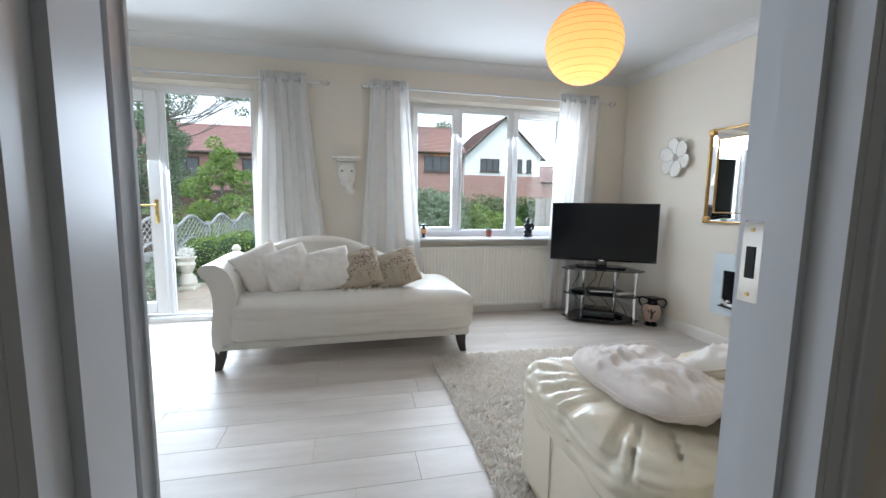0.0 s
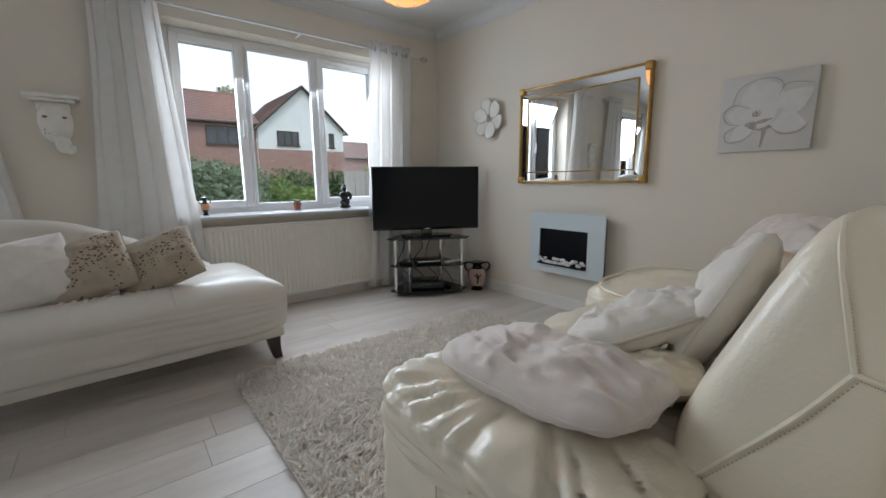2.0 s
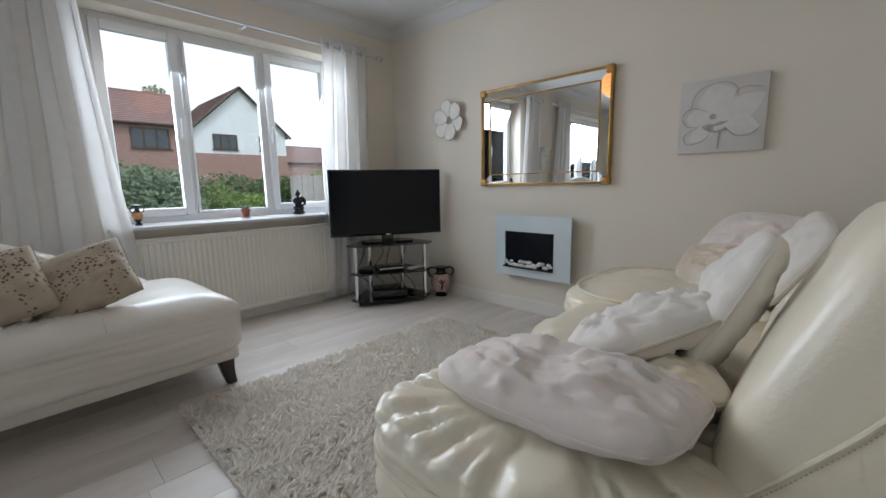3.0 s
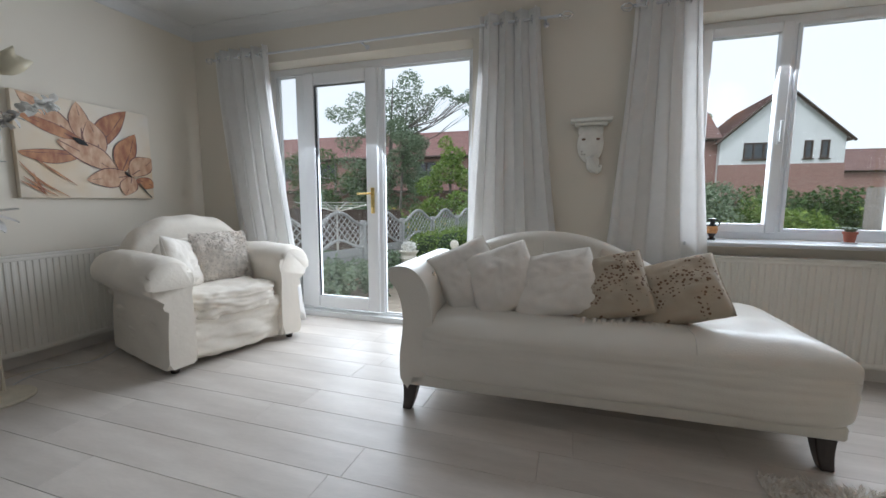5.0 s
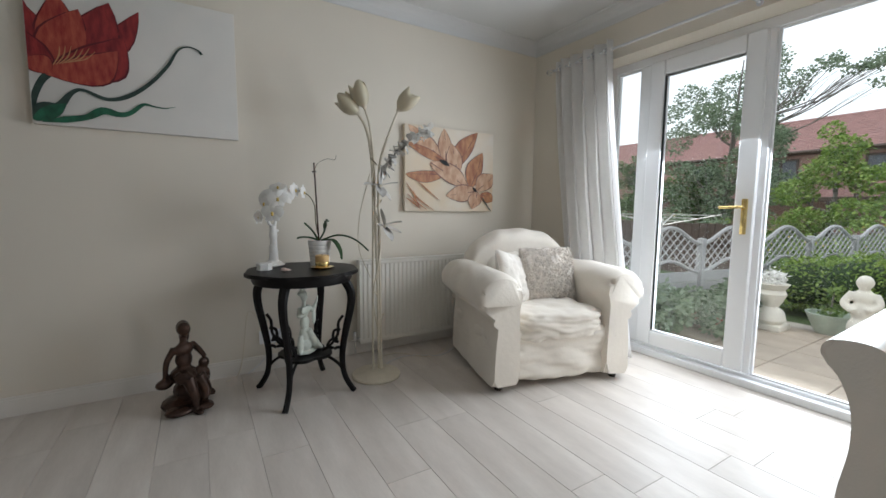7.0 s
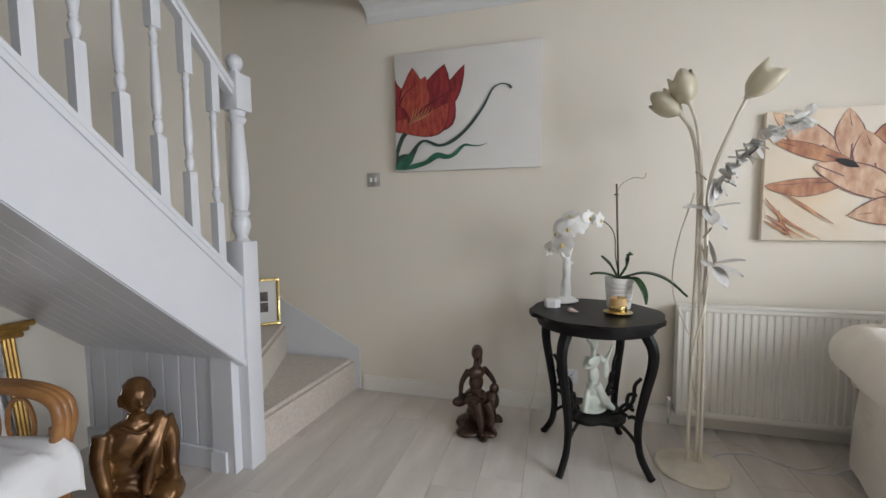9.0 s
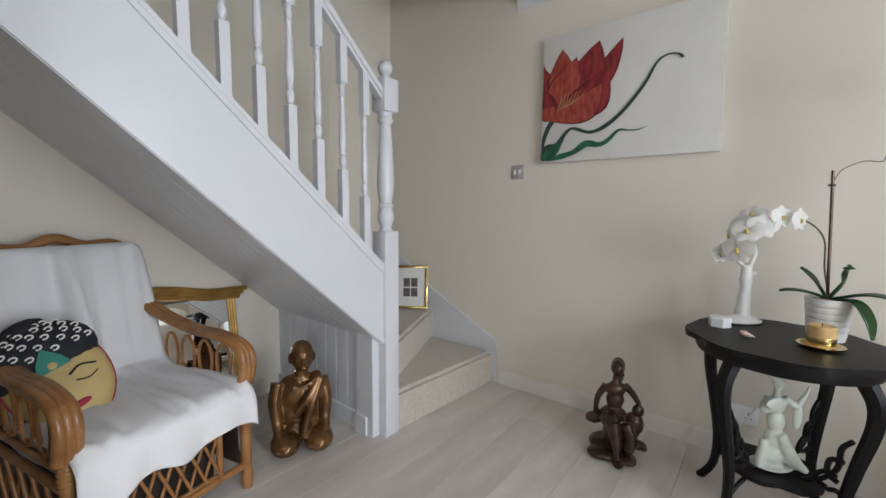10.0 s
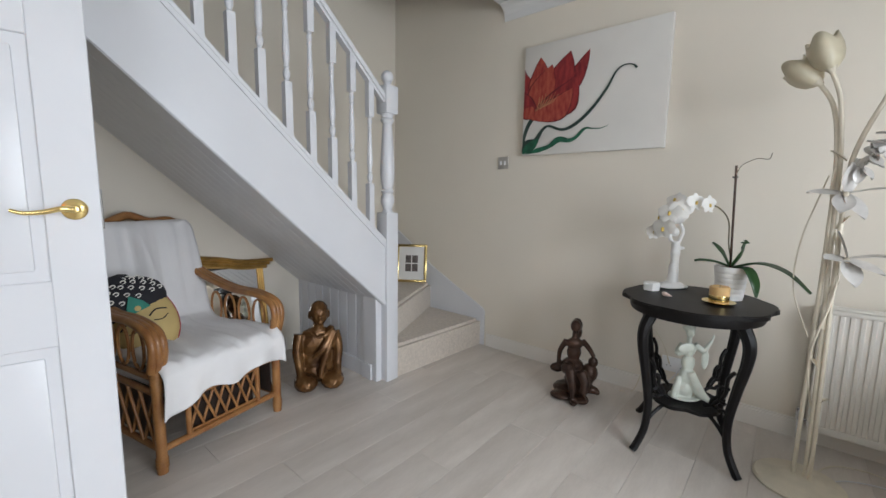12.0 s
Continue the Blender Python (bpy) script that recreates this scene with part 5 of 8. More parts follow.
class Painter:
    """Lays flat painted shapes on a canvas; u and v run 0..1 across it."""

    def __init__(self, owner, x, sign, y_start, z0, w, h):
        self.owner, self.x, self.sign, self.y, self.z, self.w, self.h, self.layer, self.wide = owner, x, sign, y_start, z0, w, h, 0, 1.0

    def at(self, u, v, lift=0.0):
        u, v = min(max(u * self.wide, 0.004), 0.996), min(max(v, 0.004), 0.996)
        return Vector((self.x + self.sign * (0.0006 + 0.00025 * self.layer + lift), self.y + self.sign * u * self.w, self.z + v * self.h))

    def shape(self, name, pts, mat):
        self.layer += 1
        bm = B()
        a = [bm.verts.new(self.at(u, v)) for u, v in pts]
        c = bm.verts.new(self.at(sum(p[0] for p in pts) / len(pts), sum(p[1] for p in pts) / len(pts), 0.0004))
        for i in range(len(a)):
            bm.faces.new((a[i], a[(i + 1) % len(a)], c))
        part(name, bm, mat, self.owner)

    def petal(self, name, base, tip, width, mat, edge=None, bend=0.0, n=9):
        (bx, by), (tx, ty) = base, tip
        dx, dy = tx - bx, (ty - by)
        ln = math.hypot(dx, dy)
        nx, ny = -dy / ln, dx / ln
        for grow, m in ((0.16, edge), (0.0, mat)):
            if m is None:
                continue
            left, right = [], []
            for i in range(n + 1):
                t = i / n
                wd = width * (0.5 + grow * 0.35) * (math.sin(3.14159 * min(1, t * 0.94 + 0.04)) ** 0.75) * (1.0 if t < 0.6 else (1 - (t - 0.6) * 0.9))
                if i == n:
                    wd = 0
                off = bend * math.sin(3.14159 * t)
                cx, cy = bx + dx * t + nx * off, by + dy * t + ny * off
                left.append((cx + nx * wd, cy + ny * wd))
                right.append((cx - nx * wd, cy - ny * wd))
            self.shape(name, left + right[::-1], m)

    def stroke(self, name, pts, widths, mat):
        self.layer += 1
        p = spline([(u, v, 0) for u, v in pts], 6)
        n = len(p)
        bm = B()
        rows = []
        for i, q in enumerate(p):
            d = (p[min(i + 1, n - 1)] - p[max(i - 1, 0)]).normalized()
            f = i / (n - 1) * (len(widths) - 1)
            k = min(int(f), len(widths) - 2)
            wd = widths[k] + (widths[k + 1] - widths[k]) * (f - k)
            rows.append((bm.verts.new(self.at(q.x - d.y * wd, q.y + d.x * wd)), bm.verts.new(self.at(q.x + d.y * wd, q.y - d.x * wd))))
        for r0, r1 in zip(rows, rows[1:]):
            bm.faces.new((r0[0], r1[0], r1[1], r0[1]))
        part(name, bm, mat, self.owner)


def east_canvas():
    c = thing("flower_canvas", pose(0, 0, 0), "square grey canvas with outlined pale flower", "painting")
    y0, y1, z0, z1 = 1.205, 1.603, 1.160, 1.550
    part("canvas", box(B(), EAST - 0.03, EAST - 0.001, y0, y1, z0, z1, 0.003, 2), CANVAS_GREY, c)
    p = Painter(c, EAST - 0.03, -1, y1, z0, y1 - y0, z1 - z0)
    for base, tip, w, bend in (((0.45, 0.45), (0.08, 0.5), 0.30, 0), ((0.45, 0.4), (0.14, 0.16), 0.24, 0), ((0.5, 0.5), (0.40, 0.94), 0.46, 0), ((0.55, 0.45), (0.97, 0.74), 0.30, 0), ((0.55, 0.42), (0.95, 0.28), 0.26, 0)):
        p.petal("painted_petal", base, tip, w, PEARL, None, bend)
    for line in (((0.13, 0.58), (0.19, 0.82), (0.35, 0.92), (0.55, 0.93), (0.67, 0.83), (0.63, 0.70)), ((0.64, 0.79), (0.76, 0.84), (0.97, 0.80)), ((0.58, 0.30), (0.70, 0.21), (0.86, 0.22), (0.97, 0.34)),
                 ((0.36, 0.56), (0.16, 0.63), (0.04, 0.53), (0.10, 0.39), (0.24, 0.36)), ((0.24, 0.36), (0.08, 0.26), (0.12, 0.13), (0.30, 0.16), (0.42, 0.30))):
        p.stroke("painted_outline", line, [0.002, 0.006, 0.004, 0.006, 0.002], SEPIA)
    p.stroke("painted_stem", [(0.49, 0.05), (0.50, 0.16), (0.51, 0.28)], [0.010, 0.010, 0.016], SEPIA)
    for base, tip, w, m in (((0.30, 0.36), (0.60, 0.30), 0.12, SEPIA), ((0.34, 0.42), (0.70, 0.50), 0.14, PEARL), ((0.44, 0.30), (0.66, 0.54), 0.14, PEARL), ((0.40, 0.36), (0.60, 0.42), 0.05, SEPIA)):
        p.petal("painted_shade", base, tip, w, m)
    bm = B()
    rnd = random.Random(8)
    for k in range(22):
        a, r = rnd.uniform(0, 6.28), rnd.uniform(0, 0.035)
        ball(bm, p.at(0.42 + r * 1.3 * math.cos(a), 0.48 + r * 1.2 * math.sin(a)), 0.006, sub=1)
    part("beaded_centre", bm, CHROME, c, "silver beaded flower centre")


east_canvas()


def wall_flower():
    f = thing("wall_flower", pose(EAST - 0.002, 3.41, 1.560, 0, -90, 0), "white metal flower with ridged petals on wall", "wall ornament")
    for k in range(6):
        a = 6.2832 * k / 6 + 0.2
        bm = B()
        pts = [(0.03, -0.02), (0.07, -0.055), (0.12, -0.066), (0.165, -0.045), (0.178, -0.012), (0.170, 0.0), (0.178, 0.015), (0.16, 0.05), (0.11, 0.066), (0.06, 0.05), (0.03, 0.02)]
        m = pose(0, 0, 0.006 + 0.006 * (k % 2), 0, -9, 0)
        prism(bm, pts, 0.006, Matrix.Rotation(a, 4, "Z") @ m)
        pet = part("petal", bm, PLASTER, f)
        q = [Matrix.Rotation(a, 4, "Z") @ m @ Vector((x, y, 0.006)) for x, y in pts] 
        part("petal_rim", tube(B(), q, 0.0028, 5), CHROME_DULL, pet)
    bm = B()
    rnd = random.Random(2)
    for k in range(40):
        a, r = k * 2.4, 0.038 * (k / 40) ** 0.5
        ball(bm, (r * math.cos(a), r * math.sin(a), 0.018 + 0.008 * (1 - (r / 0.038) ** 2)), 0.005, sub=1)
    lathe(bm, [(0.04, 0.002), (0.038, 0.018), (0.02, 0.022)], 18)
    part("beaded_centre", bm, CHROME_DULL, f, "silver beaded centre")


wall_flower()

# ---- pendant lamp ----
PAPER = translucent("rice_paper", (0.93, 0.54, 0.27), 0.5)


RIB = material("bamboo_rib", (0.45, 0.20, 0.05), 0.7)


def pendant():
    p = thing("pendant_lamp", pose(1.322, 2.405, 0), "round orange paper lantern hanging lit from ceiling", "ceiling lamp")
    r, zc = 0.212, 2.022
    prof = []
    n = 22
    for k in range(n * 2 + 1):
        a = -1.37 + 2.74 * k / (n * 2)
        rr = r * (1.0 if k % 2 == 0 else 0.985)
        prof.append((rr * math.cos(a), zc + r * math.sin(a)))
    part("paper_shade", lathe(B(), prof, 36, caps=False), PAPER, p, "ribbed orange paper shade", angle=60)
    for k in range(1, 14):
        a = -1.37 + 2.74 * k / 14
        q = [(1.002 * r * math.cos(a) * math.cos(h), 1.002 * r * math.cos(a) * math.sin(h), zc + r * math.sin(a)) for h in [6.2832 * i / 36 for i in range(37)]]
        part("rib", tube(B(), q, 0.0011, 4, caps=False), RIB, p)
    for zz in (zc - r * math.sin(1.37), zc + r * math.sin(1.37)):
        q = [(r * math.cos(1.37) * math.cos(a), r * math.cos(1.37) * math.sin(a), zz) for a in [6.2832 * i / 24 for i in range(25)]]
        part("wire_ring", tube(B(), q, 0.002, 5, caps=False), GLOSS, p)
    part("cord", tube(B(), [(0, 0, zc + 0.05), (0, 0, CEILING)], 0.004, 8), GLOSS, p)
    part("ceiling_rose", lathe(B(), [(0.045, CEILING - 0.022), (0.05, CEILING - 0.002)], 24), GLOSS, p)
    part("lamp_holder", lathe(B(), [(0.018, zc + 0.02), (0.02, zc + 0.075)], 14), GLOSS, p)
    bulb = bpy.data.materials.new("lit_bulb")
    bulb.use_nodes = True
    b = bulb.node_tree.nodes["Principled BSDF"]
    b.inputs["Emission Color"].default_value, b.inputs["Emission Strength"].default_value = (1.0, 0.70, 0.36, 1), 14
    part("bulb", ball(B(), (0, 0, zc - 0.005), 0.032), bulb, p, "glowing bulb")
    l = new("bulb_light", bpy.data.lights.new("bulb_light", "POINT"))
    l.data.energy, l.data.color, l.data.shadow_soft_size = 2.3, (1.0, 0.74, 0.44), 0.05
    l.location = (1.322, 2.405, zc - 0.06)


pendant()

# ---- north wall shelf and window board ornaments ----


def organic(name, label, cat, m, blobs, bars, mat, voxel=0.008, smooth_n=4):
    """One fused figure out of balls (x, y, z, r, sx, sy, sz) and bars (points, radii)."""
    bm = B()
    for x, y, z, r, sx, sy, sz in blobs:
        ball(bm, (x, y, z), r, (sx, sy, sz), 2)
    for pts, radii in bars:
        q = spline(pts, 5)
        n = len(q)
        rr = []
        for i in range(n):
            f = i / (n - 1) * (len(radii) - 1)
            k = min(int(f), len(radii) - 2)
            rr.append(radii[k] + (radii[k + 1] - radii[k]) * (f - k))
        tube(bm, q, rr, 10)
    ob = part(name, bm, mat, None, angle=180)
    ob.matrix_world = m
    tagged(ob, label, cat)
    r = ob.modifiers.new("fuse", "REMESH")
    r.mode, r.voxel_size, r.use_smooth_shade = "VOXEL", voxel, True
    s = ob.modifiers.new("soften", "SMOOTH")
    s.iterations, s.factor = smooth_n, 0.5
    return ob


def mask_shelf():
    s = thing("wall_bracket_shelf", pose(-0.02, NORTH, 0.02), "whitewashed carved bracket shelf on the wall", "shelf")
    part("shelf_board", box(B(), -0.125, 0.125, -0.115, -0.001, 1.492, 1.514, 0.007, 3), PLASTER, s)
    part("moulding", box(B(), -0.10, 0.10, -0.09, -0.001, 1.474, 1.491, 0.006, 3), PLASTER, s)
    bm = B()
    ball(bm, (0, -0.03, 1.36), 0.085, (0.95, 0.6, 1.45), 3)
    ball(bm, (0.02, -0.035, 1.235), 0.04, (1, 0.8, 1.5), 2)
    tube(bm, spline([(0.0, -0.06, 1.28), (0.03, -0.06, 1.21), (0.055, -0.05, 1.19), (0.06, -0.045, 1.225)], 5), [0.026] * 5 + [0.022] * 5 + [0.016] * 6, 10)
    box(bm, -0.075, 0.075, -0.055, -0.001, 1.42, 1.473, 0.012, 3)
    part("carved_bracket", bm, PLASTER, s, "carved whitewashed bracket", angle=180)
    for x, sx in ((-0.038, 1.6), (0.042, 1.4)):
        part("carved_hollow", ball(B(), (x, -0.071, 1.385), 0.011, (sx, 0.5, 0.7), 2), UMBER, s)
    bm = B()
    for k in range(6):
        ball(bm, (-0.05 + 0.018 * (k % 3), -0.070 + 0.004 * (k % 3), 1.31 - 0.018 * (k // 3)), 0.004, sub=1)
    part("pierced_dot", bm, UMBER, s)


mask_shelf()
SILL = WZ0 + 0.003
TERRACOTTA = material("terracotta", (0.32, 0.10, 0.06), 0.75, vary=0.1, scale=20)


def sill_vase():
    v = thing("small_amphora", pose(0.72, 4.22, SILL), "small black and orange two-handled vase", "vase")
    part("foot_and_neck", lathe(B(), [(0.020, 0), (0.021, 0.008), (0.012, 0.016), (0.024, 0.04), (0.030, 0.065), (0.026, 0.088), (0.013, 0.10), (0.012, 0.115), (0.022, 0.13), (0.022, 0.134)], 22), BLACKGLOSS, v)
    part("painted_band", lathe(B(), [(0.0255, 0.042), (0.0312, 0.065), (0.0272, 0.086)], 22, caps=False), material("ochre_glaze", (0.50, 0.24, 0.09), 0.4, vary=0.3, scale=60), v)
    for s in (-1, 1):
        part("handle", tube(B(), spline([(s * 0.013, 0, 0.122), (s * 0.034, 0, 0.118), (s * 0.036, 0, 0.095), (s * 0.025, 0, 0.086)], 5), 0.0035, 6), BLACKGLOSS, v)


sill_vase()
LEAF = translucent("green_leaf", (0.05, 0.12, 0.025), 0.25, 0.5)
LEAF_GREY = translucent("grey_green_leaf", (0.20, 0.26, 0.18), 0.2, 0.6)


def potted_succulent():
    p = thing("potted_plant", pose(1.41, 4.23, SILL), "small spiky plant in red clay pot", "potted plant")
    part("saucer", lathe(B(), [(0.034, 0), (0.038, 0.008), (0.030, 0.008)], 20), GLOSS, p)
    part("pot", lathe(B(), [(0.024, 0.008), (0.030, 0.055), (0.034, 0.055), (0.035, 0.068), (0.030, 0.068), (0.028, 0.058)], 22), TERRACOTTA, p)
    rnd = random.Random(6)
    for k in range(14):
        a, l = k * 2.4, rnd.uniform(0.045, 0.07)
        bm = B()
        tube(bm, [(0.006 * math.cos(a), 0.006 * math.sin(a), 0.058), (l * 0.5 * math.cos(a), l * 0.5 * math.sin(a), 0.09), (l * math.cos(a), l * math.sin(a), 0.092)], [0.005, 0.005, 0.0006], 5)
        part("leaf", bm, LEAF_GREY, p)


potted_succulent()
organic("black_figurine", "black stone seated figurine on window board", "figurine", pose(1.835, 4.20, SILL),
        [(0, 0, 0.015, 0.05, 1.1, 0.8, 0.35), (0, 0, 0.055, 0.045, 1, 0.8, 1), (-0.005, 0, 0.11, 0.036, 1, 0.85, 1.2), (-0.008, -0.005, 0.175, 0.024, 1, 1, 1.1), (0.0, 0.0, 0.205, 0.014, 1, 1, 1), (0.03, 0, 0.13, 0.02, 1, 1, 1.5), (-0.035, -0.02, 0.06, 0.025, 1, 1, 0.8)],
        [([(0.02, 0, 0.15), (0.05, -0.01, 0.12), (0.04, -0.02, 0.08)], [0.014, 0.013, 0.012]), ([(-0.03, 0, 0.14), (-0.045, -0.015, 0.11), (-0.02, -0.035, 0.10)], [0.013, 0.012, 0.01])], BLACKGLOSS, 0.004, 2)

# ---- west wall paintings ----
RED1 = material("crimson_oil_paint", (0.14, 0.008, 0.014), 0.5, color2=(0.32, 0.03, 0.03), scale=14, stretch=(1, 3, 1), bump=0.3, bump_scale=90)
RED2 = material("vermilion_oil_paint", (0.25, 0.018, 0.02), 0.5, color2=(0.42, 0.09, 0.05), scale=16, stretch=(1, 3, 1), bump=0.3, bump_scale=90)
DARKRED = material("maroon_oil_paint", (0.10, 0.008, 0.014), 0.5, vary=0.2, scale=20)
GREEN1 = material("deep_green_oil_paint", (0.012, 0.07, 0.04), 0.5, color2=(0.03, 0.17, 0.09), scale=22, bump=0.3, bump_scale=90)
GREEN2 = material("olive_oil_paint", (0.03, 0.055, 0.045), 0.5, vary=0.25, scale=30)


def tulip_painting():
    y0, y1, z0, z1 = 0.898, 1.783, 1.440, 2.146
    c = thing("tulip_painting", pose(0, 0, 0), "large white canvas painted with a red tulip", "painting")
    part("canvas", box(B(), WEST + 0.001, WEST + 0.038, y0, y1, z0, z1, 0.003, 2), CANVAS, c)
    p = Painter(c, WEST + 0.038, 1, y0, z0, y1 - y0, z1 - z0)
    p.wide = 1.05
    b = (0.085, 0.35)
    p.stroke("painted_stem", [(0.0, 0.03), (0.012, 0.16), (0.045, 0.28), (0.09, 0.36)], [0.010, 0.014, 0.016, 0.020], GREEN2)
    p.petal("painted_petal", b, (-0.02, 0.80), 0.14, RED1, DARKRED)
    p.petal("painted_petal", b, (0.125, 0.885), 0.17, RED2, DARKRED, -0.02)
    p.petal("painted_petal", (0.14, 0.38), (0.475, 0.865), 0.13, RED1, DARKRED, -0.05)
    p.petal("painted_petal", b, (0.345, 0.885), 0.22, RED1, DARKRED, -0.045)
    p.petal("painted_petal", b, (0.215, 0.80), 0.19, RED2, DARKRED, 0.01)
    p.petal("painted_petal", b, (-0.03, 0.62), 0.2, RED1, DARKRED, 0.05)
    p.petal("painted_petal", b, (0.40, 0.66), 0.23, RED1, DARKRED, -0.075)
    p.petal("painted_petal", (0.06, 0.345), (0.37, 0.56), 0.19, RED2, DARKRED, -0.07)
    p.petal("painted_petal", b, (-0.02, 0.42), 0.12, RED2, DARKRED, -0.02)
    for k in range(7):
        p.stroke("painted_streak", [(0.10 + 0.012 * k, 0.40 + 0.006 * k), (0.125 + 0.018 * k, 0.47), (0.13 + 0.024 * k, 0.53 + 0.008 * (k % 3))], [0.002, 0.0035, 0.001], material("ochre_streak_paint", (0.45, 0.22, 0.10), 0.5) if k == 0 else bpy.data.materials["ochre_streak_paint"])
    p.stroke("painted_leaf", [(0.012, 0.02), (0.05, 0.11), (0.11, 0.13), (0.16, 0.22), (0.21, 0.255), (0.31, 0.21), (0.40, 0.245), (0.50, 0.35), (0.595, 0.505), (0.65, 0.635), (0.70, 0.675), (0.75, 0.665), (0.772, 0.635)], [0.018, 0.034, 0.022, 0.012, 0.010, 0.012, 0.014, 0.011, 0.009, 0.006, 0.005, 0.005, 0.008], GREEN2)
    p.petal("painted_leaf", (0.01, 0.02), (0.14, 0.15), 0.075, GREEN1, GREEN2)
    p.stroke("painted_leaf", [(0.04, 0.015), (0.13, 0.04), (0.22, 0.07), (0.29, 0.125), (0.36, 0.11), (0.41, 0.13), (0.47, 0.20), (0.52, 0.195), (0.57, 0.19), (0.625, 0.21)], [0.004, 0.022, 0.018, 0.026, 0.018, 0.014, 0.010, 0.005, 0.004, 0.001], GREEN1)
    p.stroke("painted_signature", [(0.88, 0.055), (0.892, 0.06), (0.905, 0.055)], [0.001, 0.0015, 0.001], PEARL)


tulip_painting()
RUST = material("rust_oil_paint", (0.24, 0.06, 0.02), 0.5, color2=(0.56, 0.27, 0.11), scale=11, stretch=(1, 2, 1), bump=0.3, bump_scale=90)
TAN = material("tan_oil_paint", (0.38, 0.17, 0.08), 0.5, color2=(0.68, 0.46, 0.30), scale=12, stretch=(1, 2, 1), bump=0.3, bump_scale=90)
PLUM = material("plum_oil_paint", (0.13, 0.045, 0.035), 0.5, vary=0.25, scale=20)
IVORY = material("ivory_canvas", (0.80, 0.75, 0.67), 0.75, color2=(0.76, 0.60, 0.40), scale=2.6, bump=0.25, bump_scale=300)


def lily_painting():
    y0, y1, z0, z1 = 2.87, 3.682, 1.025, 1.660
    c = thing("lily_painting", pose(0, 0, 0), "unframed canvas of rust and gold lilies", "painting")
    part("canvas", box(B(), WEST + 0.001, WEST + 0.038, y0, y1, z0, z1, 0.003, 2), IVORY, c)
    p = Painter(c, WEST + 0.038, 1, y0, z0, y1 - y0, z1 - z0)
    for base, tip, w, m, bend in (((0.40, 0.60), (0.03, 1.0), 0.17, TAN, 0.0), ((0.43, 0.60), (0.41, 1.0), 0.14, TAN, 0.0), ((0.52, 0.52), (0.80, 1.0), 0.18, RUST, 0.03),
                                  ((0.45, 0.58), (0.0, 0.80), 0.10, RUST, 0.0), ((0.56, 0.46), (0.49, 0.83), 0.17, TAN, 0.0), ((0.42, 0.45), (-0.02, 0.43), 0.13, RUST, 0.03), ((0.26, 0.58), (0.70, 0.28), 0.20, TAN, 0.03),
                                  ((0.72, 0.30), (0.86, 0.75), 0.18, RUST, 0.03), ((0.80, 0.26), (0.43, 0.19), 0.20, TAN, 0.0), ((0.80, 0.27), (1.02, 0.48), 0.20, TAN, 0.02), ((0.80, 0.25), (0.735, 0.03), 0.15, TAN, 0.0), ((0.84, 0.22), (1.02, 0.14), 0.13, RUST, 0.0)):
        p.petal("painted_petal", base, tip, w, m, PLUM, bend)
        p.stroke("painted_vein", [(base[0], base[1]), ((base[0] + tip[0]) / 2 + 0.01, (base[1] + tip[1]) / 2), (base[0] * 0.12 + tip[0] * 0.88, base[1] * 0.12 + tip[1] * 0.88)], [0.004, 0.005, 0.001], PLUM)
    for a in (((0.0, 0.34), (0.12, 0.16), (0.30, 0.01)), ((0.02, 0.20), (0.12, 0.10), (0.22, 0.02)), ((0.0, 0.16), (0.08, 0.10), (0.16, 0.02)), ((0.08, 0.24), (0.11, 0.12), (0.15, 0.03)), ((0.10, 0.38), (0.22, 0.26), (0.36, 0.13))):
        p.stroke("painted_blade", a, [0.003, 0.010, 0.002], RUST)
    p.petal("painted_centre", (0.36, 0.62), (0.47, 0.55), 0.05, BLACKMATT)
    p.petal("painted_centre", (0.74, 0.30), (0.80, 0.24), 0.03, BLACKMATT)
    p.stroke("painted_stem", [(0.86, 0.18), (0.92, 0.08), (0.97, 0.01)], [0.007, 0.006, 0.006], GREEN2)


lily_painting()

# ---- side table with ornaments ----
TX, TY, TZ = -2.875, 2.05, 0.705


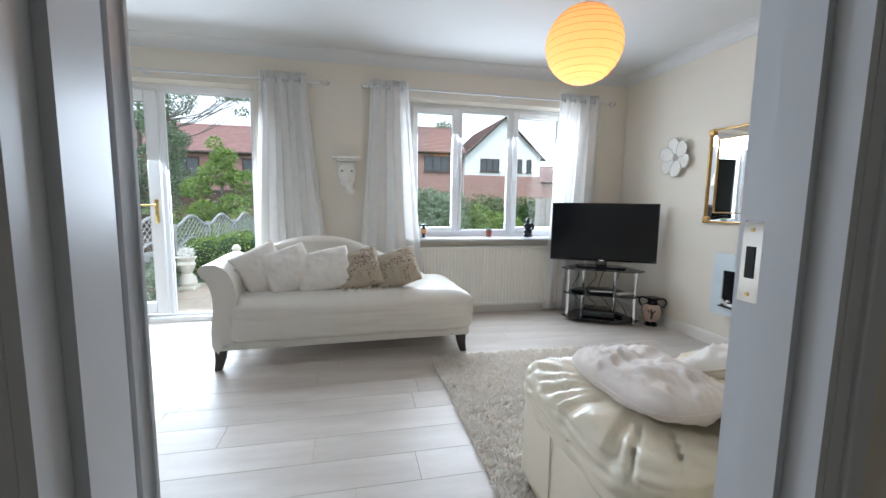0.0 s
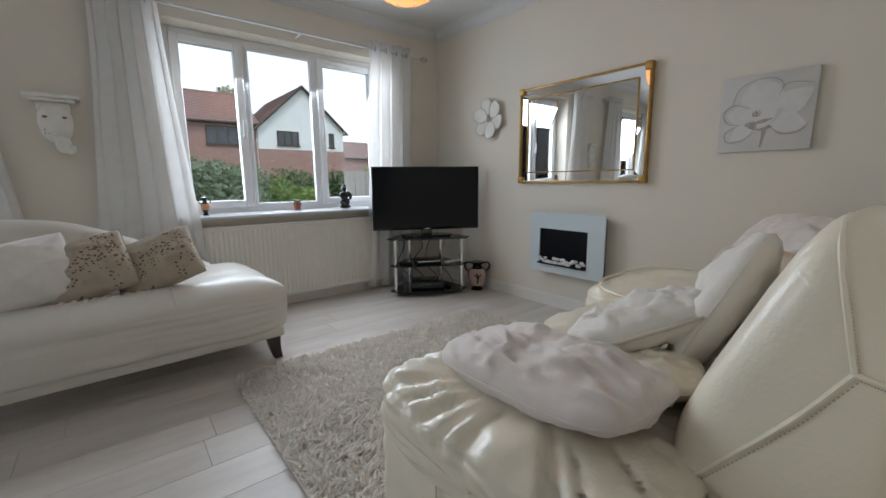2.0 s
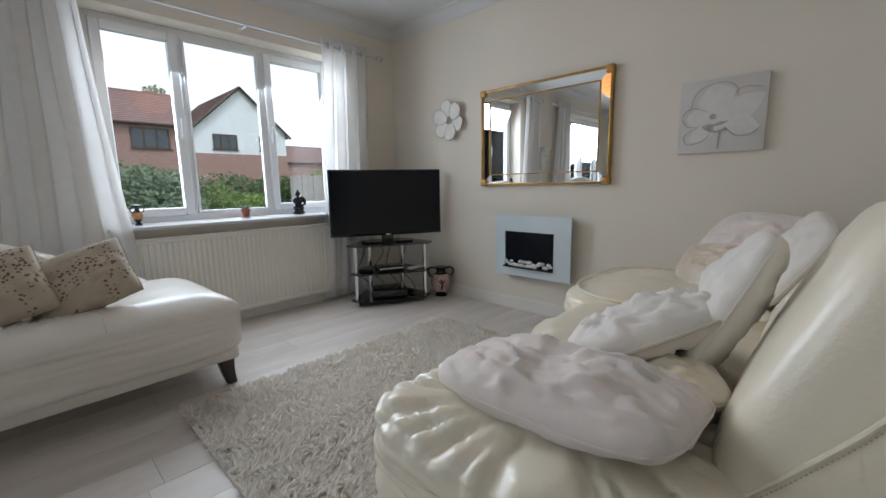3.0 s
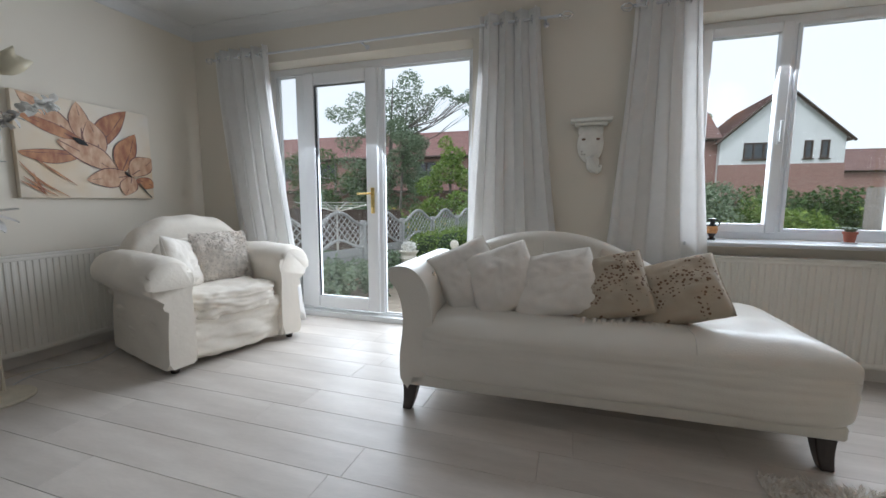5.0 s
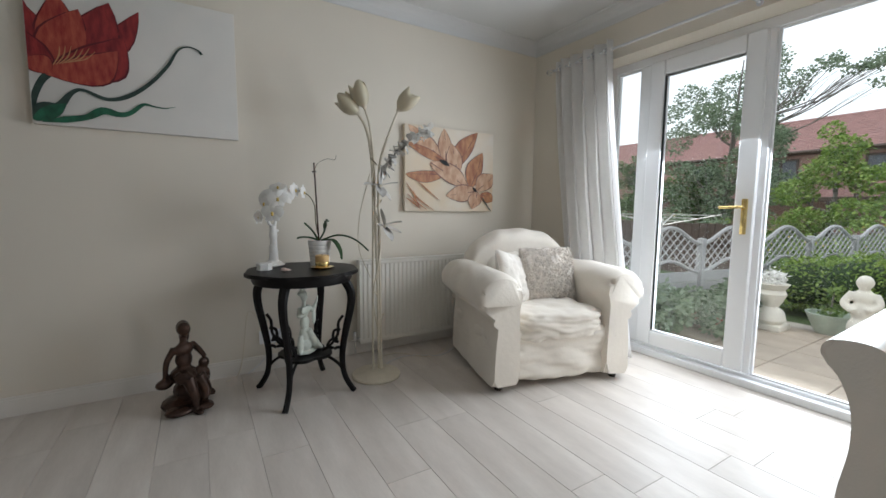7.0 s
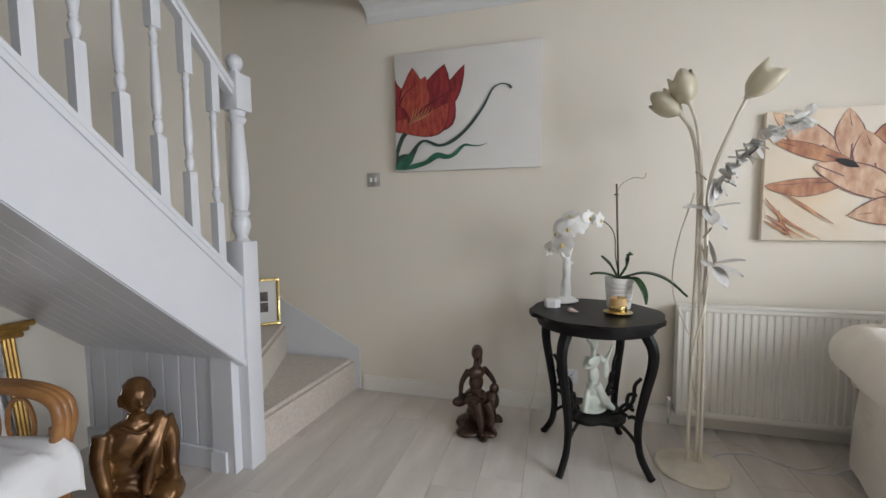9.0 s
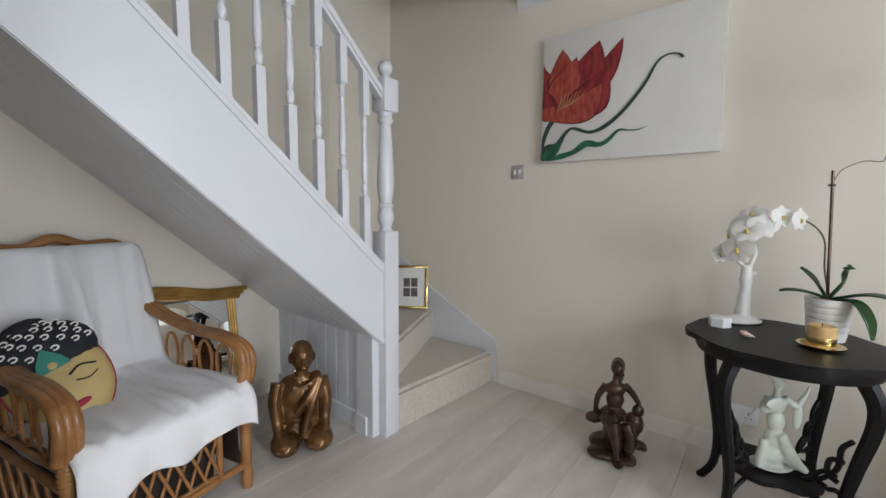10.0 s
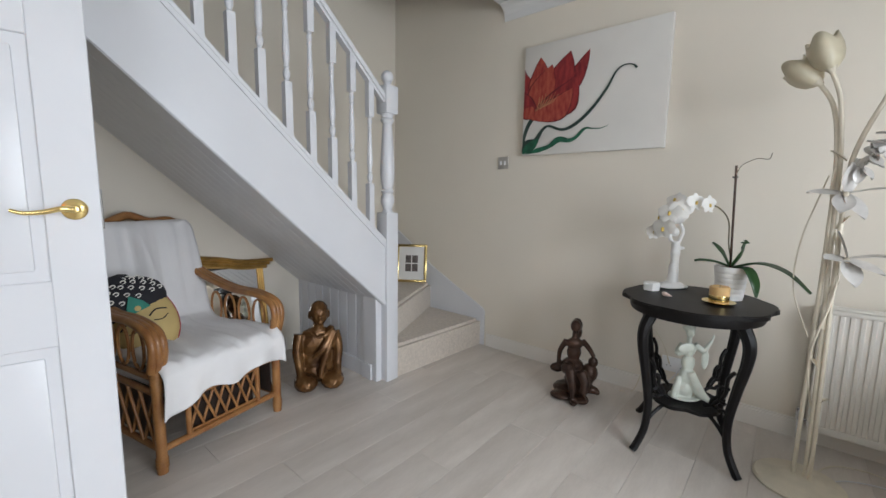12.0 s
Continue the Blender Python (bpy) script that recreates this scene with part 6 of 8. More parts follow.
def side_table():
    t = thing("side_table", pose(TX, TY, 0, 0, 0, 11), "black lacquered side table with fretwork brackets", "table")

    def lobed(r, k, d):
        out = []
        for i in range(72):
            a = 6.2832 * i / 72
            rr = r * (1 - d * abs(math.sin(k * a / 2)) ** 6 - 0.010 * (math.cos(24 * a) > 0.8))
            out.append((rr * math.cos(a), rr * math.sin(a)))
        return out
    bm = prism(B(), lobed(0.305, 8, 0.07), 0.020, pose(0, 0, TZ - 0.020))
    bmesh.ops.bevel(bm, geom=[e for e in bm.edges if all(v.co.z > TZ - 0.001 for v in e.verts)], offset=0.005, segments=2, affect="EDGES")
    part("tabletop", bm, BLACKWOOD, t, "lobed black tabletop")
    part("apron", lathe(B(), [(0.262, TZ - 0.064), (0.268, TZ - 0.050), (0.265, TZ - 0.0205)], 48), BLACKWOOD, t)
    for k in range(4):
        a = 0.7854 + 1.5708 * k
        d = Vector((math.cos(a), math.sin(a), 0))
        pts = spline([d * 0.235 + Vector((0, 0, 0.645)), d * 0.268 + Vector((0, 0, 0.58)), d * 0.268 + Vector((0, 0, 0.50)), d * 0.238 + Vector((0, 0, 0.36)), d * 0.215 + Vector((0, 0, 0.22)), d * 0.225 + Vector((0, 0, 0.10)), d * 0.268 + Vector((0, 0, 0.02)), d * 0.285 + Vector((0, 0, 0.002))], 5)
        part("cabriole_leg", tube(B(), pts, [0.027 - 0.011 * min(1.0, i / 24) for i in range(len(pts))], 8), BLACKWOOD, t)
        # pierced bracket between leg and shelf
        bm = B()
        for q in (((0.222, 0.44), (0.196, 0.40), (0.190, 0.33), (0.150, 0.27), (0.10, 0.235)), ((0.205, 0.36), (0.170, 0.35), (0.165, 0.30), (0.195, 0.285)), ((0.19, 0.30), (0.155, 0.30), (0.13, 0.262), (0.165, 0.25)),
                  ((0.222, 0.125), (0.185, 0.165), (0.14, 0.195), (0.10, 0.21)), ((0.215, 0.25), (0.19, 0.255), (0.17, 0.245))):
            pp = spline([d * r + Vector((0, 0, z)) for r, z in q], 5)
            tube(bm, pp, 0.0085, 6)
        part("fretwork_bracket", bm, BLACKWOOD, t, "pierced black bracket")
    bm = prism(B(), lobed(0.150, 4, 0.18), 0.016, pose(0, 0, 0.206, 0, 0, 45))
    part("lower_shelf", bm, BLACKWOOD, t, "small lobed lower shelf")


side_table()
CELADON = material("pale_celadon_porcelain", (0.66, 0.70, 0.62), 0.32, vary=0.08, scale=25)
PORCELAIN = material("white_porcelain", (0.78, 0.77, 0.74), 0.3, vary=0.04, scale=12)
organic("kimono_figurine", "white porcelain figurine in robe holding a fan", "figurine", pose(TX + 0.01, TY - 0.005, 0.222, 0, 0, 128) @ Matrix.Scale(1.06, 4),
        [(0, 0, 0.010, 0.062, 1.15, 0.9, 0.16), (0, 0, 0.045, 0.044, 1.0, 0.85, 1.0), (0.004, 0, 0.10, 0.034, 1.0, 0.85, 1.4), (0.004, 0, 0.165, 0.029, 1.0, 0.8, 1.4), (0, 0, 0.225, 0.030, 1.05, 0.75, 1.1),
         (0, -0.004, 0.305, 0.020, 0.9, 1, 1.25), (0, 0.008, 0.322, 0.024, 1.1, 1, 0.75), (0.0, 0.006, 0.345, 0.013, 1.2, 1, 0.8), (0.018, 0.004, 0.330, 0.007, 1.4, 0.8, 0.8), (-0.018, 0.004, 0.330, 0.007, 1.4, 0.8, 0.8),
         (-0.030, -0.040, 0.245, 0.030, 1.25, 0.16, 0.75), (0.070, -0.008, 0.185, 0.022, 0.75, 0.35, 2.2)],
        [([(0, 0, 0.25), (0, -0.002, 0.29)], [0.012, 0.010]), ([(0.026, 0, 0.25), (0.060, -0.008, 0.225), (0.082, -0.02, 0.270)], [0.013, 0.013, 0.006]), ([(-0.026, 0, 0.25), (-0.050, -0.015, 0.215), (-0.030, -0.038, 0.232)], [0.014, 0.015, 0.007]),
         ([(0.082, -0.02, 0.265), (0.092, -0.02, 0.30)], [0.006, 0.004]), ([(0.006, -0.02, 0.13), (0.040, -0.035, 0.05), (0.085, -0.045, 0.010)], [0.018, 0.024, 0.010]), ([(-0.03, 0.0, 0.10), (-0.045, -0.01, 0.04), (-0.06, -0.02, 0.008)], [0.012, 0.016, 0.010])], CELADON, 0.004, 1)
organic("white_sculpture", "white slender figure holding up a globe", "sculpture", pose(-3.04, 1.92, TZ + 0.001, 0, 0, 130),
        [(0, 0, 0.008, 0.075, 1.15, 0.7, 0.16), (0, 0, 0.02, 0.05, 1.2, 0.8, 0.3), (0.0, 0.0, 0.10, 0.022, 1, 1, 1.8), (0.005, 0, 0.18, 0.022, 1.1, 1, 1.6), (0.03, 0, 0.205, 0.014, 1.6, 0.8, 0.7), (-0.005, 0, 0.285, 0.020, 1, 1, 1.2), (-0.01, 0, 0.385, 0.062, 1, 1, 1)],
        [([(0, 0, 0.02), (0.006, 0, 0.12), (0.004, 0, 0.24)], [0.03, 0.02, 0.02]), ([(0.02, 0, 0.24), (0.035, 0, 0.29), (0.015, 0, 0.335)], [0.010, 0.009, 0.008]), ([(-0.02, 0, 0.24), (-0.045, 0, 0.29), (-0.035, 0, 0.335)], [0.010, 0.009, 0.008])], PORCELAIN, 0.005, 2)


def orchid():
    o = thing("potted_orchid", pose(-2.97, 2.168, TZ + 0.001), "white flowering orchid in ribbed white pot", "orchid")
    prof = [(0.052, 0)]
    for k in range(6):
        z = 0.012 + 0.022 * k
        prof += [(0.054 + 0.0022 * k, z), (0.0555 + 0.0022 * k, z + 0.004), (0.0555 + 0.0022 * k, z + 0.016), (0.054 + 0.0022 * k, z + 0.020)]
    prof += [(0.068, 0.142), (0.068, 0.150), (0.062, 0.150), (0.060, 0.138)]
    part("pot", lathe(B(), prof, 30), PORCELAIN, o, "ribbed white ceramic pot")
    part("bark_compost", lathe(B(), [(0.058, 0.13), (0.055, 0.141), (0.01, 0.146)], 20), UMBER, o)

    def leaf(pts, w):
        q = spline(pts, 6)
        bm = B()
        rows = []
        n = len(q)
        for i, p in enumerate(q):
            d = (q[min(i + 1, n - 1)] - q[max(i - 1, 0)]).normalized()
            s = d.cross(Vector((0, 0, 1)))
            s = s.normalized() if s.length > 0.05 else Vector((0, 1, 0))
            up = s.cross(d)
            wd = w * (math.sin(3.14159 * (0.06 + 0.93 * i / (n - 1))) ** 0.7)
            rows.append([bm.verts.new(p + s * wd + up * 0.006), bm.verts.new(p - up * 0.002), bm.verts.new(p - s * wd + up * 0.006)])
        for r0, r1 in zip(rows, rows[1:]):
            bm.faces.new((r0[0], r1[0], r1[1], r0[1]))
            bm.faces.new((r0[1], r1[1], r1[2], r0[2]))
        ob = part("leaf", bm, ORCHID_LEAF, o, angle=180)
        md = ob.modifiers.new("thick", "SOLIDIFY")
        md.thickness = 0.0025
    leaf([(0, 0.01, 0.145), (0.04, 0.10, 0.175), (0.07, 0.19, 0.15), (0.09, 0.27, 0.08)], 0.030)
    leaf([(0.01, 0.01, 0.145), (0.06, 0.06, 0.15), (0.09, 0.09, 0.10), (0.10, 0.10, 0.04)], 0.024)
    leaf([(0, -0.01, 0.145), (0.0, -0.04, 0.20), (-0.01, -0.07, 0.235), (-0.01, -0.085, 0.25)], 0.020)
    leaf([(0, 0.0, 0.145), (0.01, 0.03, 0.20), (0.01, 0.04, 0.25), (0.01, 0.04, 0.275)], 0.024)
    leaf([(0, -0.01, 0.145), (0.03, -0.06, 0.165), (0.05, -0.11, 0.170), (0.06, -0.14, 0.165)], 0.014)
    part("stake", tube(B(), [(0.005, -0.005, 0.14), (0.0, -0.022, 0.60)], 0.005, 8), BRONZE, o, "brown support cane")
    st = spline([(0, 0, 0.145), (0.005, -0.02, 0.25), (0.015, -0.03, 0.36), (0.04, -0.08, 0.42), (0.07, -0.16, 0.435), (0.09, -0.22, 0.41), (0.10, -0.26, 0.35)], 6)
    part("flower_stem", tube(B(), st, 0.0032, 6), STEM, o)
    st2 = spline([(0.0, -0.02, 0.56), (0.01, 0.0, 0.60), (0.02, 0.05, 0.625), (0.03, 0.09, 0.62), (0.03, 0.10, 0.645)], 6)
    part("bare_stem", tube(B(), st2, 0.0016, 5), STEM, o)
    part("clip", box(B(), -0.008, 0.008, -0.032, -0.012, 0.545, 0.552), BLACKMATT, o)
    rnd = random.Random(4)

    def bloom(c, s, yaw, tilt):
        m = pose(*c, 0, 0, yaw) @ pose(0, 0, 0, 0, 90 - tilt, 0)
        bm = B()
        for k, (ang, ln, wd) in enumerate(((0, 1.0, 0.75), (72, 1.05, 1.15), (144, 0.9, 0.7), (216, 0.9, 0.7), (288, 1.05, 1.15))):
            rot = Matrix.Rotation(radians(ang + 180), 4, "Z")
            rows = []
            for i in range(6):
                f = i / 5
                w = s * 0.5 * wd * math.sin(3.1416 * (0.08 + 0.88 * f)) ** 0.6
                z = s * (0.12 * f - 0.16 * f * f)
                rows.append([bm.verts.new(m @ rot @ Vector((s * ln * f, -w, z - 0.002))), bm.verts.new(m @ rot @ Vector((s * ln * f, 0, z + 0.003))), bm.verts.new(m @ rot @ Vector((s * ln * f, w, z - 0.002)))])
            for r0, r1 in zip(rows, rows[1:]):
                bm.faces.new((r0[0], r1[0], r1[1], r0[1]))
                bm.faces.new((r0[1], r1[1], r1[2], r0[2]))
        b = part("bloom", bm, PETAL, o, angle=180)
        bm = B()
        ball(bm, m @ Vector((0.0, 0, s * 0.12)), s * 0.13)
        ball(bm, m @ Vector((s * 0.16, 0, s * 0.12)), s * 0.13, (1, 1, 0.8))
        part("lip", bm, LIP, b)
    for c, s, yaw, tilt in (((0.10, -0.27, 0.31), 0.046, -25, 0), ((0.12, -0.245, 0.385), 0.042, -10, 10), ((0.11, -0.20, 0.40), 0.040, 15, 0), ((0.05, -0.30, 0.36), 0.036, -70, 0), ((0.09, -0.15, 0.435), 0.034, 45, 5), ((0.07, -0.10, 0.425), 0.034, 60, 0),
                            ((0.08, -0.235, 0.445), 0.036, -20, 40), ((0.03, -0.29, 0.30), 0.038, -110, 0), ((0.02, -0.33, 0.285), 0.034, -130, 0)):
        bloom(c, s * 1.25, yaw, tilt)


PETAL = translucent("white_orchid_petal", (0.84, 0.83, 0.80), 0.3, 0.6)
LIP = material("yellow_orchid_lip", (0.62, 0.45, 0.12), 0.6, vary=0.2, scale=60)
STEM = material("brown_green_stem", (0.10, 0.08, 0.035), 0.6, vary=0.2, scale=40)
ORCHID_LEAF = material("dark_green_orchid_leaf", (0.025, 0.07, 0.02), 0.35, vary=0.2, scale=14)
orchid()


def candle():
    c = thing("candle", pose(-2.83, 2.145, TZ + 0.001), "amber candle on a small brass dish", "candle")
    part("dish", lathe(B(), [(0.045, 0), (0.062, 0.006), (0.064, 0.010), (0.058, 0.010), (0.044, 0.005)], 26), BRASS, c, "small brass dish")
    part("wax", lathe(B(), [(0.037, 0.006), (0.038, 0.01), (0.038, 0.072), (0.034, 0.076), (0.012, 0.070)], 26), material("amber_wax", (0.62, 0.40, 0.17), 0.45, vary=0.06, scale=20, subsurface=0.2), c)
    part("gold_band", lathe(B(), [(0.0385, 0.012), (0.0388, 0.014), (0.0388, 0.036), (0.0385, 0.038)], 26, caps=False), BRASS, c)
    part("wick", tube(B(), [(0, 0, 0.070), (0.002, 0, 0.082)], 0.0015, 5), BLACKMATT, c)


candle()


def trinkets():
    b = thing("trinket_box", pose(-2.92, 1.855, TZ + 0.001, 0, 0, 20), "small hexagonal white trinket box", "box")
    part("box_body", lathe(B(), [(0.040, 0), (0.038, 0.022)], 6), PORCELAIN, b)
    part("lid", lathe(B(), [(0.042, 0.022), (0.042, 0.034), (0.038, 0.038)], 6), PORCELAIN, b)
    organic("sea_shell", "small pale pink sea shell on table", "shell", pose(-2.81, 1.94, TZ + 0.012, 0, 0, 60),
            [(0, 0, 0, 0.013, 1.2, 0.9, 0.8), (0.016, 0, -0.002, 0.009, 1.3, 0.8, 0.8), (-0.012, 0.004, 0, 0.009, 1, 1, 1)], [([(0, 0, 0), (0.035, 0.004, -0.004)], [0.008, 0.002])], material("shell_pink", (0.72, 0.55, 0.48), 0.4, vary=0.1, scale=60), 0.002, 1)


trinkets()

# ---- floor lamp with flower shades ----
IVORYM = material("cream_painted_metal", (0.66, 0.60, 0.48), 0.5, vary=0.06, scale=20, bump=0.1, bump_scale=60)
SHADE = translucent("frosted_cream_glass", (0.72, 0.66, 0.50), 0.3, 0.3)
SILVERLEAF = material("silvered_leaf", (0.62, 0.60, 0.57), 0.45, metal=0.3, vary=0.12, scale=20)


def floor_lamp():
    l = thing("floor_lamp", pose(-2.86, 2.475, 0), "cream metal floor lamp with three tulip shades", "floor lamp")
    part("base", lathe(B(), [(0.150, 0), (0.152, 0.008), (0.145, 0.016), (0.085, 0.022), (0.070, 0.034), (0.05, 0.040), (0.012, 0.046)], 36), IVORYM, l, "round stepped base")
    heads = [((-0.03, -0.09, 1.60), (-0.06, -0.15, 1.66)), ((0.0, -0.06, 1.635), (-0.005, -0.09, 1.725)), ((0.05, 0.135, 1.63), (0.075, 0.185, 1.69))]
    stems = [[(0.0, -0.02, 0.04), (-0.005, -0.016, 0.5), (0.0, -0.012, 1.0), (-0.005, -0.015, 1.3), (-0.02, -0.04, 1.5), heads[0][0]],
             [(0.01, 0.015, 0.04), (0.006, 0.012, 0.5), (0.004, 0.0, 1.0), (0.0, -0.005, 1.3), (-0.005, -0.025, 1.52), heads[1][0]],
             [(0.015, 0.03, 0.04), (0.012, 0.026, 0.5), (0.012, 0.02, 1.0), (0.014, 0.025, 1.3), (0.04, 0.09, 1.52), heads[2][0]]]
    for s in stems:
        part("stem", tube(B(), spline(s, 8), 0.0075, 8), IVORYM, l)
    vine = [(0.012 + 0.02 * math.cos(z * 9), 0.005 + 0.024 * math.sin(z * 9), z) for z in [0.05 + 0.03 * i for i in range(42)]]
    part("twining_vine", tube(B(), vine, 0.0045, 6), IVORYM, l)
    part("flex", tube(B(), spline([(0.0, -0.03, 1.25), (-0.03, -0.085, 1.0), (-0.03, -0.09, 0.8), (0.0, -0.03, 0.62)], 6), 0.003, 6), IVORYM, l)
    for (base, tip) in heads:
        d = (Vector(tip) - Vector(base)).normalized()
        q = d.to_track_quat("Z", "Y").to_matrix().to_4x4()
        m = Matrix.Translation(base) @ q
        prof = [(0.010, 0.0), (0.022, 0.008), (0.040, 0.03), (0.050, 0.06), (0.052, 0.09), (0.047, 0.125)]
        bm = B()
        rings = []
        for r, z in prof:
            rings.append([bm.verts.new(m @ Vector((r * (1 + 0.10 * math.cos(3 * a)) * math.cos(a), r * (1 + 0.10 * math.cos(3 * a)) * math.sin(a), z + (0.016 * math.cos(3 * a) if z > 0.1 else 0)))) for a in [6.2832 * i / 30 for i in range(30)]])
        for r0, r1 in zip(rings, rings[1:]):
            for i in range(30):
                bm.faces.new((r0[i], r0[(i + 1) % 30], r1[(i + 1) % 30], r1[i]))
        sh = part("shade", bm, SHADE, l, "tulip-shaped cream glass shade", angle=180)
        md = sh.modifiers.new("thick", "SOLIDIFY")
        md.thickness = 0.003
        part("shade_cup", lathe(B(), [(0.009, -0.012), (0.014, 0.0), (0.022, 0.010)], 14, m), IVORYM, sh)

    def leaf_at(c, d, ln, wd, mat, name):
        d = Vector(d).normalized()
        s = d.cross(Vector((0.3, 0.2, 1))).normalized()
        n = s.cross(d)
        bm = B()
        rows = []
        for i in range(7):
            f = i / 6
            w = wd * math.sin(3.1416 * (0.05 + 0.93 * f)) ** 0.8
            p = Vector(c) + d * ln * f - n * 0.012 * f * f
            rows.append([bm.verts.new(p + s * w + n * 0.006), bm.verts.new(p), bm.verts.new(p - s * w + n * 0.006)])
        for r0, r1 in zip(rows, rows[1:]):
            bm.faces.new((r0[0], r1[0], r1[1], r0[1]))
            bm.faces.new((r0[1], r1[1], r1[2], r0[2]))
        return part(name, bm, mat, l, angle=180)
    for c, dirs in (((0.02, 0.02, 1.18), ((0.6, 0.8, 0.25), (0.3, -0.8, 0.1), (0.8, -0.1, -0.5), (0.2, 0.1, 1), (0.5, 0.5, -0.7))), ((0.025, 0.045, 0.94), ((0.5, 0.8, 0.3), (0.7, 0.3, -0.8), (0.8, -0.5, 0.1), (0.3, -0.2, 0.9), (0.4, 0.9, -0.3)))):
        for d in dirs:
            leaf_at(c, d, 0.115, 0.034, SILVERLEAF, "metal_leaf")
        part("leaf_berry", ball(B(), (c[0] + 0.02, c[1], c[2]), 0.010), IVORYM, l)
    spray = spline([(0.012, 0.02, 1.22), (0.04, 0.08, 1.33), (0.07, 0.16, 1.42), (0.09, 0.26, 1.50), (0.10, 0.33, 1.53)], 6)
    part("spray_twig", tube(B(), spray, 0.003, 6), SILVERLEAF, l)
    rnd = random.Random(9)
    for i in range(3, len(spray) - 1):
        p = spray[i]
        for k in range(3):
            leaf_at(p, (rnd.uniform(-0.4, 1), rnd.uniform(-0.6, 0.9), rnd.uniform(-0.9, 0.9)), rnd.uniform(0.045, 0.065), rnd.uniform(0.018, 0.026), SILVERLEAF if i < 15 else PETAL, "spray_leaf")
    for z in (0.35, 0.5, 0.66, 0.8, 1.05, 1.3):
        leaf_at((0.01, 0.01, z), (0.3 * math.sin(z * 20), math.cos(z * 17), 1.2), 0.06, 0.010, IVORYM, "vine_leaf")


floor_lamp()


def flex(label, pts):
    """A thin cable lying or hanging along the points."""
    f = thing("cable", pose(0, 0, 0), label, "cable")
    part("wire", tube(B(), spline(pts, 6), 0.003, 6), IVORYM, f)


flex("thin cream lamp cable lying on the floor", [(-2.97, 2.52, 0.0035), (-3.11, 2.60, 0.0035), (-3.14, 2.75, 0.0035), (-2.98, 2.90, 0.0035), (-3.02, 3.06, 0.0035), (-3.17, 3.20, 0.0035)])
flex("thin white cable hanging down the wall behind the table", [(WEST + 0.012, 1.90, 0.215), (WEST + 0.022, 1.86, 0.33), (WEST + 0.022, 1.80, 0.40), (WEST + 0.024, 1.775, 0.26), (WEST + 0.030, 1.756, 0.11), (WEST + 0.045, 1.72, 0.0035), (WEST + 0.09, 1.66, 0.0035)])
organic("bronze_statue", "brown bronze statue of seated robed figure on rock", "statue", pose(-2.975, 1.46, 0, 0, 0, 125),
        [(0.0, 0.02, 0.03, 0.10, 1.1, 0.9, 0.42), (-0.06, -0.05, 0.02, 0.06, 1.3, 1.0, 0.4), (0.03, -0.09, 0.02, 0.05, 0.9, 1.3, 0.4), (0.04, 0.02, 0.085, 0.085, 1.0, 0.9, 0.7), (0.10, 0.02, 0.13, 0.05, 1, 0.9, 1.2), (0.115, 0.01, 0.20, 0.030, 1.0, 0.8, 1.1), (-0.085, 0.03, 0.15, 0.04, 1.1, 0.8, 0.7),
         (-0.005, 0.0, 0.18, 0.062, 1.05, 0.95, 0.8), (-0.04, -0.05, 0.18, 0.042, 1, 1.2, 0.9), (0.0, 0.0, 0.26, 0.045, 0.95, 0.75, 1.2), (0.0, -0.005, 0.315, 0.046, 1.1, 0.7, 0.8), (0.0, -0.012, 0.42, 0.034, 0.9, 1.05, 1.15), (0.012, 0.012, 0.42, 0.036, 0.9, 1.0, 1.2), (0.022, 0.022, 0.375, 0.028, 0.9, 0.9, 1.5), (-0.022, -0.13, 0.012, 0.022, 1, 1.6, 0.6)],
        [([(0, 0, 0.33), (0, -0.004, 0.385)], [0.018, 0.016]), ([(0.045, 0, 0.33), (0.085, 0.005, 0.285), (0.115, 0.0, 0.235)], [0.018, 0.016, 0.012]), ([(-0.045, 0, 0.33), (-0.075, 0.02, 0.26), (-0.08, 0.03, 0.18)], [0.018, 0.015, 0.012]),
         ([(-0.035, -0.08, 0.185), (-0.025, -0.105, 0.10), (-0.022, -0.11, 0.02)], [0.034, 0.024, 0.016]), ([(0.03, -0.06, 0.17), (0.05, -0.085, 0.10), (0.03, -0.10, 0.05)], [0.036, 0.03, 0.02]), ([(0.05, 0.0, 0.05), (0.13, 0.0, 0.03), (0.15, -0.02, 0.015)], [0.03, 0.025, 0.01])], BRONZE, 0.0055, 2)

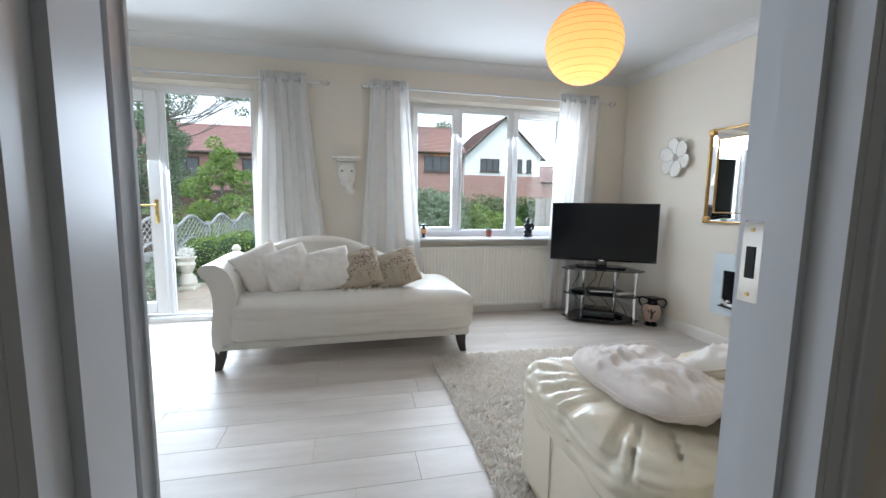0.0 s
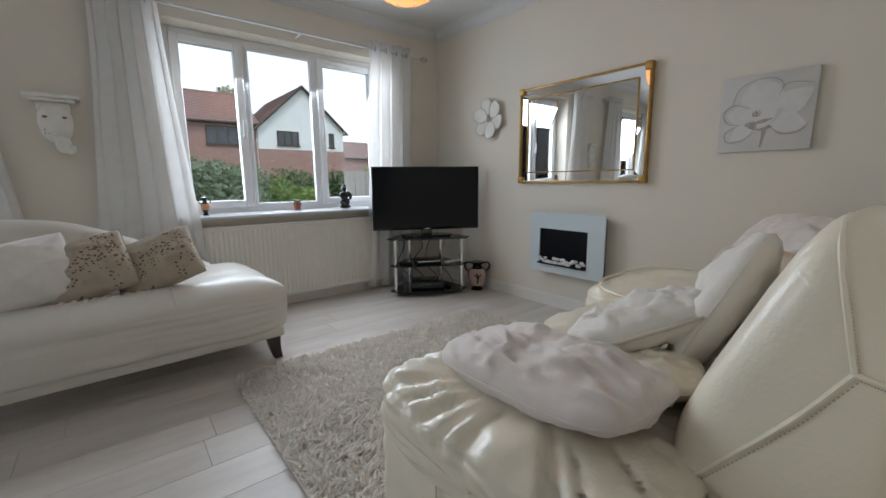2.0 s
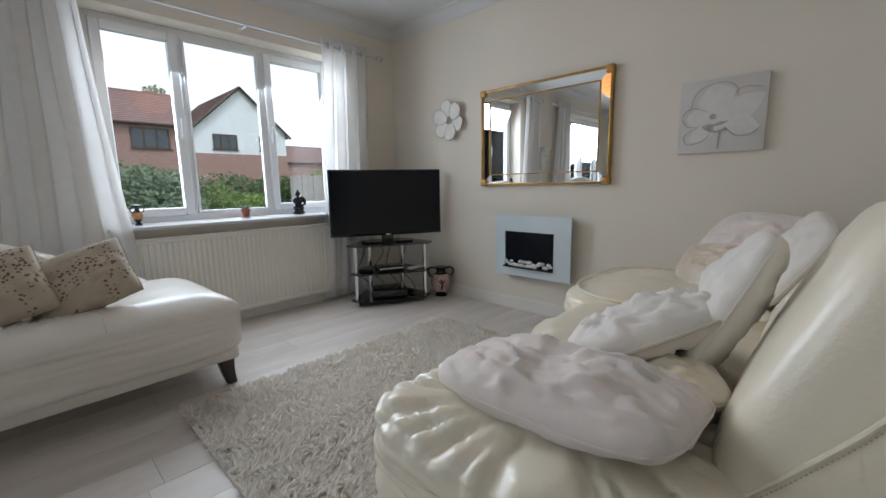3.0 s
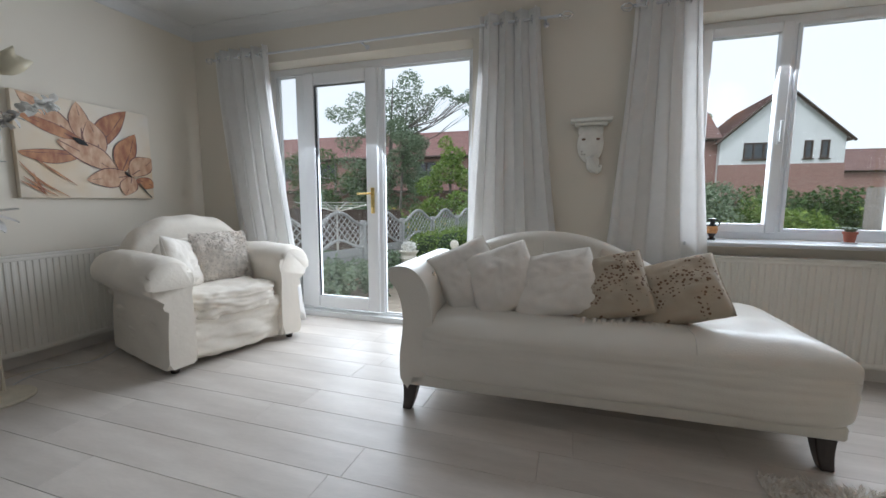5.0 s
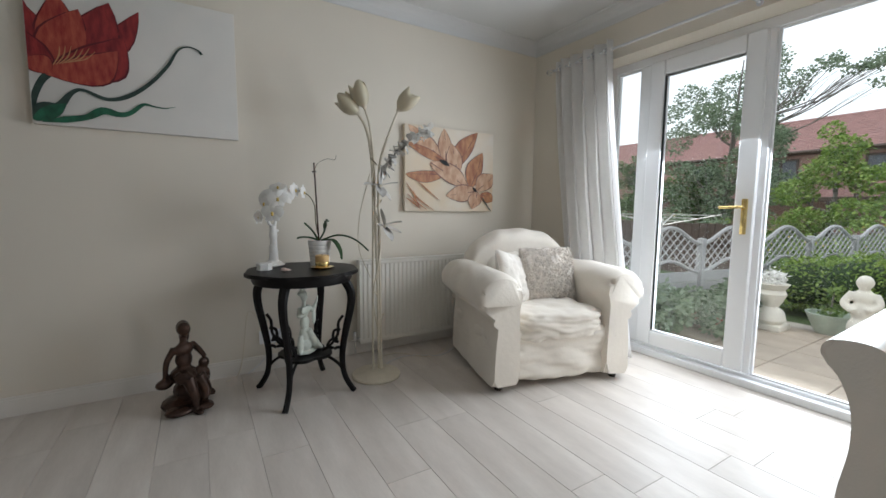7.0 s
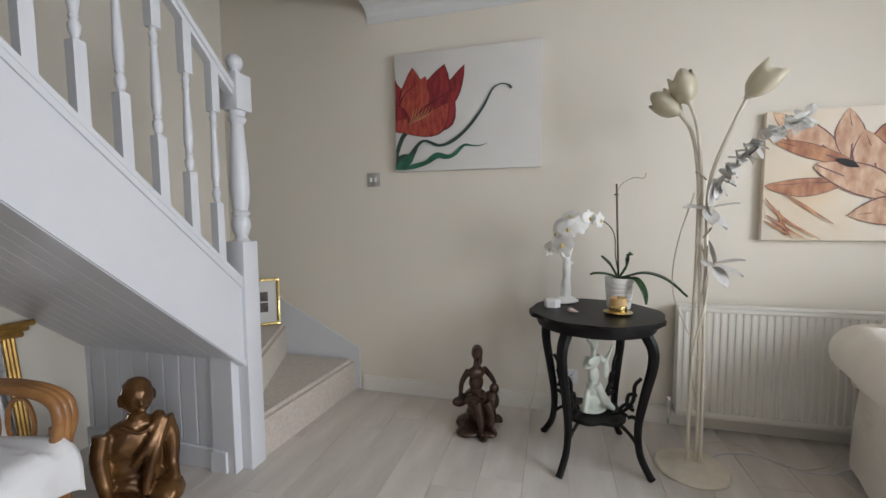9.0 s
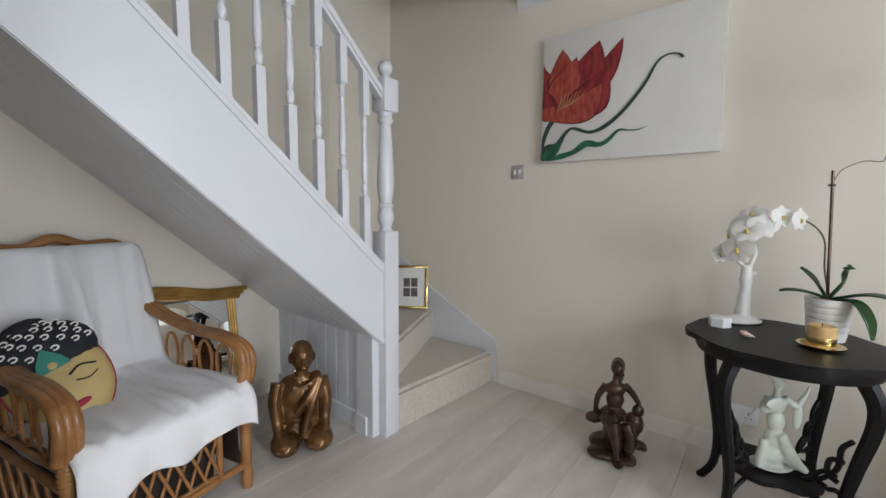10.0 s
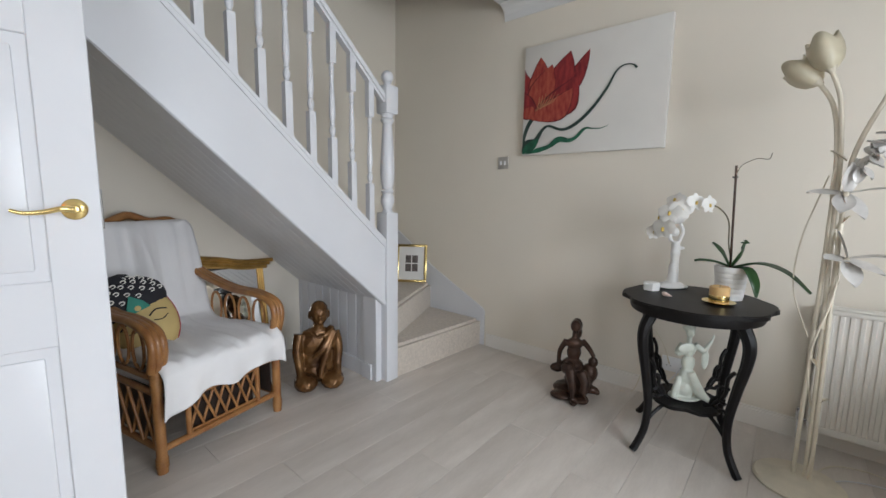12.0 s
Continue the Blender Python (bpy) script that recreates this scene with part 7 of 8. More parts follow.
# ---- under the stairs ----
GOLDMONK = material("worn_gold_lacquer", (0.075, 0.032, 0.013), 0.25, metal=0.5, color2=(0.24, 0.12, 0.04), scale=9, bump=0.25, bump_scale=50, fine=0.15)
organic("kneeling_statue", "worn gold lacquer statue of a kneeling monk", "statue", pose(-2.04, 0.258, 0, 0, 0, 152) @ Matrix.Scale(1.0, 4),
        [(-0.075, -0.055, 0.055, 0.072, 1.0, 1.35, 0.75), (0.075, -0.055, 0.055, 0.072, 1.0, 1.35, 0.75), (0, 0.03, 0.09, 0.10, 1.15, 0.85, 0.8), (0, 0.03, 0.17, 0.078, 1.3, 0.8, 1.2), (0, 0.025, 0.26, 0.082, 1.3, 0.75, 1.05), (0, 0.02, 0.325, 0.06, 1.55, 0.75, 0.6), (0.012, 0.0, 0.445, 0.060, 0.88, 0.98, 1.18), (0.012, 0.012, 0.465, 0.060, 0.92, 1.0, 1.0), (-0.045, 0.005, 0.44, 0.016, 0.5, 0.8, 1.6), (0.068, 0.005, 0.44, 0.016, 0.5, 0.8, 1.6), (0.014, -0.060, 0.435, 0.010, 0.8, 1, 1.6), (0.014, -0.055, 0.405, 0.012, 1.6, 0.8, 0.5), (0.075, -0.005, 0.30, 0.05, 0.75, 0.7, 1.5), (0.02, -0.06, 0.12, 0.03, 0.9, 0.7, 2.2)],
        [([(0.005, 0.02, 0.34), (0.012, 0.01, 0.40)], [0.036, 0.03]), ([(-0.10, 0.02, 0.325), (-0.118, 0.0, 0.235), (-0.108, -0.02, 0.14), (-0.105, -0.07, 0.09)], [0.034, 0.03, 0.026, 0.02]), ([(0.10, 0.02, 0.325), (0.12, 0.0, 0.235), (0.112, -0.02, 0.14), (0.11, -0.07, 0.09)], [0.034, 0.03, 0.026, 0.02]),
         ([(0.085, -0.02, 0.35), (0.03, -0.062, 0.26), (-0.03, -0.052, 0.19)], [0.018, 0.018, 0.012]), ([(0.10, -0.025, 0.34), (0.055, -0.065, 0.25), (0.02, -0.075, 0.15), (0.005, -0.085, 0.08)], [0.016, 0.018, 0.018, 0.014]), ([(-0.05, -0.02, 0.35), (0.01, -0.05, 0.315), (0.07, -0.03, 0.345)], [0.008, 0.009, 0.008])], GOLDMONK, 0.006, 2)
WHITETHROW = material("white_cotton_throw", (0.76, 0.745, 0.74), 0.92, vary=0.03, scale=5, bump=0.35, bump_scale=30, sheen=0.2)
CHAIR_M = pose(-1.45, 0.415, 0, 0, 0, 12.4)


def rattan_chair():
    """Local x along the front, -y to the back."""
    c = thing("rattan_armchair", CHAIR_M, "honey rattan armchair with lattice panels", "armchair")
    hw, dp = 0.285, 0.66

    def bar(name, pts, r, smooth_n=6, owner=c):
        return part(name, tube(B(), spline(pts, smooth_n) if len(pts) > 2 else pts, r, 10), RATTAN, owner)
    for s in (-1, 1):
        leg = bar("leg", [(s * hw, 0, 0), (s * hw, 0, 0.50)], 0.021)
        bm = B()
        for z in (0.03, 0.045, 0.06, 0.36, 0.375, 0.39, 0.405, 0.42, 0.435, 0.45):
            lathe(bm, [(0.0235, z - 0.006), (0.025, z), (0.0235, z + 0.006)], 12, pose(s * hw, 0, 0), caps=False)
        part("cane_binding", bm, RATTAN, leg)
        bar("leg", [(s * hw, -dp, 0), (s * hw, -dp, 0.52)], 0.021)
        for k in range(3):
            o = 0.020 * (k - 1)
            bar("arm_cane", [(s * hw + o, 0.012 - abs(o) * 0.3, 0.44), (s * hw + o, 0.03, 0.53), (s * hw + o, 0.0, 0.595), (s * hw + o, -0.12, 0.625), (s * hw + o, -0.35, 0.635), (s * (hw - 0.03) + o, -dp + 0.06, 0.72), (s * (hw - 0.05) + o * 0.7, -dp - 0.02, 0.86)], 0.017)
        for z in (0.10, 0.34):
            bar("side_rail", [(s * hw, 0, z), (s * hw, -dp, z)], 0.014)
        bar("side_rail", [(s * hw, 0, 0.40), (s * hw, -dp, 0.40)], 0.012)
        for k in range(6):
            y = -0.08 - 0.095 * k
            for d in (-1, 1):
                bar("lattice_cane", [(s * hw + d * 0.004, y + d * 0.05, 0.11), (s * hw + d * 0.004, y - d * 0.05, 0.33)], 0.007)
        for k in range(4):
            y = -0.12 - 0.12 * k
            q = [(s * hw, y + 0.045 * math.cos(a), 0.505 + 0.085 * math.sin(a)) for a in [6.2832 * i / 20 for i in range(21)]]
            part("ring_cane", tube(B(), q, 0.007, 6, caps=False), RATTAN, c)
    for z, r in ((0.10, 0.015), (0.30, 0.016)):
        bar("front_rail", [(-hw, 0, z), (hw, 0, z)], r)
        bar("back_rail", [(-hw, -dp, z), (hw, -dp, z)], r)
    for x in (-0.17, 0.17):
        bar("front_post", [(x, 0, 0.10), (x, 0, 0.30)], 0.012)
    bm = B()
    box(bm, -0.158, 0.158, -0.004, 0.004, 0.118, 0.128)
    box(bm, -0.158, 0.158, -0.004, 0.004, 0.272, 0.282)
    part("lattice_frame", bm, RATTAN, c)
    for k in range(6):
        x = -0.135 + 0.054 * k
        for d in (-1, 1):
            bar("lattice_cane", [(x - d * 0.027, d * 0.005, 0.13), (x + d * 0.027, d * 0.005, 0.27)], 0.006)
    # dark boards added behind the side lattice for the shade inside the chair
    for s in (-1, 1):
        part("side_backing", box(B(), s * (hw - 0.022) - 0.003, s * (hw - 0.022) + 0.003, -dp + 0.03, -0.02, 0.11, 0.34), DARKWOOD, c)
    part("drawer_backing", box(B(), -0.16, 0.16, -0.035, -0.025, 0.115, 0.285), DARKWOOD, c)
    # arched back
    arch = [(-0.27, -dp, 0.30), (-0.285, -dp - 0.03, 0.60), (-0.285, -dp - 0.07, 0.86), (-0.22, -dp - 0.09, 0.985), (-0.10, -dp - 0.095, 0.99), (0.0, -dp - 0.10, 1.025), (0.10, -dp - 0.095, 0.99), (0.22, -dp - 0.09, 0.985), (0.285, -dp - 0.07, 0.86), (0.285, -dp - 0.03, 0.60), (0.27, -dp, 0.30)]
    bar("arched_back_frame", arch, 0.021)
    bar("arched_back_cane", [(x * 0.87, y + 0.012, z - 0.04) for x, y, z in arch], 0.012)
    # upholstery under the throw
    part("seat_cushion", soft_block(B(), -0.265, 0.265, -dp + 0.04, 0.035, 0.31, 0.43, 6, 12, 0.006, 2), WHITETHROW, c, angle=180)
    part("back_cushion", soft_block(B(), -0.25, 0.25, -0.06, 0.06, 0.0, 0.58, 5, 12, 0.006, 5, pose(0, -dp + 0.03, 0.40, 9, 0, 0)), WHITETHROW, c, angle=180)


rattan_chair()


def throw():
    """A sheet draped over the chair's back, seat and front edge."""
    t = thing("throw", CHAIR_M, "white cotton throw draped over the rattan chair", "throw")
    path = spline([(-0.74, 0.90, 0), (-0.72, 0.985, 0), (-0.66, 0.96, 0), (-0.585, 0.74, 0), (-0.535, 0.53, 0), (-0.47, 0.464, 0), (-0.34, 0.452, 0), (-0.15, 0.455, 0), (0.0, 0.453, 0), (0.050, 0.43, 0), (0.064, 0.39, 0), (0.062, 0.34, 0), (0.060, 0.30, 0)], 5)
    bm = B()
    rows = []
    n = len(path)
    nu = 40
    for j, p in enumerate(path):
        f = j / (n - 1)
        row = []
        for i in range(nu + 1):
            u = i / nu * 2 - 1
            half = 0.275 + 0.03 * max(0, f - 0.35)
            x = u * half
            fold = noise.noise(Vector((u * 2.4 + f * 1.4, f * 3.0, 4))) * 0.034 + noise.noise(Vector((u * 5 - f * 3, f * 5, 9))) * 0.014 + 0.016 * max(0.0, 1 - 7 * abs(noise.noise(Vector((u * 1.6 + f * 2.2, f * 1.5 - u, 2)))))
            y, z = p.x, p.y
            if f > 0.78:
                k = (f - 0.78) / 0.22
                y += 0.012 * math.sin(u * 11 + 1) * k
                z -= k * (0.015 * math.sin(u * 7 + 2) + 0.05 * max(0, u - 0.2) - 0.02 * max(0, -u - 0.1))
            if f < 0.4:
                y += abs(fold)
            else:
                z += abs(fold) * (1 - max(0, f - 0.7) * 3)
            droop = max(0, abs(u) - 0.93) * 0.25
            row.append(bm.verts.new((x, y + (fold if f < 0.4 else 0), z - droop)))
        rows.append(row)
    for r0, r1 in zip(rows, rows[1:]):
        for i in range(nu):
            bm.faces.new((r0[i], r0[i + 1], r1[i + 1], r1[i]))
    ob = part("sheet", bm, WHITETHROW, t, angle=180)
    md = ob.modifiers.new("cloth", "SOLIDIFY")
    md.thickness, md.offset = 0.006, 1


throw()


def head_cushion():
    """A shaped cushion printed as a stylised head: dark curls above, gold below."""
    c = thing("shaped_cushion", CHAIR_M @ pose(0.165, -0.34, 0.57, 26, 22, -8) @ Matrix.Scale(1.15, 4), "head-shaped cushion printed in black and gold", "cushion")
    gold = material("gold_print_cloth", (0.50, 0.37, 0.15), 0.7, vary=0.12, scale=10, bump=0.2, bump_scale=60)
    black = material("black_print_cloth", (0.015, 0.015, 0.02), 0.8, vary=0.2, scale=10)
    green = material("green_print_cloth", (0.03, 0.20, 0.15), 0.7, vary=0.15, scale=20)
    red = material("red_print_cloth", (0.35, 0.02, 0.05), 0.7, vary=0.1, scale=20)
    bm = B()
    ball(bm, (0, 0, 0), 0.12, (1.0, 0.45, 1.35), 3)
    part("face_panel", bm, gold, c, angle=180)
    bm = B()
    ball(bm, (0, 0.002, 0.075), 0.125, (1.06, 0.46, 0.82), 3)
    ball(bm, (0, 0.002, 0.165), 0.06, (1.0, 0.6, 0.6), 2)
    part("curl_panel", bm, black, c, angle=180)
    for k in range(34):
        a, b = -1.25 + 0.5 * (k % 6) + 0.25 * ((k // 6) % 2), 0.02 + 0.22 * (k // 6)
        x, z = 0.118 * math.sin(a) * math.cos(b), 0.075 + 0.098 * math.sin(b)
        rr = 1 - (x / 0.1325) ** 2 - ((z - 0.075) / 0.1025) ** 2
        if rr < 0.03:
            continue
        y = 0.002 + 0.0575 * rr ** 0.5
        q = [(x + 0.0085 * math.cos(t), y + 0.001, z + 0.0065 * math.sin(t)) for t in [0.5 + 5.0 * i / 10 for i in range(11)]]
        part("printed_curl", tube(B(), q, 0.0025, 5), PLASTER, c)
    bm = prism(B(), [(-0.04, 0), (-0.03, 0.03), (0, 0.07), (0.03, 0.03), (0.04, 0)], 0.004, pose(0, 0.066, 0.02, 90, 0, 180))
    part("printed_jewel", bm, green, c)
    part("printed_jewel_centre", ball(B(), (0, 0.066, 0.032), 0.014, (1, 0.5, 1)), gold, c)
    part("printed_mouth", ball(B(), (0, 0.040, -0.098), 0.022, (1.3, 0.45, 0.5)), red, c)
    for s in (-1, 1):
        part("printed_line", tube(B(), spline([(s * 0.018, 0.058, -0.012), (s * 0.05, 0.053, 0.0), (s * 0.085, 0.040, -0.014)], 5), 0.003, 5), black, c)
        part("printed_line", tube(B(), spline([(s * 0.022, 0.056, -0.035), (s * 0.05, 0.050, -0.045), (s * 0.078, 0.040, -0.036)], 5), 0.002, 5), black, c)
    part("seam", tube(B(), [(0.121 * math.cos(a), -0.004, 0.163 * math.sin(a)) for a in [6.2832 * i / 40 for i in range(41)]], 0.003, 5, caps=False), red, c)


head_cushion()


def gilt_mirror():
    """Leaning mirror with a shaped cornice."""
    g = thing("gilt_mirror", pose(-1.56, BACK + 0.115, 0.004, 8, 0, 0) , "gilt overmantel mirror leaning under the stairs", "mirror")
    hw, h = 0.48, 0.685
    part("mirror_glass", box(B(), -hw + 0.045, hw - 0.045, -0.004, 0.004, 0.05, h - 0.02), SILVER, g, smooth=False)
    part("backing_board", box(B(), -hw + 0.02, hw - 0.02, -0.016, -0.0045, 0.02, h), DARKWOOD, g)
    for s in (-1, 1):
        bm = B()
        for k in range(3):
            tube(bm, [(s * (hw - 0.045 + 0.014 * k), 0.006, 0.04), (s * (hw - 0.045 + 0.014 * k), 0.006, h - 0.03)], 0.009, 8)
        part("reeded_side", bm, GILT, g)
    part("bottom_rail", box(B(), -hw, hw, -0.016, 0.02, 0.0, 0.05, 0.008, 3), GILT, g)
    for k, (dz, dy, r) in enumerate(((0.0, 0.006, 0.014), (0.022, 0.012, 0.012), (0.042, 0.022, 0.013))):
        pts = spline([(-hw - 0.018 - 0.02 * k, dy, h - 0.03 + dz), (-hw * 0.7, dy, h - 0.022 + dz), (-hw * 0.35, dy, h + 0.012 + dz), (0, dy, h + 0.028 + dz), (hw * 0.35, dy, h + 0.012 + dz), (hw * 0.7, dy, h - 0.022 + dz), (hw + 0.018 + 0.02 * k, dy, h - 0.03 + dz)], 6)
        part("cornice_moulding", tube(B(), pts, r, 8), GILT, g)
    o = spline([(-hw, h - 0.04, 0), (-hw * 0.35, h - 0.008, 0), (0, h + 0.01, 0), (hw * 0.35, h - 0.008, 0), (hw, h - 0.04, 0)], 6)
    part("cornice_board", prism(B(), [(p.x, p.y) for p in o] + [(hw, h - 0.02), (hw, h + 0.02)] + [(p.x, p.y + 0.045) for p in o[::-1]], 0.022, Matrix.Translation((0, 0.008, 0)) @ upright), GILT, g)


gilt_mirror()


def stair_photo():
    f = thing("photo_frame", pose(-3.165, -0.075, 2.035 * rise + 0.004, 14, 0, -52) @ Matrix.Scale(1.3, 4), "gold photo frame with four small pictures", "photo frame")
    w, h = 0.20, 0.25
    part("mount", box(B(), -w / 2 + 0.01, w / 2 - 0.01, -0.004, 0.003, 0.01, h - 0.01), CANVAS, f)
    for a, b, c, d in ((-w / 2, w / 2, 0, 0.016), (-w / 2, w / 2, h - 0.016, h), (-w / 2, -w / 2 + 0.016, 0.016, h - 0.016), (w / 2 - 0.016, w / 2, 0.016, h - 0.016)):
        part("frame_bar", box(B(), a, b, -0.008, 0.012, c, d, 0.003, 2), BRASS, f)
    for x in (-0.022, 0.022):
        for z in (0.095, 0.152):
            part("small_picture", box(B(), x - 0.019, x + 0.019, 0.003, 0.0042, z - 0.025, z + 0.025), material("dark_print", (0.10, 0.08, 0.07), 0.5, vary=0.5, scale=60) if (x < 0 and z < 0.1) else bpy.data.materials["dark_print"], f)


stair_photo()


def floor_cable():
    c = thing("lamp_cable", pose(0, 0, 0), "white lamp cable lying along the floor", "cable")
    part("wire", tube(B(), spline([(-2.83, 2.52, 0.006), (-3.0, 2.62, 0.005), (-3.05, 2.8, 0.005), (-2.95, 3.0, 0.005), (-3.05, 3.2, 0.005)], 8), 0.003, 6), GLOSS, c)
    c = thing("socket_cable", pose(0, 0, 0), "white cable hanging from the wall socket", "cable")
    part("wire", tube(B(), spline([(WEST + 0.012, 1.99, 0.26), (WEST + 0.05, 1.93, 0.16), (WEST + 0.03, 1.86, 0.06), (WEST + 0.04, 1.78, 0.006)], 8), 0.003, 6), GLOSS, c)


floor_cable()

# ---- garden and houses beyond the glass ----
GZ = -0.13
PAVING = material("buff_paving", (0.46, 0.38, 0.30), 0.85, vary=0.1, scale=5, bump=0.4, bump_scale=40, per_object=0.10, fine=0.15)
GRASS = material("lawn", (0.07, 0.12, 0.03), 0.9, vary=0.3, scale=3, bump=0.8, bump_scale=60, fine=0.3)
BRICK = material("red_brick", (0.26, 0.085, 0.06), 0.85, vary=0.15, scale=6, bump=0.3, bump_scale=40, per_object=0.1)
RENDERW = material("white_render", (0.72, 0.73, 0.74), 0.85, vary=0.04, scale=1.5)
TILE = material("red_roof_tile", (0.22, 0.135, 0.12), 0.8, vary=0.2, scale=3, bump=0.2, bump_scale=30)
TILE2 = material("red_pantile", (0.30, 0.175, 0.16), 0.8, vary=0.2, scale=3)
MORTAR = material("mortar", (0.42, 0.38, 0.33), 0.9, vary=0.1, scale=30)
DARKGLASS = material("house_window_glass", (0.05, 0.06, 0.07), 0.08, vary=0.2, scale=2)
BROWNWOOD = material("brown_timber", (0.05, 0.03, 0.02), 0.6, vary=0.2, scale=10)
FENCEW = material("grey_weathered_fence", (0.36, 0.36, 0.36), 0.8, vary=0.12, scale=12, stretch=(6, 6, 1), bump=0.2, bump_scale=50)
FENCEB = material("grey_brown_fence", (0.30, 0.27, 0.24), 0.85, vary=0.15, scale=8, stretch=(6, 6, 1))
BARK = material("birch_bark", (0.16, 0.145, 0.125), 0.85, vary=0.35, scale=9, bump=0.4, bump_scale=30)
STONEW = material("white_garden_stone", (0.72, 0.68, 0.60), 0.85, vary=0.08, scale=10, bump=0.3, bump_scale=60)
structure("ground", box(B(), -400, 400, OUT + 0.002, 1500, GZ - 0.2, GZ - 0.02), GRASS, "green lawn reaching into the distance", smooth=False)
terrace = structure("pavement", box(B(), -5.0, 4.0, OUT + 0.004, 7.0, GZ - 0.05, GZ - 0.012), MORTAR, "buff stone patio paving", smooth=False)
slab = mesh("slab", box(B(), -0.222, 0.222, -0.222, 0.222, -0.02, 0.012, 0.006, 1), PAVING, smooth=False)
for i in range(20):
    for j in range(5):
        ob = new("slab", slab)
        ob.parent = terrace
        ob.location = (-4.77 + 0.45 * i, OUT + 0.24 + 0.45 * j, GZ - 0.008 + 0.002 * ((i * 7 + j * 3) % 3))


def leaf_mat(name, c1, c2):
    m = translucent(name, c1, 0.3, 0.6)
    nt = m.node_tree
    g = nt.nodes.new("ShaderNodeNewGeometry")
    ramp = nt.nodes.new("ShaderNodeValToRGB")
    ramp.color_ramp.elements[0].color, ramp.color_ramp.elements[1].color = (*c1, 1), (*c2, 1)
    nt.links.new(g.outputs["Random Per Island"], ramp.inputs[0])
    nt.links.new(ramp.outputs[0], nt.nodes["Principled BSDF"].inputs["Base Color"])
    for n in nt.nodes:
        if n.type == "BSDF_TRANSLUCENT":
            nt.links.new(ramp.outputs[0], n.inputs["Color"])
    return m


FOL_DARK = leaf_mat("dark_foliage", (0.04, 0.085, 0.025), (0.11, 0.19, 0.05))
FOL_MID = leaf_mat("mid_foliage", (0.07, 0.14, 0.03), (0.22, 0.30, 0.07))
FOL_BRIGHT = leaf_mat("bright_foliage", (0.10, 0.19, 0.03), (0.30, 0.40, 0.09))
FOL_GREY = leaf_mat("silvery_foliage", (0.11, 0.165, 0.09), (0.28, 0.35, 0.23))


def foliage(rnd, clumps, count, size, spread=1.0):
    """Leaves scattered in clumps (x, y, z, rx, ry, rz): vertices and faces of small bent leaves."""
    verts, faces = [], []
    vol = [c[3] * c[4] * c[5] for c in clumps]
    tot = sum(vol)
    for c, v in zip(clumps, vol):
        for k in range(max(12, int(count * v / tot))):
            d = Vector((rnd.gauss(0, 1), rnd.gauss(0, 1), rnd.gauss(0, 1))).normalized()
            r = rnd.uniform(0.45, 1.05) ** 0.6 * spread
            p = Vector((c[0] + d.x * c[3] * r, c[1] + d.y * c[4] * r, c[2] + d.z * c[5] * r))
            a = Vector((rnd.uniform(-1, 1), rnd.uniform(-1, 1), rnd.uniform(-0.8, 0.5))).normalized()
            b = a.cross(Vector((rnd.uniform(-1, 1), rnd.uniform(-1, 1), rnd.uniform(-1, 1)))).normalized()
            s = size * rnd.uniform(0.6, 1.3)
            i = len(verts)
            verts += [p, p + a * s * 0.5 + b * s * 0.28, p + a * s, p + a * s * 0.5 - b * s * 0.28]
            faces.append((i, i + 1, i + 2, i + 3))
    return verts, faces


def leaf_part(name, owner, verts, faces, mat, label=""):
    me = bpy.data.meshes.new(name)
    me.from_pydata([tuple(v) for v in verts], [], faces)
    me.materials.append(mat)
    ob = new(name, me)
    ob.parent = owner
    return tagged(ob, label)


def tree(x, y, h, clumps, count, size, mat, label, trunk_r, limbs, lean=0.0, seed=1, kind="tree"):
    t = thing(kind, pose(x, y, GZ - 0.03), label, "tree" if kind == "tree" else "shrub")
    rnd = random.Random(seed)
    trunk = spline([(0, 0, 0), (lean * 0.3, 0, h * 0.35), (lean * 0.5, 0.1, h * 0.7), (lean, 0, h)], 5)
    part("trunk", tube(B(), trunk, [trunk_r * (1 - 0.85 * i / (len(trunk) - 1)) for i in range(len(trunk))], 9), BARK, t)
    for c in clumps[:limbs]:
        a = trunk[min(len(trunk) - 2, max(2, int((c[2] / h) * 0.72 * len(trunk))))]
        q = spline([a, (a + Vector(c[:3])) / 2 + Vector((0, 0, -0.04 * h)), Vector(c[:3])], 5)
        part("limb", tube(B(), q, [trunk_r * 0.42 * (1 - 0.8 * i / (len(q) - 1)) for i in range(len(q))], 6), BARK, t)
        for k in range(3):
            e = Vector(c[:3]) + Vector((rnd.uniform(-1, 1) * c[3], rnd.uniform(-1, 1) * c[4], rnd.uniform(-0.6, 1) * c[5]))
            part("twig", tube(B(), [q[5], (q[5] + e) / 2 + Vector((0, 0, 0.05)), e], [trunk_r * 0.15, trunk_r * 0.1, trunk_r * 0.03], 5), BARK, t)
    v, f = foliage(rnd, clumps, count, size)
    leaf_part("crown", t, v, f, mat)
    return t


def clumpy(rnd, n, w, d, z0, z1, r):
    return [(rnd.uniform(-w, w), rnd.uniform(-d, d), rnd.uniform(z0, z1), r * rnd.uniform(0.6, 1.2), r * rnd.uniform(0.6, 1.2), r * rnd.uniform(0.5, 1.0)) for _ in range(n)]


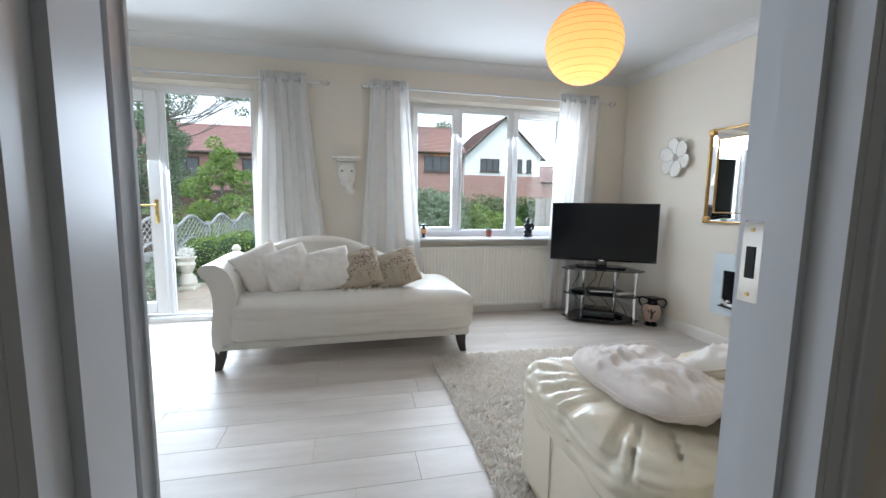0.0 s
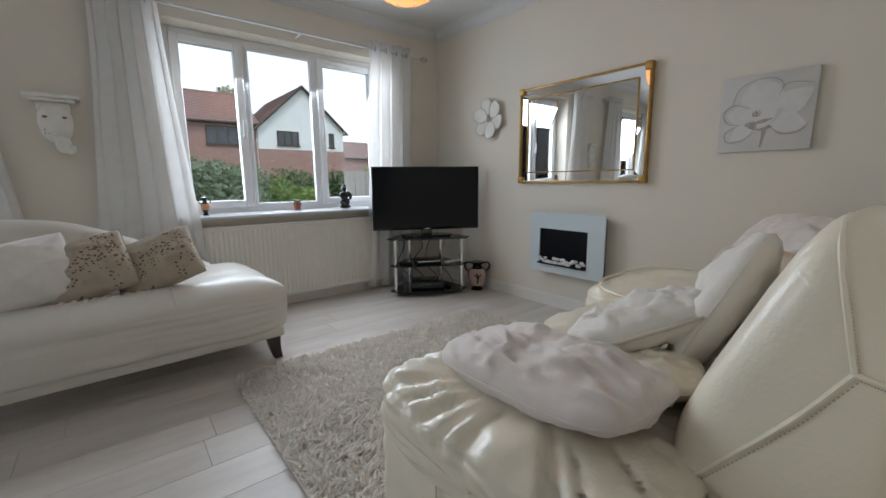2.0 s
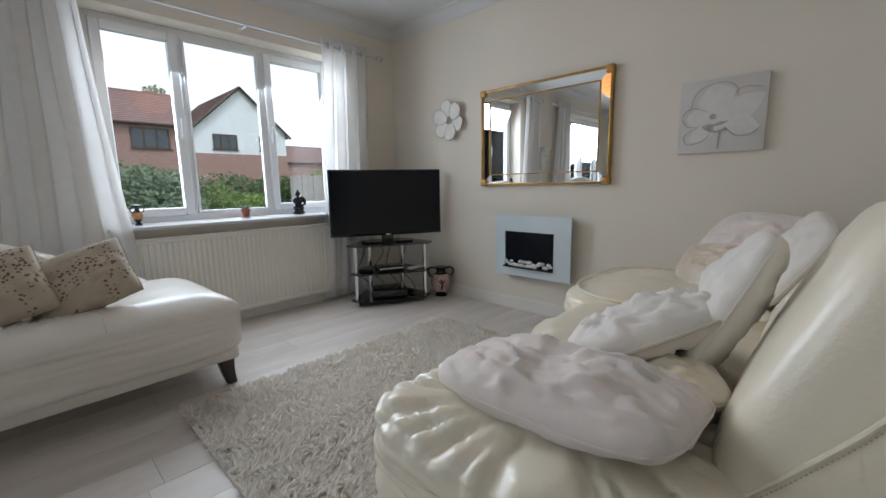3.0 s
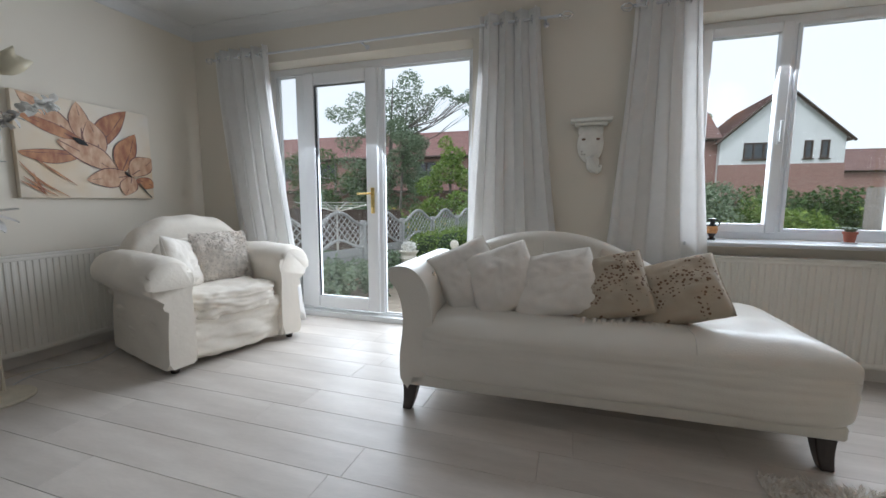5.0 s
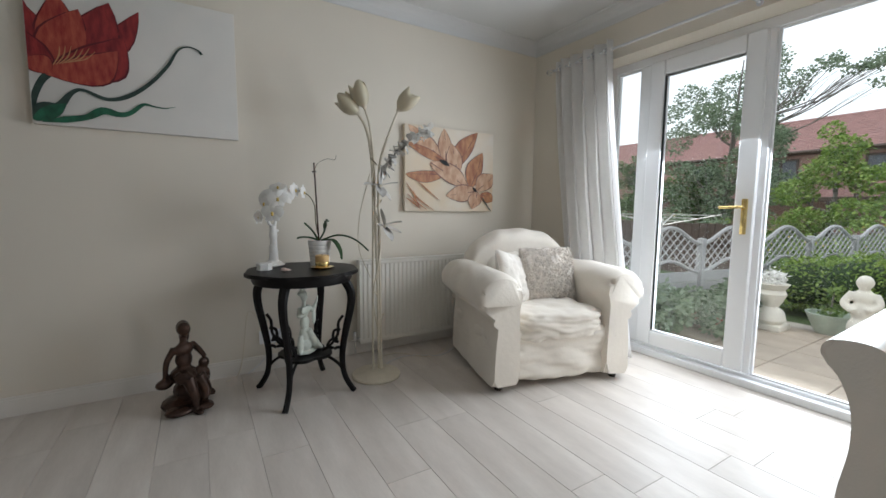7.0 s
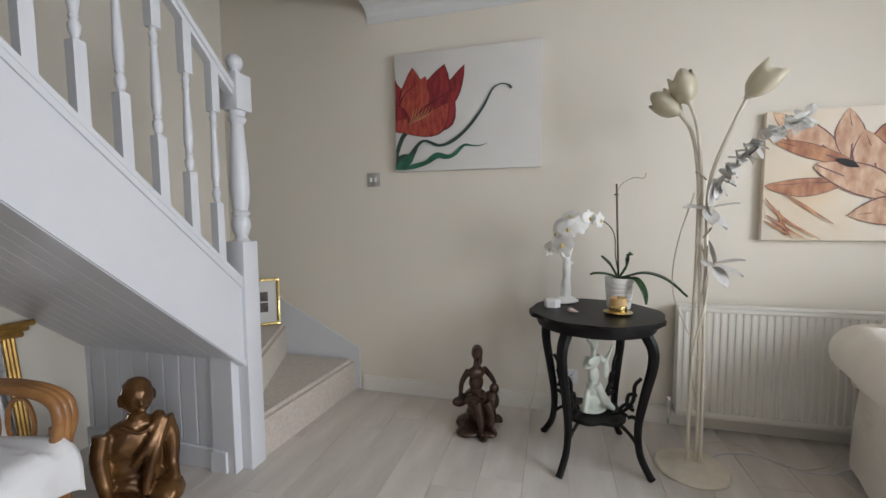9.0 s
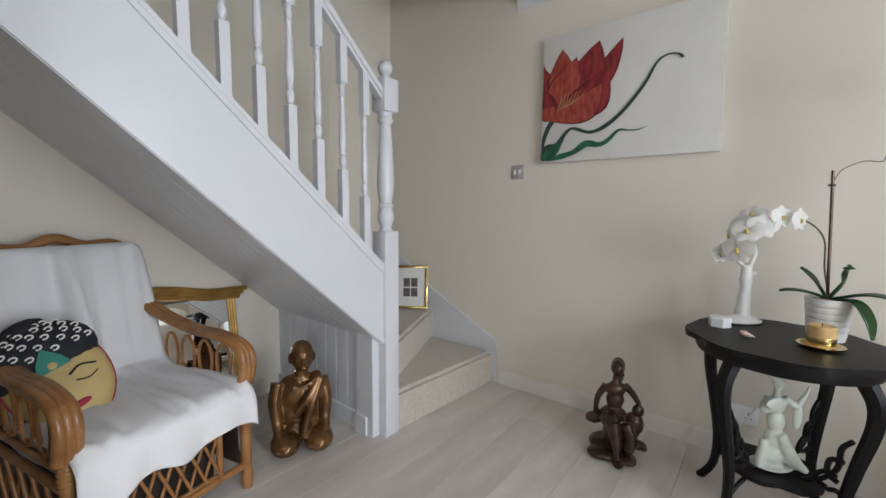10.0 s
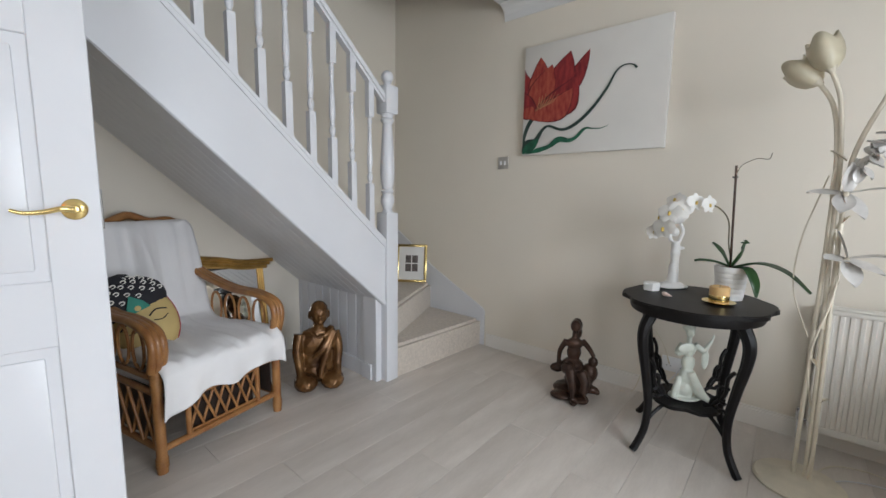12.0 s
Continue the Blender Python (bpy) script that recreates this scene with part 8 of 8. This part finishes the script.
def fence():
    """Scalloped trellis fence receding from the house; posts in the valleys."""
    f = thing("trellis_fence", pose(0, 0, 0), "grey scalloped lattice-topped garden fence", "fence")
    y_first, step_y, slope_x = 4.50, 0.925, 0.2065

    def px(y):
        return -3.05 + (y - 5.6) * slope_x
    for k in range(8):
        ya, yb = y_first + step_y * k, y_first + step_y * (k + 1)
        part("post", box(B(), px(ya) - 0.035, px(ya) + 0.035, ya - 0.035, ya + 0.035, GZ, 0.74, 0.006, 1), FENCEW, f)
        n = 14
        top, arch = [], []
        for i in range(n + 1):
            u = i / n
            y = ya + (yb - ya) * u
            hump = 0.5 - 0.5 * math.cos(6.2832 * u)
            top.append(Vector((px(y), y, 0.68 + 0.18 * hump)))
            arch.append(Vector((px(y), y, 0.36 + 0.14 * hump)))
        part("top_rail", tube(B(), top, 0.022, 6), FENCEW, f)
        part("arched_rail", tube(B(), arch, 0.020, 6), FENCEW, f)
        bm = B()
        m = 9
        for d in (-1, 1):
            for q in range(-6, m + 7):
                # one lattice strip, clipped between the rails
                pts = []
                for s in range(21):
                    z = 0.36 + 0.52 * s / 20
                    u = q / m + d * (z - 0.6) / 0.925
                    if not 0.0 <= u <= 1.0:
                        continue
                    hump = 0.5 - 0.5 * math.cos(6.2832 * u)
                    if 0.36 + 0.14 * hump < z < 0.68 + 0.18 * hump:
                        y = ya + (yb - ya) * u
                        pts.append(Vector((px(y) + d * 0.006, y, z)))
                if len(pts) > 1:
                    tube(bm, [pts[0], pts[-1]], 0.009, 4)
        part("lattice", bm, FENCEW, f, smooth=False)
        for q in range(4):
            z0 = GZ + 0.03 + 0.12 * q
            part("board", box(B(), -0.009, 0.009, -step_y / 2 + 0.03, step_y / 2 - 0.03, z0, z0 + 0.112, m=Matrix.Translation((px((ya + yb) / 2), (ya + yb) / 2, 0)) @ Matrix.Rotation(-math.atan(slope_x), 4, "Z")), FENCEW, f, smooth=False)


fence()
R = random.Random(21)
hedge = tagged(new("box_hedge"), "clipped round green box hedge", "hedge")
hedge.matrix_world = pose(-1.55, 7.75, GZ)
cl = [(x, y, 0.34 + 0.08 * math.cos(x * 2), 0.40, 0.42, 0.33) for x in (-0.75, -0.35, 0.1, 0.55) for y in (-0.25, 0.25)]
v, f = foliage(R, cl, 15000, 0.042)
leaf_part("foliage", hedge, v, f, FOL_BRIGHT)
# near-black balls within the leaves: the hedge's inner shade put into colour
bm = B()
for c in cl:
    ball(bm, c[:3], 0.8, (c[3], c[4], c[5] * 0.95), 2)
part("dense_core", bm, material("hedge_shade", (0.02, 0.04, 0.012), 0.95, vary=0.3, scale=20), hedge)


def garden_urn():
    u = thing("stone_urn", pose(-2.25, 6.45, GZ), "white stone urn ornament on the patio", "urn")
    part("pedestal", box(B(), -0.13, 0.13, -0.13, 0.13, 0, 0.06, 0.01, 2), STONEW, u)
    part("shaft", lathe(B(), [(0.10, 0.06), (0.13, 0.10), (0.11, 0.18), (0.06, 0.23), (0.09, 0.28), (0.12, 0.36), (0.10, 0.40), (0.14, 0.46), (0.12, 0.46)], 22), STONEW, u)
    v, f = foliage(random.Random(5), [(0, 0, 0.52, 0.10, 0.10, 0.09)], 220, 0.05)
    leaf_part("white_flowers", u, v, f, PETAL)
    p = thing("flower_pot", pose(-1.88, 6.75, GZ), "pale green bowl planter with small plant", "planter")
    part("bowl", lathe(B(), [(0.10, 0), (0.11, 0.02), (0.17, 0.16), (0.19, 0.20), (0.17, 0.20), (0.15, 0.14)], 24), material("celadon_glaze", (0.40, 0.46, 0.38), 0.4, vary=0.1, scale=8), p)
    part("stalk", tube(B(), [(0, 0, 0.15), (0.01, 0, 0.40)], 0.008, 6), BARK, p)
    v, f = foliage(random.Random(6), [(0.01, 0, 0.42, 0.07, 0.07, 0.06), (0, 0, 0.22, 0.12, 0.12, 0.05)], 160, 0.05)
    leaf_part("leaves", p, v, f, FOL_MID)


garden_urn()
organic("garden_statue", "white stone garden statue of a small figure", "statue", pose(-1.62, 6.55, GZ),
        [(0, 0, 0.05, 0.13, 1, 1, 0.4), (0, 0, 0.15, 0.10, 1, 0.9, 1.1), (0, 0, 0.30, 0.085, 1, 0.85, 1.3), (0, 0, 0.43, 0.075, 1.15, 0.8, 0.9), (0, -0.01, 0.56, 0.062, 1, 1, 1.1)],
        [([(-0.07, 0, 0.46), (-0.12, -0.03, 0.36), (-0.05, -0.08, 0.30)], [0.035, 0.03, 0.025]), ([(0.07, 0, 0.46), (0.11, -0.03, 0.37), (0.05, -0.08, 0.32)], [0.035, 0.03, 0.025])], STONEW, 0.014, 2)

# borders and trees seen through the patio door
bed = tagged(new("flower_border"), "leafy flower border beside the fence", "border", kind="stuff")
bed.matrix_world = pose(0, 0, GZ)
cl = [(-2.75 + R.uniform(-0.12, 0.35) + 0.12 * k * 0.3, 5.15 + 0.16 * k, 0.12 + R.uniform(0, 0.18), 0.20, 0.20, 0.20) for k in range(9)]
v, f = foliage(R, cl, 3600, 0.07)
leaf_part("border_leaves", bed, v, f, FOL_GREY)
v, f = foliage(R, [(-2.35, 5.75, 0.16, 0.12, 0.12, 0.06), (-2.5, 5.4, 0.22, 0.08, 0.08, 0.05)], 60, 0.03)
leaf_part("red_blossoms", bed, v, f, material("red_blossom", (0.5, 0.05, 0.06), 0.6, vary=0.2, scale=20))

cr = [(0, 0, 1.95, 0.7, 0.6, 0.45), (-0.75, 0.1, 1.55, 0.55, 0.5, 0.38), (0.8, 0, 1.75, 0.6, 0.5, 0.36), (0.2, 0, 2.35, 0.5, 0.5, 0.32), (0.5, -0.2, 1.15, 0.55, 0.5, 0.35), (-0.4, -0.2, 0.95, 0.6, 0.5, 0.38), (1.05, 0.1, 1.3, 0.4, 0.4, 0.3), (-0.1, 0.0, 2.7, 0.3, 0.3, 0.25)]
cr = [(x * 0.8, y, z * 1.04, a * 0.7, b * 0.7, c * 0.8) for x, y, z, a, b, c in cr]
tree(-3.55, 12.5, 2.4, cr, 6500, 0.085, FOL_BRIGHT, "small leafy green tree behind the fence", 0.07, 6, 0.1, 3)
cr = [(R.uniform(-1.5, 1.5), R.uniform(-1, 1), R.uniform(0.7, 5.4), R.uniform(0.3, 0.6), R.uniform(0.3, 0.6), R.uniform(0.25, 0.55)) for _ in range(46)]
tree(-6.9, 15.5, 5.6, cr, 20000, 0.095, FOL_GREY, "tall airy birch tree with silvery leaves", 0.10, 14, 0.3, 4)
cr = [(R.uniform(1.2, 3.4), R.uniform(-0.4, 0.4), R.uniform(4.0, 5.0), 0.28, 0.25, 0.13) for _ in range(9)]
tree(-6.2, 15.0, 4.9, cr, 900, 0.10, FOL_GREY, "birch with thin branches reaching out", 0.06, 9, 0.4, 5)
cr = clumpy(R, 12, 2.2, 0.8, 0.6, 2.8, 0.8)
tree(-9.5, 16.0, 3.2, cr, 7000, 0.13, FOL_DARK, "broad dark green shrub tree", 0.08, 6, 0.0, 6)
for i, (x, y, w, h, m) in enumerate(((-2.6, 11.6, 1.0, 0.75, FOL_BRIGHT), (-4.6, 12.0, 1.2, 0.8, FOL_MID), (-1.2, 12.4, 0.9, 0.6, FOL_BRIGHT), (-6.2, 11.5, 1.3, 0.9, FOL_GREY), (-0.1, 13.0, 0.9, 0.8, FOL_MID))):
    cr = clumpy(random.Random(30 + i), 9, w, 0.5, 0.3, h, 0.38)
    tree(x, y, h, cr, 3200, 0.075, m, "rambling rose bush with pale blossoms", 0.03, 4, 0.0, 40 + i, "rose_bush")
    v, f = foliage(random.Random(60 + i), [(c[0], c[1] - 0.3, c[2], c[3], 0.1, c[5]) for c in cr], 60, 0.06)
    leaf_part("rose_bloom", bpy.data.objects["rose_bush" if i == 0 else "rose_bush.%03d" % i], v, f, LIP)
shed = thing("dark_fence_panel", pose(-5.2, 9.4, GZ, 0, 0, -8), "dark timber fence behind the trellis", "fence")
for k in range(24):
    part("board", box(B(), -1.7 + 0.14 * k, -1.57 + 0.14 * k, -0.01, 0.01, 0, 0.95), BROWNWOOD, shed, smooth=False)
dry = thing("rotary_dryer", pose(-4.1, 7.6, GZ), "folded-out rotary clothes dryer on a pole", "clothes dryer")
part("pole", tube(B(), [(0, 0, 0), (0, 0, 1.05)], 0.02, 8), CHROME_DULL, dry)
for k in range(4):
    a = 1.5708 * k + 0.3
    part("arm", tube(B(), [(0, 0, 0.95), (0.75 * math.cos(a), 0.75 * math.sin(a), 1.12)], 0.010, 6), CHROME_DULL, dry)
    for r in (0.3, 0.5, 0.7):
        b2 = a + 1.5708
        z = 0.95 + 0.17 * r / 0.75
        part("line", tube(B(), [(r * math.cos(a), r * math.sin(a), z), (r * math.cos(b2), r * math.sin(b2), z)], 0.003, 4), CHROME_DULL, dry)


def house(x0, x1, y0, y1, eave, ridge, label, wall_mat, roof_mat, windows, gable=False, tile_rows=18):
    """A two-storey house; the ridge runs along x, or along y with a gable to the front."""
    h = thing("house", pose(0, 0, 0), label, "house")
    low = GZ - 0.02
    if gable:
        xm = (x0 + x1) / 2
        o = [(x0, low), (x1, low), (x1, eave), (xm, ridge), (x0, eave)]
        part("wall", prism(B(), o, y1 - y0, Matrix.Translation((0, y1, 0)) @ upright), wall_mat, h, smooth=False)
        for s, xa in ((-1, x0), (1, x1)):
            d = Vector((xa - xm, 0, eave - ridge))
            n = Vector((-d.z, 0, d.x)).normalized()
            if n.z < 0:
                n = -n
            bm = B()
            rows = tile_rows
            for k in range(rows):
                a = Vector((xm, 0, ridge)) + d * (k / rows) * 1.1
                b = Vector((xm, 0, ridge)) + d * ((k + 1) / rows) * 1.1
                q = [a + n * 0.03, b + n * 0.09, b + n * 0.04, a - n * 0.02]
                va = [bm.verts.new((p.x, y0 - 0.35, p.z)) for p in q]
                vb = [bm.verts.new((p.x, y1 + 0.2, p.z)) for p in q]
                bm.faces.new(va)
                bm.faces.new(vb[::-1])
                for i in range(4):
                    j = (i + 1) % 4
                    bm.faces.new((va[i], va[j], vb[j], vb[i]))
            roof = part("roof", bm, roof_mat, h, smooth=False)
            e = Vector((xm, 0, ridge)) + d * 1.1
            bm = B()
            tube(bm, [(xm, y0 - 0.36, ridge - 0.02), (e.x, y0 - 0.36, e.z - 0.02)], 0.10, 4)
            part("barge_board", bm, BROWNWOOD, h, smooth=False)
    else:
        part("wall", box(B(), x0, x1, y0, y1, low, eave), wall_mat, h, smooth=False)
        ym = (y0 + y1) / 2
        bm = B()
        for s in (-1, 1):
            ye = y0 - 0.4 if s < 0 else y1 + 0.4
            for k in range(tile_rows):
                f0, f1 = k / tile_rows, (k + 1) / tile_rows
                q = [(ym + (ye - ym) * f0, ridge + (eave - ridge) * f0 + 0.02), (ym + (ye - ym) * f1, ridge + (eave - ridge) * f1 + 0.08), (ym + (ye - ym) * f1, ridge + (eave - ridge) * f1), (ym + (ye - ym) * f0, ridge + (eave - ridge) * f0 - 0.05)]
                va = [bm.verts.new((x0 - 0.2, y, z)) for y, z in q]
                vb = [bm.verts.new((x1 + 0.2, y, z)) for y, z in q]
                bm.faces.new(va)
                bm.faces.new(vb[::-1])
                for i in range(4):
                    j = (i + 1) % 4
                    bm.faces.new((va[i], va[j], vb[j], vb[i]))
        roof = part("roof", bm, roof_mat, h, smooth=False)
        part("ridge_tile", tube(B(), [(x0 - 0.2, ym, ridge + 0.04), (x1 + 0.2, ym, ridge + 0.04)], 0.10, 8), roof_mat, roof)
        part("gutter", tube(B(), [(x0 - 0.2, y0 - 0.45, eave - 0.05), (x1 + 0.2, y0 - 0.45, eave - 0.05)], 0.09, 8), BROWNWOOD, h)
        part("soffit", box(B(), x0 - 0.1, x1 + 0.1, y0 - 0.4, y0 - 0.002, eave - 0.16, eave - 0.02), BROWNWOOD, h, smooth=False)
    for wx0, wx1, wz0, wz1, n in windows:
        bm = B()
        frame_bars(bm, wx0, wx1, wz0, wz1, 0.10, y0 - 0.06, y0 + 0.02, 0)
        for k in range(1, n):
            x = wx0 + (wx1 - wx0) * k / n
            box(bm, x - 0.05, x + 0.05, y0 - 0.059, y0 + 0.02, wz0 + 0.09, wz1 - 0.09)
        w = part("window", bm, BROWNWOOD, h, smooth=False)
        part("pane", box(B(), wx0 + 0.08, wx1 - 0.08, y0 - 0.02, y0 - 0.005, wz0 + 0.08, wz1 - 0.08), DARKGLASS, w, smooth=False)
        part("sill", box(B(), wx0 - 0.08, wx1 + 0.08, y0 - 0.14, y0 - 0.002, wz0 - 0.08, wz0 - 0.002), BROWNWOOD, w, smooth=False)
    return h


def brick_material():
    m = material("brick_courses", (0.30, 0.09, 0.065), 0.85, vary=0.15, scale=5, bump=0.2, bump_scale=30)
    nt = m.node_tree
    b = nt.nodes["Principled BSDF"]
    tc = nt.nodes.new("ShaderNodeTexCoord")
    mp = nt.nodes.new("ShaderNodeMapping")
    mp.inputs["Rotation"].default_value = (radians(90), 0, 0)
    br = nt.nodes.new("ShaderNodeTexBrick")
    br.inputs["Scale"].default_value = 1.0
    br.inputs["Brick Width"].default_value, br.inputs["Row Height"].default_value, br.inputs["Mortar Size"].default_value = 0.225, 0.075, 0.008
    br.inputs["Color1"].default_value, br.inputs["Color2"].default_value, br.inputs["Mortar"].default_value = (0.26, 0.13, 0.11, 1), (0.33, 0.175, 0.15, 1), (0.38, 0.30, 0.26, 1)
    nt.links.new(tc.outputs["Object"], mp.inputs["Vector"])
    nt.links.new(mp.outputs[0], br.inputs["Vector"])
    nt.links.new(br.outputs["Color"], b.inputs["Base Color"])
    return m


BRICKS = brick_material()
# pair of houses seen through the window: brick wing and a white gabled front over brick
house(-2.4, 10.1, 37.6, 46.0, 5.75, 8.65, "red brick house with tiled roof", BRICKS, TILE, [(6.4, 8.8, 4.0, 5.45, 3), (0.5, 2.9, 4.0, 5.45, 3)])
house(10.1, 17.6, 37.0, 46.5, 5.6, 9.1, "white rendered gabled house over red brick", RENDERW, TILE, [(11.6, 13.45, 4.1, 5.3, 3), (15.25, 15.75, 4.1, 5.35, 1), (16.2, 16.7, 4.1, 5.35, 1)], gable=True)
low_wall = thing("brick_storey", pose(0, 0, 0), "red brick ground storey under white render", "wall")
part("brickwork", box(B(), 10.05, 17.65, 36.93, 37.0, GZ - 0.02, 3.75), BRICKS, low_wall, smooth=False)
# terrace seen through the patio door
wins = [(-24 + 4.2 * k, -22.4 + 4.2 * k, 2.7, 3.9, 2) for k in range(6)]
house(-27.0, -1.2, 30.0, 38.0, 4.25, 6.55, "long red brick terrace with pantiled roof", BRICKS, TILE2, wins, tile_rows=22)
porch = thing("porch_roof", pose(0, 0, 0), "low tiled porch roof along the terrace", "roof")
bm = B()
for k in range(6):
    box(bm, -27, -1.4, 28.4 + 0.27 * k, 28.4 + 0.27 * (k + 1), 1.75 + 0.13 * k, 1.85 + 0.13 * k)
part("tile_course", bm, TILE2, porch, smooth=False)
part("fascia", box(B(), -27, -1.4, 28.36, 28.4, 1.55, 1.76), BROWNWOOD, porch, smooth=False)
for x in (-26.8, -20, -14, -8, -1.6):
    part("post", box(B(), x - 0.08, x + 0.08, 28.45, 28.61, GZ - 0.02, 1.75), BROWNWOOD, porch, smooth=False)
house(24.0, 60.0, 60.0, 70.0, 4.6, 7.4, "distant house row with tiled roof", BRICKS, TILE, [])

# hedge, board fence and covered tub seen through the window
cr = [(R.uniform(-4.2, 2.9), R.uniform(-0.5, 0.5), R.uniform(0.4, 1.25), 0.55, 0.5, 0.42) for _ in range(40)]
h2 = tagged(new("garden_hedge"), "mixed leafy hedge along the garden end", "hedge")
h2.matrix_world = pose(5.6, 14.0, GZ)
v, f = foliage(R, cr, 20000, 0.10)
leaf_part("foliage", h2, v, f, FOL_DARK)
for i, (x, y, w, h, m, s) in enumerate(((2.3, 11.6, 0.9, 1.75, FOL_GREY, 0.11), (3.3, 11.8, 0.7, 1.35, FOL_MID, 0.09), (4.3, 12.2, 0.8, 1.15, FOL_BRIGHT, 0.09), (7.2, 12.6, 1.2, 1.75, FOL_BRIGHT, 0.09), (9.3, 13.4, 1.3, 1.7, FOL_BRIGHT, 0.10))):
    cr = clumpy(random.Random(80 + i), 12, w * 0.8, 0.5, 0.4, h - 0.3, 0.45)
    tree(x, y, h, cr, 4200, s, m, "leafy garden shrub below the window view", 0.04, 5, 0.0, 90 + i, "garden_shrub")
fb = thing("board_fence", pose(0, 0, GZ), "grey vertical board garden fence", "fence")
for k in range(26):
    x = 5.1 + 0.16 * k
    part("board", box(B(), x, x + 0.15, 11.0 + 0.012 * (k % 2), 11.025 + 0.012 * (k % 2), 0, 1.42 + 0.01 * (k % 3)), FENCEB, fb, smooth=False)
tub = thing("covered_tub", pose(5.9, 9.6, GZ), "white garden tub with grey padded lid", "hot tub")
part("tub_body", box(B(), -1.3, 1.3, -0.7, 0.7, 0, 0.55, 0.06, 3), RENDERW, tub)
part("lid", box(B(), -1.36, 1.36, -0.76, 0.76, 0.551, 0.66, 0.03, 3), material("grey_vinyl_lid", (0.24, 0.26, 0.29), 0.6, vary=0.1, scale=5), tub)
ft = [(R.uniform(-14, 14), R.uniform(-2, 2), R.uniform(2.5, 7.2), 2.2, 2.0, 1.5) for _ in range(18)]
far = tagged(new("far_trees"), "distant line of green trees", "trees", kind="stuff")
far.matrix_world = pose(34, 85, GZ)
v, f = foliage(R, ft, 9000, 0.6)
leaf_part("far_crowns", far, v, f, FOL_GREY)
far2 = tagged(new("far_tree_top"), "tree crown behind the brick house", "tree", kind="stuff")
far2.matrix_world = pose(12.0, 55, GZ)
v, f = foliage(R, [(0, 0, 11.0, 1.3, 1, 1.2), (1.2, 0, 10.2, 1, 1, 1)], 900, 0.4)
leaf_part("crown", far2, v, f, FOL_GREY)

# ---- floor planks, last ----
base = structure("floor", box(B(), WEST, EAST, -1.6, 4.345, -0.1, -0.0105), PLANK, "pale oak laminate floor", smooth=False)
PW, PL = 0.193, 1.30
plank_meshes = {}


def plank(x0, x1, y0, y1):
    key = (round(x1 - x0, 3), round(y1 - y0, 3))
    if key not in plank_meshes:
        g = 0.0005
        bm = box(B(), g, key[0] - g, g, key[1] - g, -0.01, 0.0)
        top = [e for e in bm.edges if all(v.co.z > -0.001 for v in e.verts)]
        bmesh.ops.bevel(bm, geom=top, offset=0.0011, segments=1, affect="EDGES")
        plank_meshes[key] = mesh("plank", bm, PLANK, smooth=False)
    ob = new("plank", plank_meshes[key])
    ob.parent = base
    ob.location = (x0, y0, 0)


first = {11: -0.584, 10: -0.15, 9: 0.30, 12: 0.364, 4: -1.53, 6: -1.972}
rr = random.Random(17)
row = 0
y_row = 2.32 - 12 * PW
while y_row + PW * row < 4.34:
    y0, y1 = y_row + PW * row, min(y_row + PW * (row + 1), 4.342)
    xj = first.get(row, rr.uniform(-1.3, 0))
    while xj > WEST:
        xj -= PL
    while xj < EAST:
        a, b = max(xj, WEST), min(xj + PL, EAST)
        if b - a > 0.02:
            plank(a, b, y0, y1)
        xj += PL
    row += 1
hall = part("hall_planks", box(B(), WEST, EAST, -1.6, y_row - 0.0012, -0.01, 0.0), PLANK, base, smooth=False)
